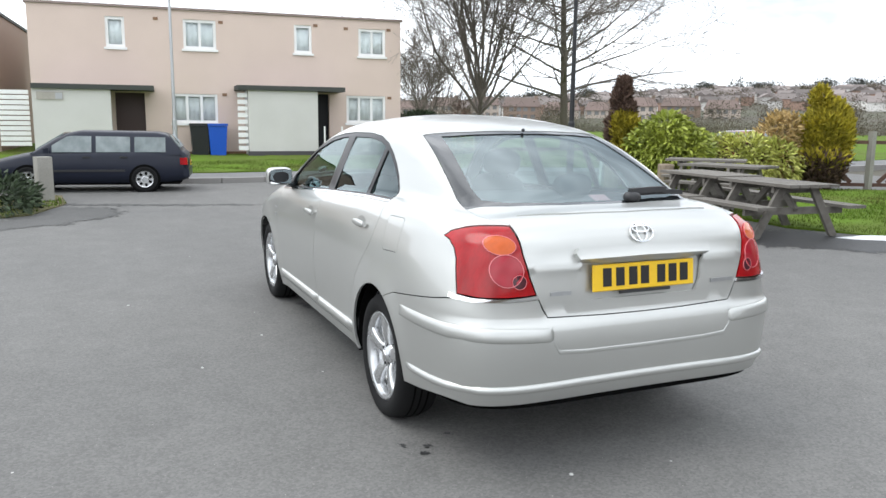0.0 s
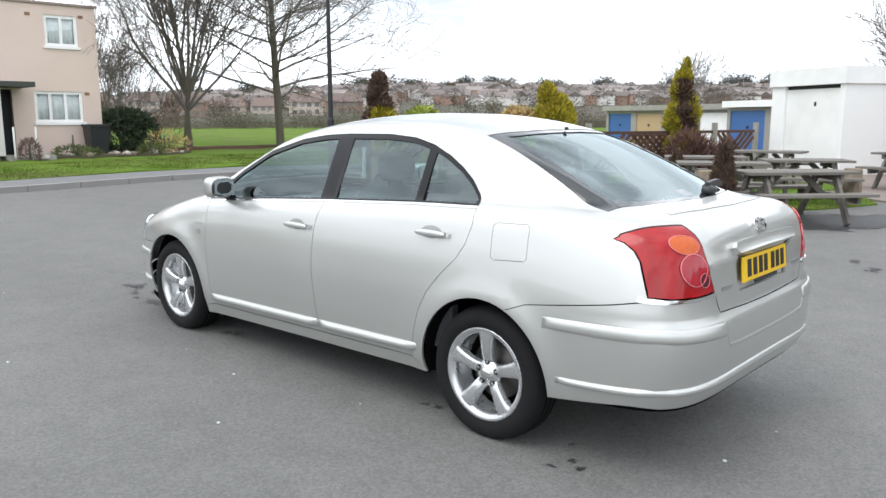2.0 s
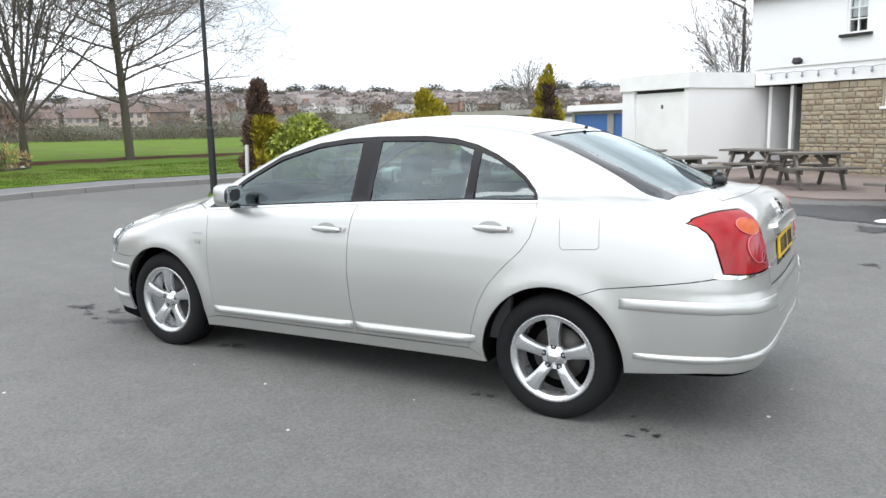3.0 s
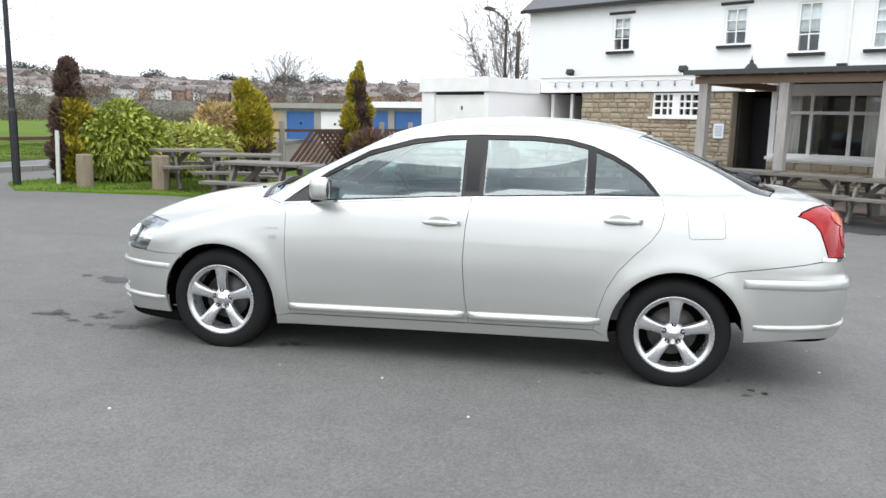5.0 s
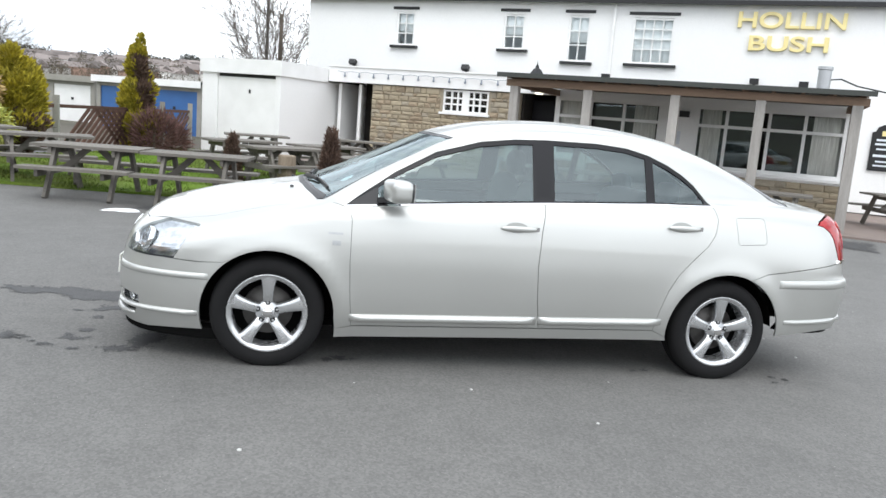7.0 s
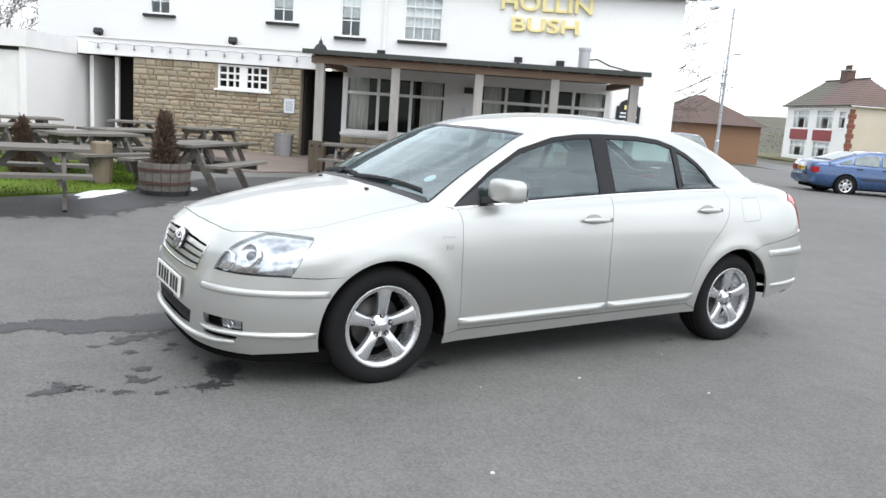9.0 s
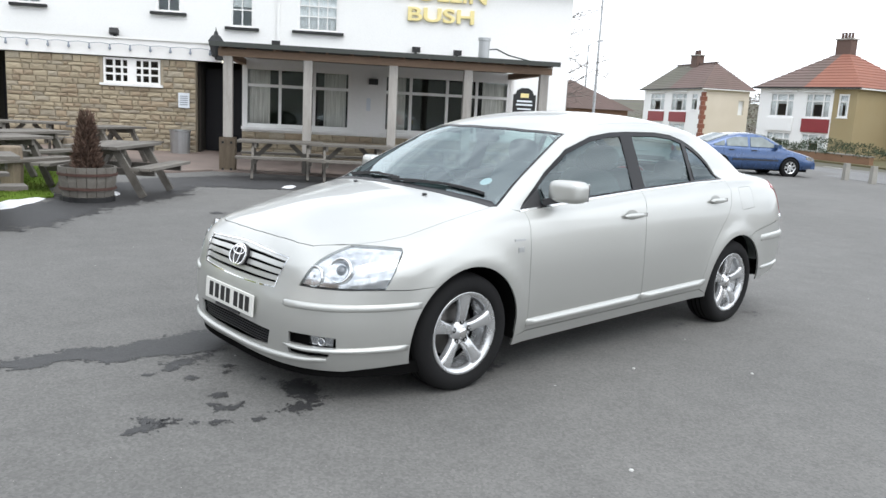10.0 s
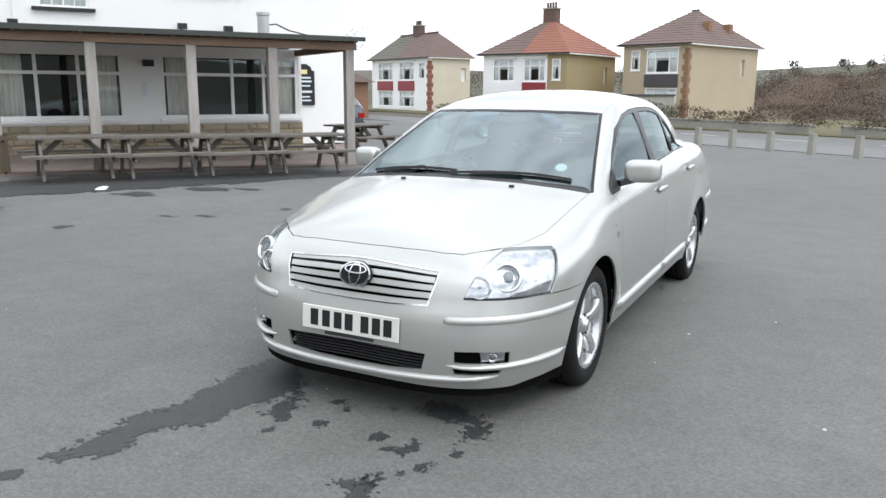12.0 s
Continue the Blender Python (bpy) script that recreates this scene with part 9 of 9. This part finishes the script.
def parked_car(name, m, paint, length, width, top, cabin, wheels, label, panes, plate, wheel_r=0.31):
    """A parked car, front towards +y. top: (y, z) of bonnet and boot line; cabin: y of screen foot, screen top,
    rear top, rear foot, then belt and roof heights."""
    c = thing(name, m, label, "car", "parked cars")
    ty, tz = [p[0] for p in top][::-1], [p[1] for p in top][::-1]
    hw, n = width / 2, 44
    yf, yt, yr, yb, belt, roof = cabin

    def half(y):
        return hw * (1 - 0.13 * abs(2 * y / length) ** 5)

    def loft(rows, nm, material, lab=""):
        vs, fs, k = [], [], len(rows[0])
        for r in rows:
            vs += r
        for i in range(len(rows) - 1):
            for j in range(k - 1):
                a = i * k + j
                fs.append((a, a + 1, a + k + 1, a + k))
        fs += [tuple(range(k))[::-1], tuple(range((len(rows) - 1) * k, len(rows) * k))]
        return raw(nm, vs, fs, material, c, lab, smooth=True)

    def side_section(y, w, pts):
        return [(-w * a, y, z) for a, z in pts] + [(w * a, y, z) for a, z in pts[-2::-1]]

    rows = []
    for i in range(n + 1):
        y = length / 2 * (1 - 2 * i / n)
        zt = float(np.interp(y, ty, tz))
        e = abs(2 * y / length) ** 8
        zb = 0.20 + 0.10 * e
        rows.append(side_section(y, half(y), [(0.80, zb), (0.96, zb + 0.05), (1.0, 0.42), (1.0, 0.58), (0.985, max(0.6, zt - 0.14)), (0.95, zt - 0.04), (0.86, zt), (0.45, zt + 0.03), (0.0, zt + 0.04)]))
    body = loft(rows, "body", paint)
    rz_y, rz_z = [yb, yr, yt, yf], [belt + 0.06, roof - 0.03, roof, belt]
    wt = hw * 0.76

    def wide(z):
        return hw * 0.95 + (wt - hw * 0.95) * max(0.0, min(1.0, (z - belt) / (roof - belt)))

    rows = []
    for i in range(37):
        y = yf + (yb - yf) * i / 36
        z = float(np.interp(y, rz_y, rz_z))
        z -= 0.05 * max(0, 1 - min(abs(y - yt), abs(y - yr)) / 0.25)
        rows.append([(-wide(belt), y, belt - 0.05), (-wide(z - 0.05), y, max(belt, z - 0.05)), (-wide(z) * 0.93, y, z), (-wide(z) * 0.5, y, z + 0.02), (0, y, z + 0.03),
                     (wide(z) * 0.5, y, z + 0.02), (wide(z) * 0.93, y, z), (wide(z - 0.05), y, max(belt, z - 0.05)), (wide(belt), y, belt - 0.05)])
    loft(rows, "cabin", paint)
    for sx in (-1, 1):
        for a, b in panes:
            ring = [(y, belt + 0.02) for y in np.linspace(a, b, 7)] + [(y, max(belt + 0.06, float(np.interp(y, rz_y, rz_z)) - 0.11)) for y in np.linspace(b, a, 9)]
            vs = [(sx * (wide(z) + 0.008), y, z) for y, z in ring] + [(sx * (wide(z) - 0.02), y, z) for y, z in ring]
            k = len(ring)
            fs = [tuple(range(k)), tuple(range(2 * k - 1, k - 1, -1))] + [(j, k + j, k + (j + 1) % k, (j + 1) % k) for j in range(k)]
            raw("side_window", vs, fs, CAR_FAR_GLASS, c)
        mir = part("door_mirror", boxes((sx * hw * 0.98 - 0.07, sx * hw * 0.98 + 0.12 * sx + 0.07, yf - 0.42, yf - 0.30, belt + 0.0, belt + 0.12)), paint, c, bevel=0.02)
        for yh in (panes[0][1] + 0.12, panes[1][1] + 0.16):
            part("door_handle", boxes((sx * hw * 0.985 - 0.02, sx * hw * 0.985 + 0.02, yh - 0.09, yh + 0.09, belt - 0.12, belt - 0.085)), BLACK, c)
        part("side_strip", boxes((sx * hw - 0.012, sx * hw + 0.012, wheels[1] + 0.45, wheels[0] - 0.45, 0.50, 0.55)), PLASTIC, c)
        for yw in wheels:
            def turned(prof, seg, nm, material, parent, out):
                bm = lathe(prof, seg)
                for v in bm.verts:
                    v.co = Vector((sx * (hw * 0.985 + out + v.co.z), yw + v.co.x, wheel_r + v.co.y))
                bmesh.ops.recalc_face_normals(bm, faces=bm.faces[:])
                return part(nm, bm, material, parent, smooth=False)
            # black disc on the uncut body paints the shade of the arch
            turned([(0, -0.05), (wheel_r + 0.055, -0.05), (wheel_r + 0.055, 0.0), (0, 0.0)], 28, "wheel_arch", SHADOW_BLACK, c, 0.012)
            ty_ = turned([(0.0, -0.12), (wheel_r, -0.12), (wheel_r, -0.005), (wheel_r - 0.03, 0.012), (wheel_r * 0.66, 0.006), (wheel_r * 0.66, -0.02), (0, -0.02)], 28, "tyre", RUBBER, c, 0.018)
            turned([(0, 0.004), (wheel_r * 0.2, 0.004), (wheel_r * 0.24, -0.004), (wheel_r * 0.58, -0.002), (wheel_r * 0.655, 0.012), (wheel_r * 0.655, -0.015), (0, -0.015)], 24, "rim", ALLOY, ty_, 0.02)
            # dark plates on the closed rim paint the shade between spokes
            for k in range(7):
                an = 2 * math.pi * k / 7
                bm = boxes((-0.035, 0.035, -0.03, 0.03, 0, 0.004))
                for v in bm.verts:
                    q = Matrix.Rotation(an, 3, "Z") @ (v.co + Vector((wheel_r * 0.45, 0, 0)))
                    v.co = Vector((sx * (hw * 0.985 + 0.022 + q.z), yw + q.x, wheel_r + q.y))
                part("rim_gap", bm, SHADOW_BLACK, ty_)
        part("headlamp", boxes((sx * hw * 0.52, sx * hw * 0.93, length / 2 - 0.34, length / 2 - 0.08, 0.56, 0.68)) if sx > 0 else boxes((sx * hw * 0.93, sx * hw * 0.52, length / 2 - 0.34, length / 2 - 0.08, 0.56, 0.68)), REFLECTOR, c, bevel=0.03)
        x0, x1 = sorted((sx * hw * 0.66, sx * hw * 0.935))
        part("tail_lamp", boxes((x0, x1, -length / 2 - 0.005, -length / 2 + 0.17, 0.66, 0.66 + 0.17)), RED_LENS, c, bevel=0.03)
    for nm, (ya, za), (yb2, zb2) in (("windscreen", (yf, belt), (yt, roof)), ("rear_screen", (yb, belt + 0.06), (yr, roof - 0.03))):
        f0, f1 = 0.14, 0.86
        vs = []
        dy, dz = yb2 - ya, zb2 - za
        ln = math.hypot(dy, dz)
        ny, nz = (dz / ln, -dy / ln) if ya > yb2 else (-dz / ln, dy / ln)
        ny, nz = (ny, nz) if nz > 0 else (-ny, -nz)
        for lift in (0.05, 0.02):
            for f in (f0, f1):
                y, z = ya + dy * f, za + dz * f
                for k in (-1, -0.5, 0.5, 1):
                    vs.append((k * (wide(z) * 0.86), y + ny * (lift - 0.02 * (abs(k) > 0.9)), z + nz * (lift - 0.02 * (abs(k) > 0.9))))
        fs = [(j, j + 1, j + 5, j + 4) for j in range(3)] + [(8 + j, 12 + j, 13 + j, 9 + j) for j in range(3)] + [(j, 8 + j, 9 + j, j + 1) for j in range(3)] + [(4 + j, 5 + j, 13 + j, 12 + j) for j in range(3)] + [(0, 4, 12, 8), (3, 11, 15, 7)]
        raw(nm, vs, fs, CAR_FAR_GLASS, c)
    part("rear_bumper", boxes((-hw * 0.9, hw * 0.9, -length / 2 - 0.04, -length / 2 + 0.1, 0.36, 0.56)), paint, c, bevel=0.04)
    part("front_bumper", boxes((-hw * 0.88, hw * 0.88, length / 2 - 0.1, length / 2 + 0.04, 0.28, 0.50)), paint, c, bevel=0.04)
    pl = part("number_plate", boxes((-0.26, 0.26, -length / 2 - 0.055, -length / 2 - 0.041, plate, plate + 0.11)), YELLOW_PLATE, c, "yellow number plate")
    for k in range(7):
        if k != 4:
            part("plate_bar", boxes((-0.21 + k * 0.062, -0.17 + k * 0.062, -length / 2 - 0.058, -length / 2 - 0.0555, plate + 0.02, plate + 0.09)), BLACK, pl)
    part("underside", boxes((-hw * 0.8, hw * 0.8, -length / 2 + 0.2, length / 2 - 0.2, 0.17, 0.24)), SHADOW_BLACK, c)
    return c


# opaque dark panes; pale patches in the colour stand in for reflections
CAR_FAR_GLASS = mat("car_window_painted_reflection", (0.10, 0.13, 0.13), 0.06, var=0.3, scale=1.6, fine=5, col2=(0.30, 0.34, 0.34), patch=0.6, spec=0.9)


def car_at(x, y, dx, dy, dz=0.0):
    return pose(x, y, ground_z(x, y) + dz, 0, 0, math.degrees(math.atan2(-dx, dy)))


parked_car("estate_car", car_at(-2.2, 11.0, -0.985, 0.15) @ Matrix.Scale(0.735, 4), NAVY_PAINT, 4.6, 1.72, [(2.3, 0.60), (2.24, 0.70), (1.9, 0.80), (1.3, 0.93), (0.9, 0.97), (-2.1, 1.02), (-2.25, 0.98), (-2.3, 0.90)],
           (1.25, 0.42, -1.85, -2.18, 0.95, 1.47), (1.33, -1.29), "dark navy estate car parked by the kerb", [(0.78, -0.10), (-0.20, -0.98), (-1.08, -1.80)], 0.62)
parked_car("saloon_car", car_at(9.65, -21.55, -0.557, -0.83), BLUE_PAINT, 4.45, 1.70, [(2.22, 0.56), (2.16, 0.66), (1.8, 0.77), (1.2, 0.90), (0.9, 0.94), (-1.5, 0.99), (-2.1, 1.0), (-2.2, 0.92)],
           (1.12, 0.28, -0.75, -1.78, 0.93, 1.38), (1.30, -1.22), "mid-blue saloon car parked across the car park", [(0.68, -0.16), (-0.26, -1.0), (-1.08, -1.45)], 0.70)
RED_PAINT = mat("dark_red_paint", (0.22, 0.02, 0.02), 0.28, metal=0.2, var=0.05, coat=1.0)
parked_car("hatchback_car", car_at(17.35, 14.5, 0.99, 0.1, 0.0) @ Matrix.Scale(0.70, 4), RED_PAINT, 4.0, 1.65, [(2.0, 0.58), (1.95, 0.68), (1.6, 0.80), (1.0, 0.92), (-1.8, 0.98), (-1.95, 0.95), (-2.0, 0.88)],
           (0.95, 0.30, -1.45, -1.92, 0.92, 1.42), (1.22, -1.20), "dark red hatchback parked beyond the conifer", [(0.55, -0.12), (-0.22, -0.9), (-1.0, -1.4)], 0.70)
pr = PUB @ Vector((10.9, 10.7, 0))
parked_car("hatchback_car", car_at(pr.x, pr.y, 0.834, -0.551), TEAL_PAINT, 4.3, 1.70, [(2.15, 0.60), (2.1, 0.70), (1.7, 0.82), (1.1, 0.94), (-1.9, 1.0), (-2.1, 0.98), (-2.15, 0.9)],
           (1.05, 0.35, -1.55, -2.05, 0.95, 1.50), (1.30, -1.25), "dark blue-grey hatchback parked behind the pub", [(0.62, -0.12), (-0.22, -0.95), (-1.05, -1.5)], 0.74)

# ---- wet stains and grit by the silver car ----
STAINS = [[(0.8, 3.26), (0.81, 3.07), (0.82, 2.77), (0.74, 2.58), (0.81, 2.3), (0.81, 1.92), (0.7, 1.78), (0.39, 2.1), (0.40, 2.34), (0.47, 2.52), (0.46, 2.74), (0.60, 2.8), (0.63, 2.94), (0.59, 3.1), (0.71, 3.22)],
          [(0.33, 2.48), (0.39, 2.19), (0.28, 2.27), (0.22, 2.51)], [(-0.23, 2.1), (-0.26, 1.96), (-0.58, 2.02), (-0.66, 2.24), (-0.58, 2.33), (-0.52, 2.14), (-0.41, 2.18)],
          [(-0.35, 2.53), (-0.41, 2.39), (-0.46, 2.47), (-0.42, 2.56)], [(-0.52, 2.61), (-0.52, 2.52), (-0.6, 2.5), (-0.55, 2.6)], [(-0.33, 2.84), (-0.46, 2.75), (-0.47, 2.86), (-0.45, 2.95)],
          [(0.07, 2.28), (0.03, 2.21), (-0.01, 2.29)], [(-0.41, 2.82), (-0.45, 2.7), (-0.48, 2.8)]]
for i, pts in enumerate(STAINS):
    blotch("wet_stain", pts, WET, 0.004, "dark wet stain on the asphalt before the car" if i else "long dark wet streak running from under the bumper", 0.06, 0.006, 0.1)
rng_s = random.Random(77)
spots = [(0.05, 2.45), (0.12, 2.2), (-0.15, 2.15), (-0.25, 2.45), (-0.62, 2.42), (0.78, 3.42), (0.2, 2.62), (-0.5, 2.68), (-0.7, -0.96), (-0.72, -0.88), (-0.64, 0.95), (-0.68, 1.02), (-0.66, 0.88)]
for x, y in spots:
    r = rng_s.uniform(0.02, 0.045)
    blotch("wet_stain", [(x + r * math.cos(a) * rng_s.uniform(0.6, 1.4), y + r * math.sin(a) * rng_s.uniform(0.6, 1.6)) for a in (0, 1.05, 2.1, 3.14, 4.2, 5.2)], WET, 0.004, "small dark wet spot on the asphalt", 0.02, 0.006)
for x, y in ((-0.62, -1.71), (-0.87, -1.76), (-0.77, -1.81), (-0.8, -1.87), (-0.82, -1.87)):
    r = rng_s.uniform(0.013, 0.022)
    blotch("wet_stain", [(x + r * math.cos(a) * rng_s.uniform(0.6, 1.6), y + r * math.sin(a) * rng_s.uniform(0.6, 1.6)) for a in (0, 1.05, 2.1, 3.14, 4.2, 5.2)], WET, 0.004, "tiny dark drip spot on the asphalt", 0.012, 0.004)
for x, y, r in ((6.95, -2.6, 0.35), (6.6, -3.6, 0.3), (6.1, -3.9, 0.2), (5.1, -1.4, 0.12), (4.75, -1.65, 0.1), (5.42, -0.3, 0.14), (4.3, -2.6, 0.12), ):
    blotch("wet_stain", [(x + r * math.cos(a) * rng_s.uniform(0.5, 1.5), y + 0.7 * r * math.sin(a) * rng_s.uniform(0.5, 1.5)) for a in (0, 0.8, 1.6, 2.4, 3.14, 4.0, 4.8, 5.6)], WET, 0.009, "dark damp patch on the asphalt", 0.09, 0.02)
for x, y, r in ((-1.13, 0.25, 0.009), (-1.93, 1.42, 0.011), (-1.58, -0.31, 0.009), (-0.31, -2.29, 0.011)):
    bm = lathe([(0, 0), (r, 0.001), (r * 0.8, 0.006), (0, 0.008)], 7)
    tagged(part("white_pebble", bm, WHITE_LINE), "tiny white pebble lying on the asphalt", "pebble", "white pebbles").matrix_world = pose(x, y, ground_z(x, y), 0, 0, x * 300)

for pts in ([(-2.9, 8.75), (-2.0, 8.5), (-1.1, 8.2), (-0.3, 7.95), (0.25, 7.75), (0.2, 7.6), (-0.5, 7.75), (-1.4, 8.05), (-2.3, 8.3), (-2.9, 8.5)], [(-2.95, 8.3), (-1.9, 7.9), (-1.75, 7.1), (-2.5, 6.2), (-3.3, 5.9), (-3.9, 6.4), (-3.0, 7.2)],
            [(4.0, 5.6), (4.5, 5.5), (4.6, 5.2), (4.1, 5.3)], [(9.5, -16.0), (14.0, -19.5), (13.2, -20.5), (8.5, -17.2)], [(4.0, -12.0), (7.0, -14.5), (6.6, -15.2), (3.6, -12.8)]):
    blotch("damp_patch", pts, DAMP, 0.005, "damp darker patch on the worn asphalt", 0.16, 0.03)

# ---- rubble stones of the pub front ----
def stone_mesh(seed):
    """A squared stone of unit width and height, 0.05 deep, with a rough pitched face towards -y."""
    r = random.Random(seed)
    ring = [(-0.5, -0.5), (0, -0.5), (0.5, -0.5), (0.5, 0), (0.5, 0.5), (0, 0.5), (-0.5, 0.5), (-0.5, 0)]
    back = [(x + r.uniform(-0.02, 0.02), 0.035, z + r.uniform(-0.05, 0.05)) for x, z in ring]
    front = [(x * 0.93 + r.uniform(-0.02, 0.02), r.uniform(-0.004, 0.008), z * 0.84 + r.uniform(-0.05, 0.05)) for x, z in ring]
    mid = [(r.uniform(-0.15, 0.15), -0.014 + r.uniform(-0.01, 0.008), r.uniform(-0.15, 0.15))]
    me = bpy.data.meshes.new("stone")
    me.from_pydata(back + front + mid, [], [(i, (i + 1) % 8, 8 + (i + 1) % 8, 8 + i) for i in range(8)] + [(8 + i, 8 + (i + 1) % 8, 16) for i in range(8)])
    me.materials.append((STONE, STONE, STONE_GREY, STONE_BROWN)[seed % 4])
    return me


STONE_MESHES = [stone_mesh(k) for k in range(12)]


def lay_stones(parent, x0, x1, z0, z1, y, holes, seed, course=(0.05, 0.15), length=(0.10, 0.40)):
    r = random.Random(seed)
    z = z0
    while z < z1 - 0.04:
        h = min(r.uniform(*course), z1 - z)
        if z1 - z - h < 0.05:
            h = z1 - z
        x = x0
        while x < x1 - 0.03:
            w = r.uniform(*length)
            if x1 - x - w < 0.12:
                w = x1 - x
            a, b = x, x + w
            for ha, hb, hc, hd in holes:
                if z + h > hc + 0.02 and z < hd - 0.02 and b > ha and a < hb:
                    if a < ha - 0.06:
                        b = ha
                    elif b > hb + 0.06:
                        a = hb
                        b = max(b, a + 0.1)
                    else:
                        a = b
            if b - a > 0.05:
                ob = new("stone", r.choice(STONE_MESHES))
                ob.parent = parent
                ob.matrix_local = Matrix.Translation(((a + b) / 2, y, z + h / 2)) @ Matrix.Diagonal(((b - a - 0.009) * r.choice((1, -1)), 1, h - 0.009, 1))
                x = b
            else:
                x = max(b, x + w)
        z += h


wall_ob = [o for o in pub.children if o.name.startswith("stone_wall")][0]
plinth_ob = [o for o in pub.children if o.name.startswith("bay_plinth")][0]
lay_stones(wall_ob, -5.13, -0.81, 0.0, 2.31, STONE_Y, [(-3.02, -1.57, 1.63, 2.34)], 3)
lay_stones(plinth_ob, 0.36, 6.98, 0.0, 0.715, BAY_Y - 0.01, [], 5, (0.08, 0.15), (0.2, 0.55))
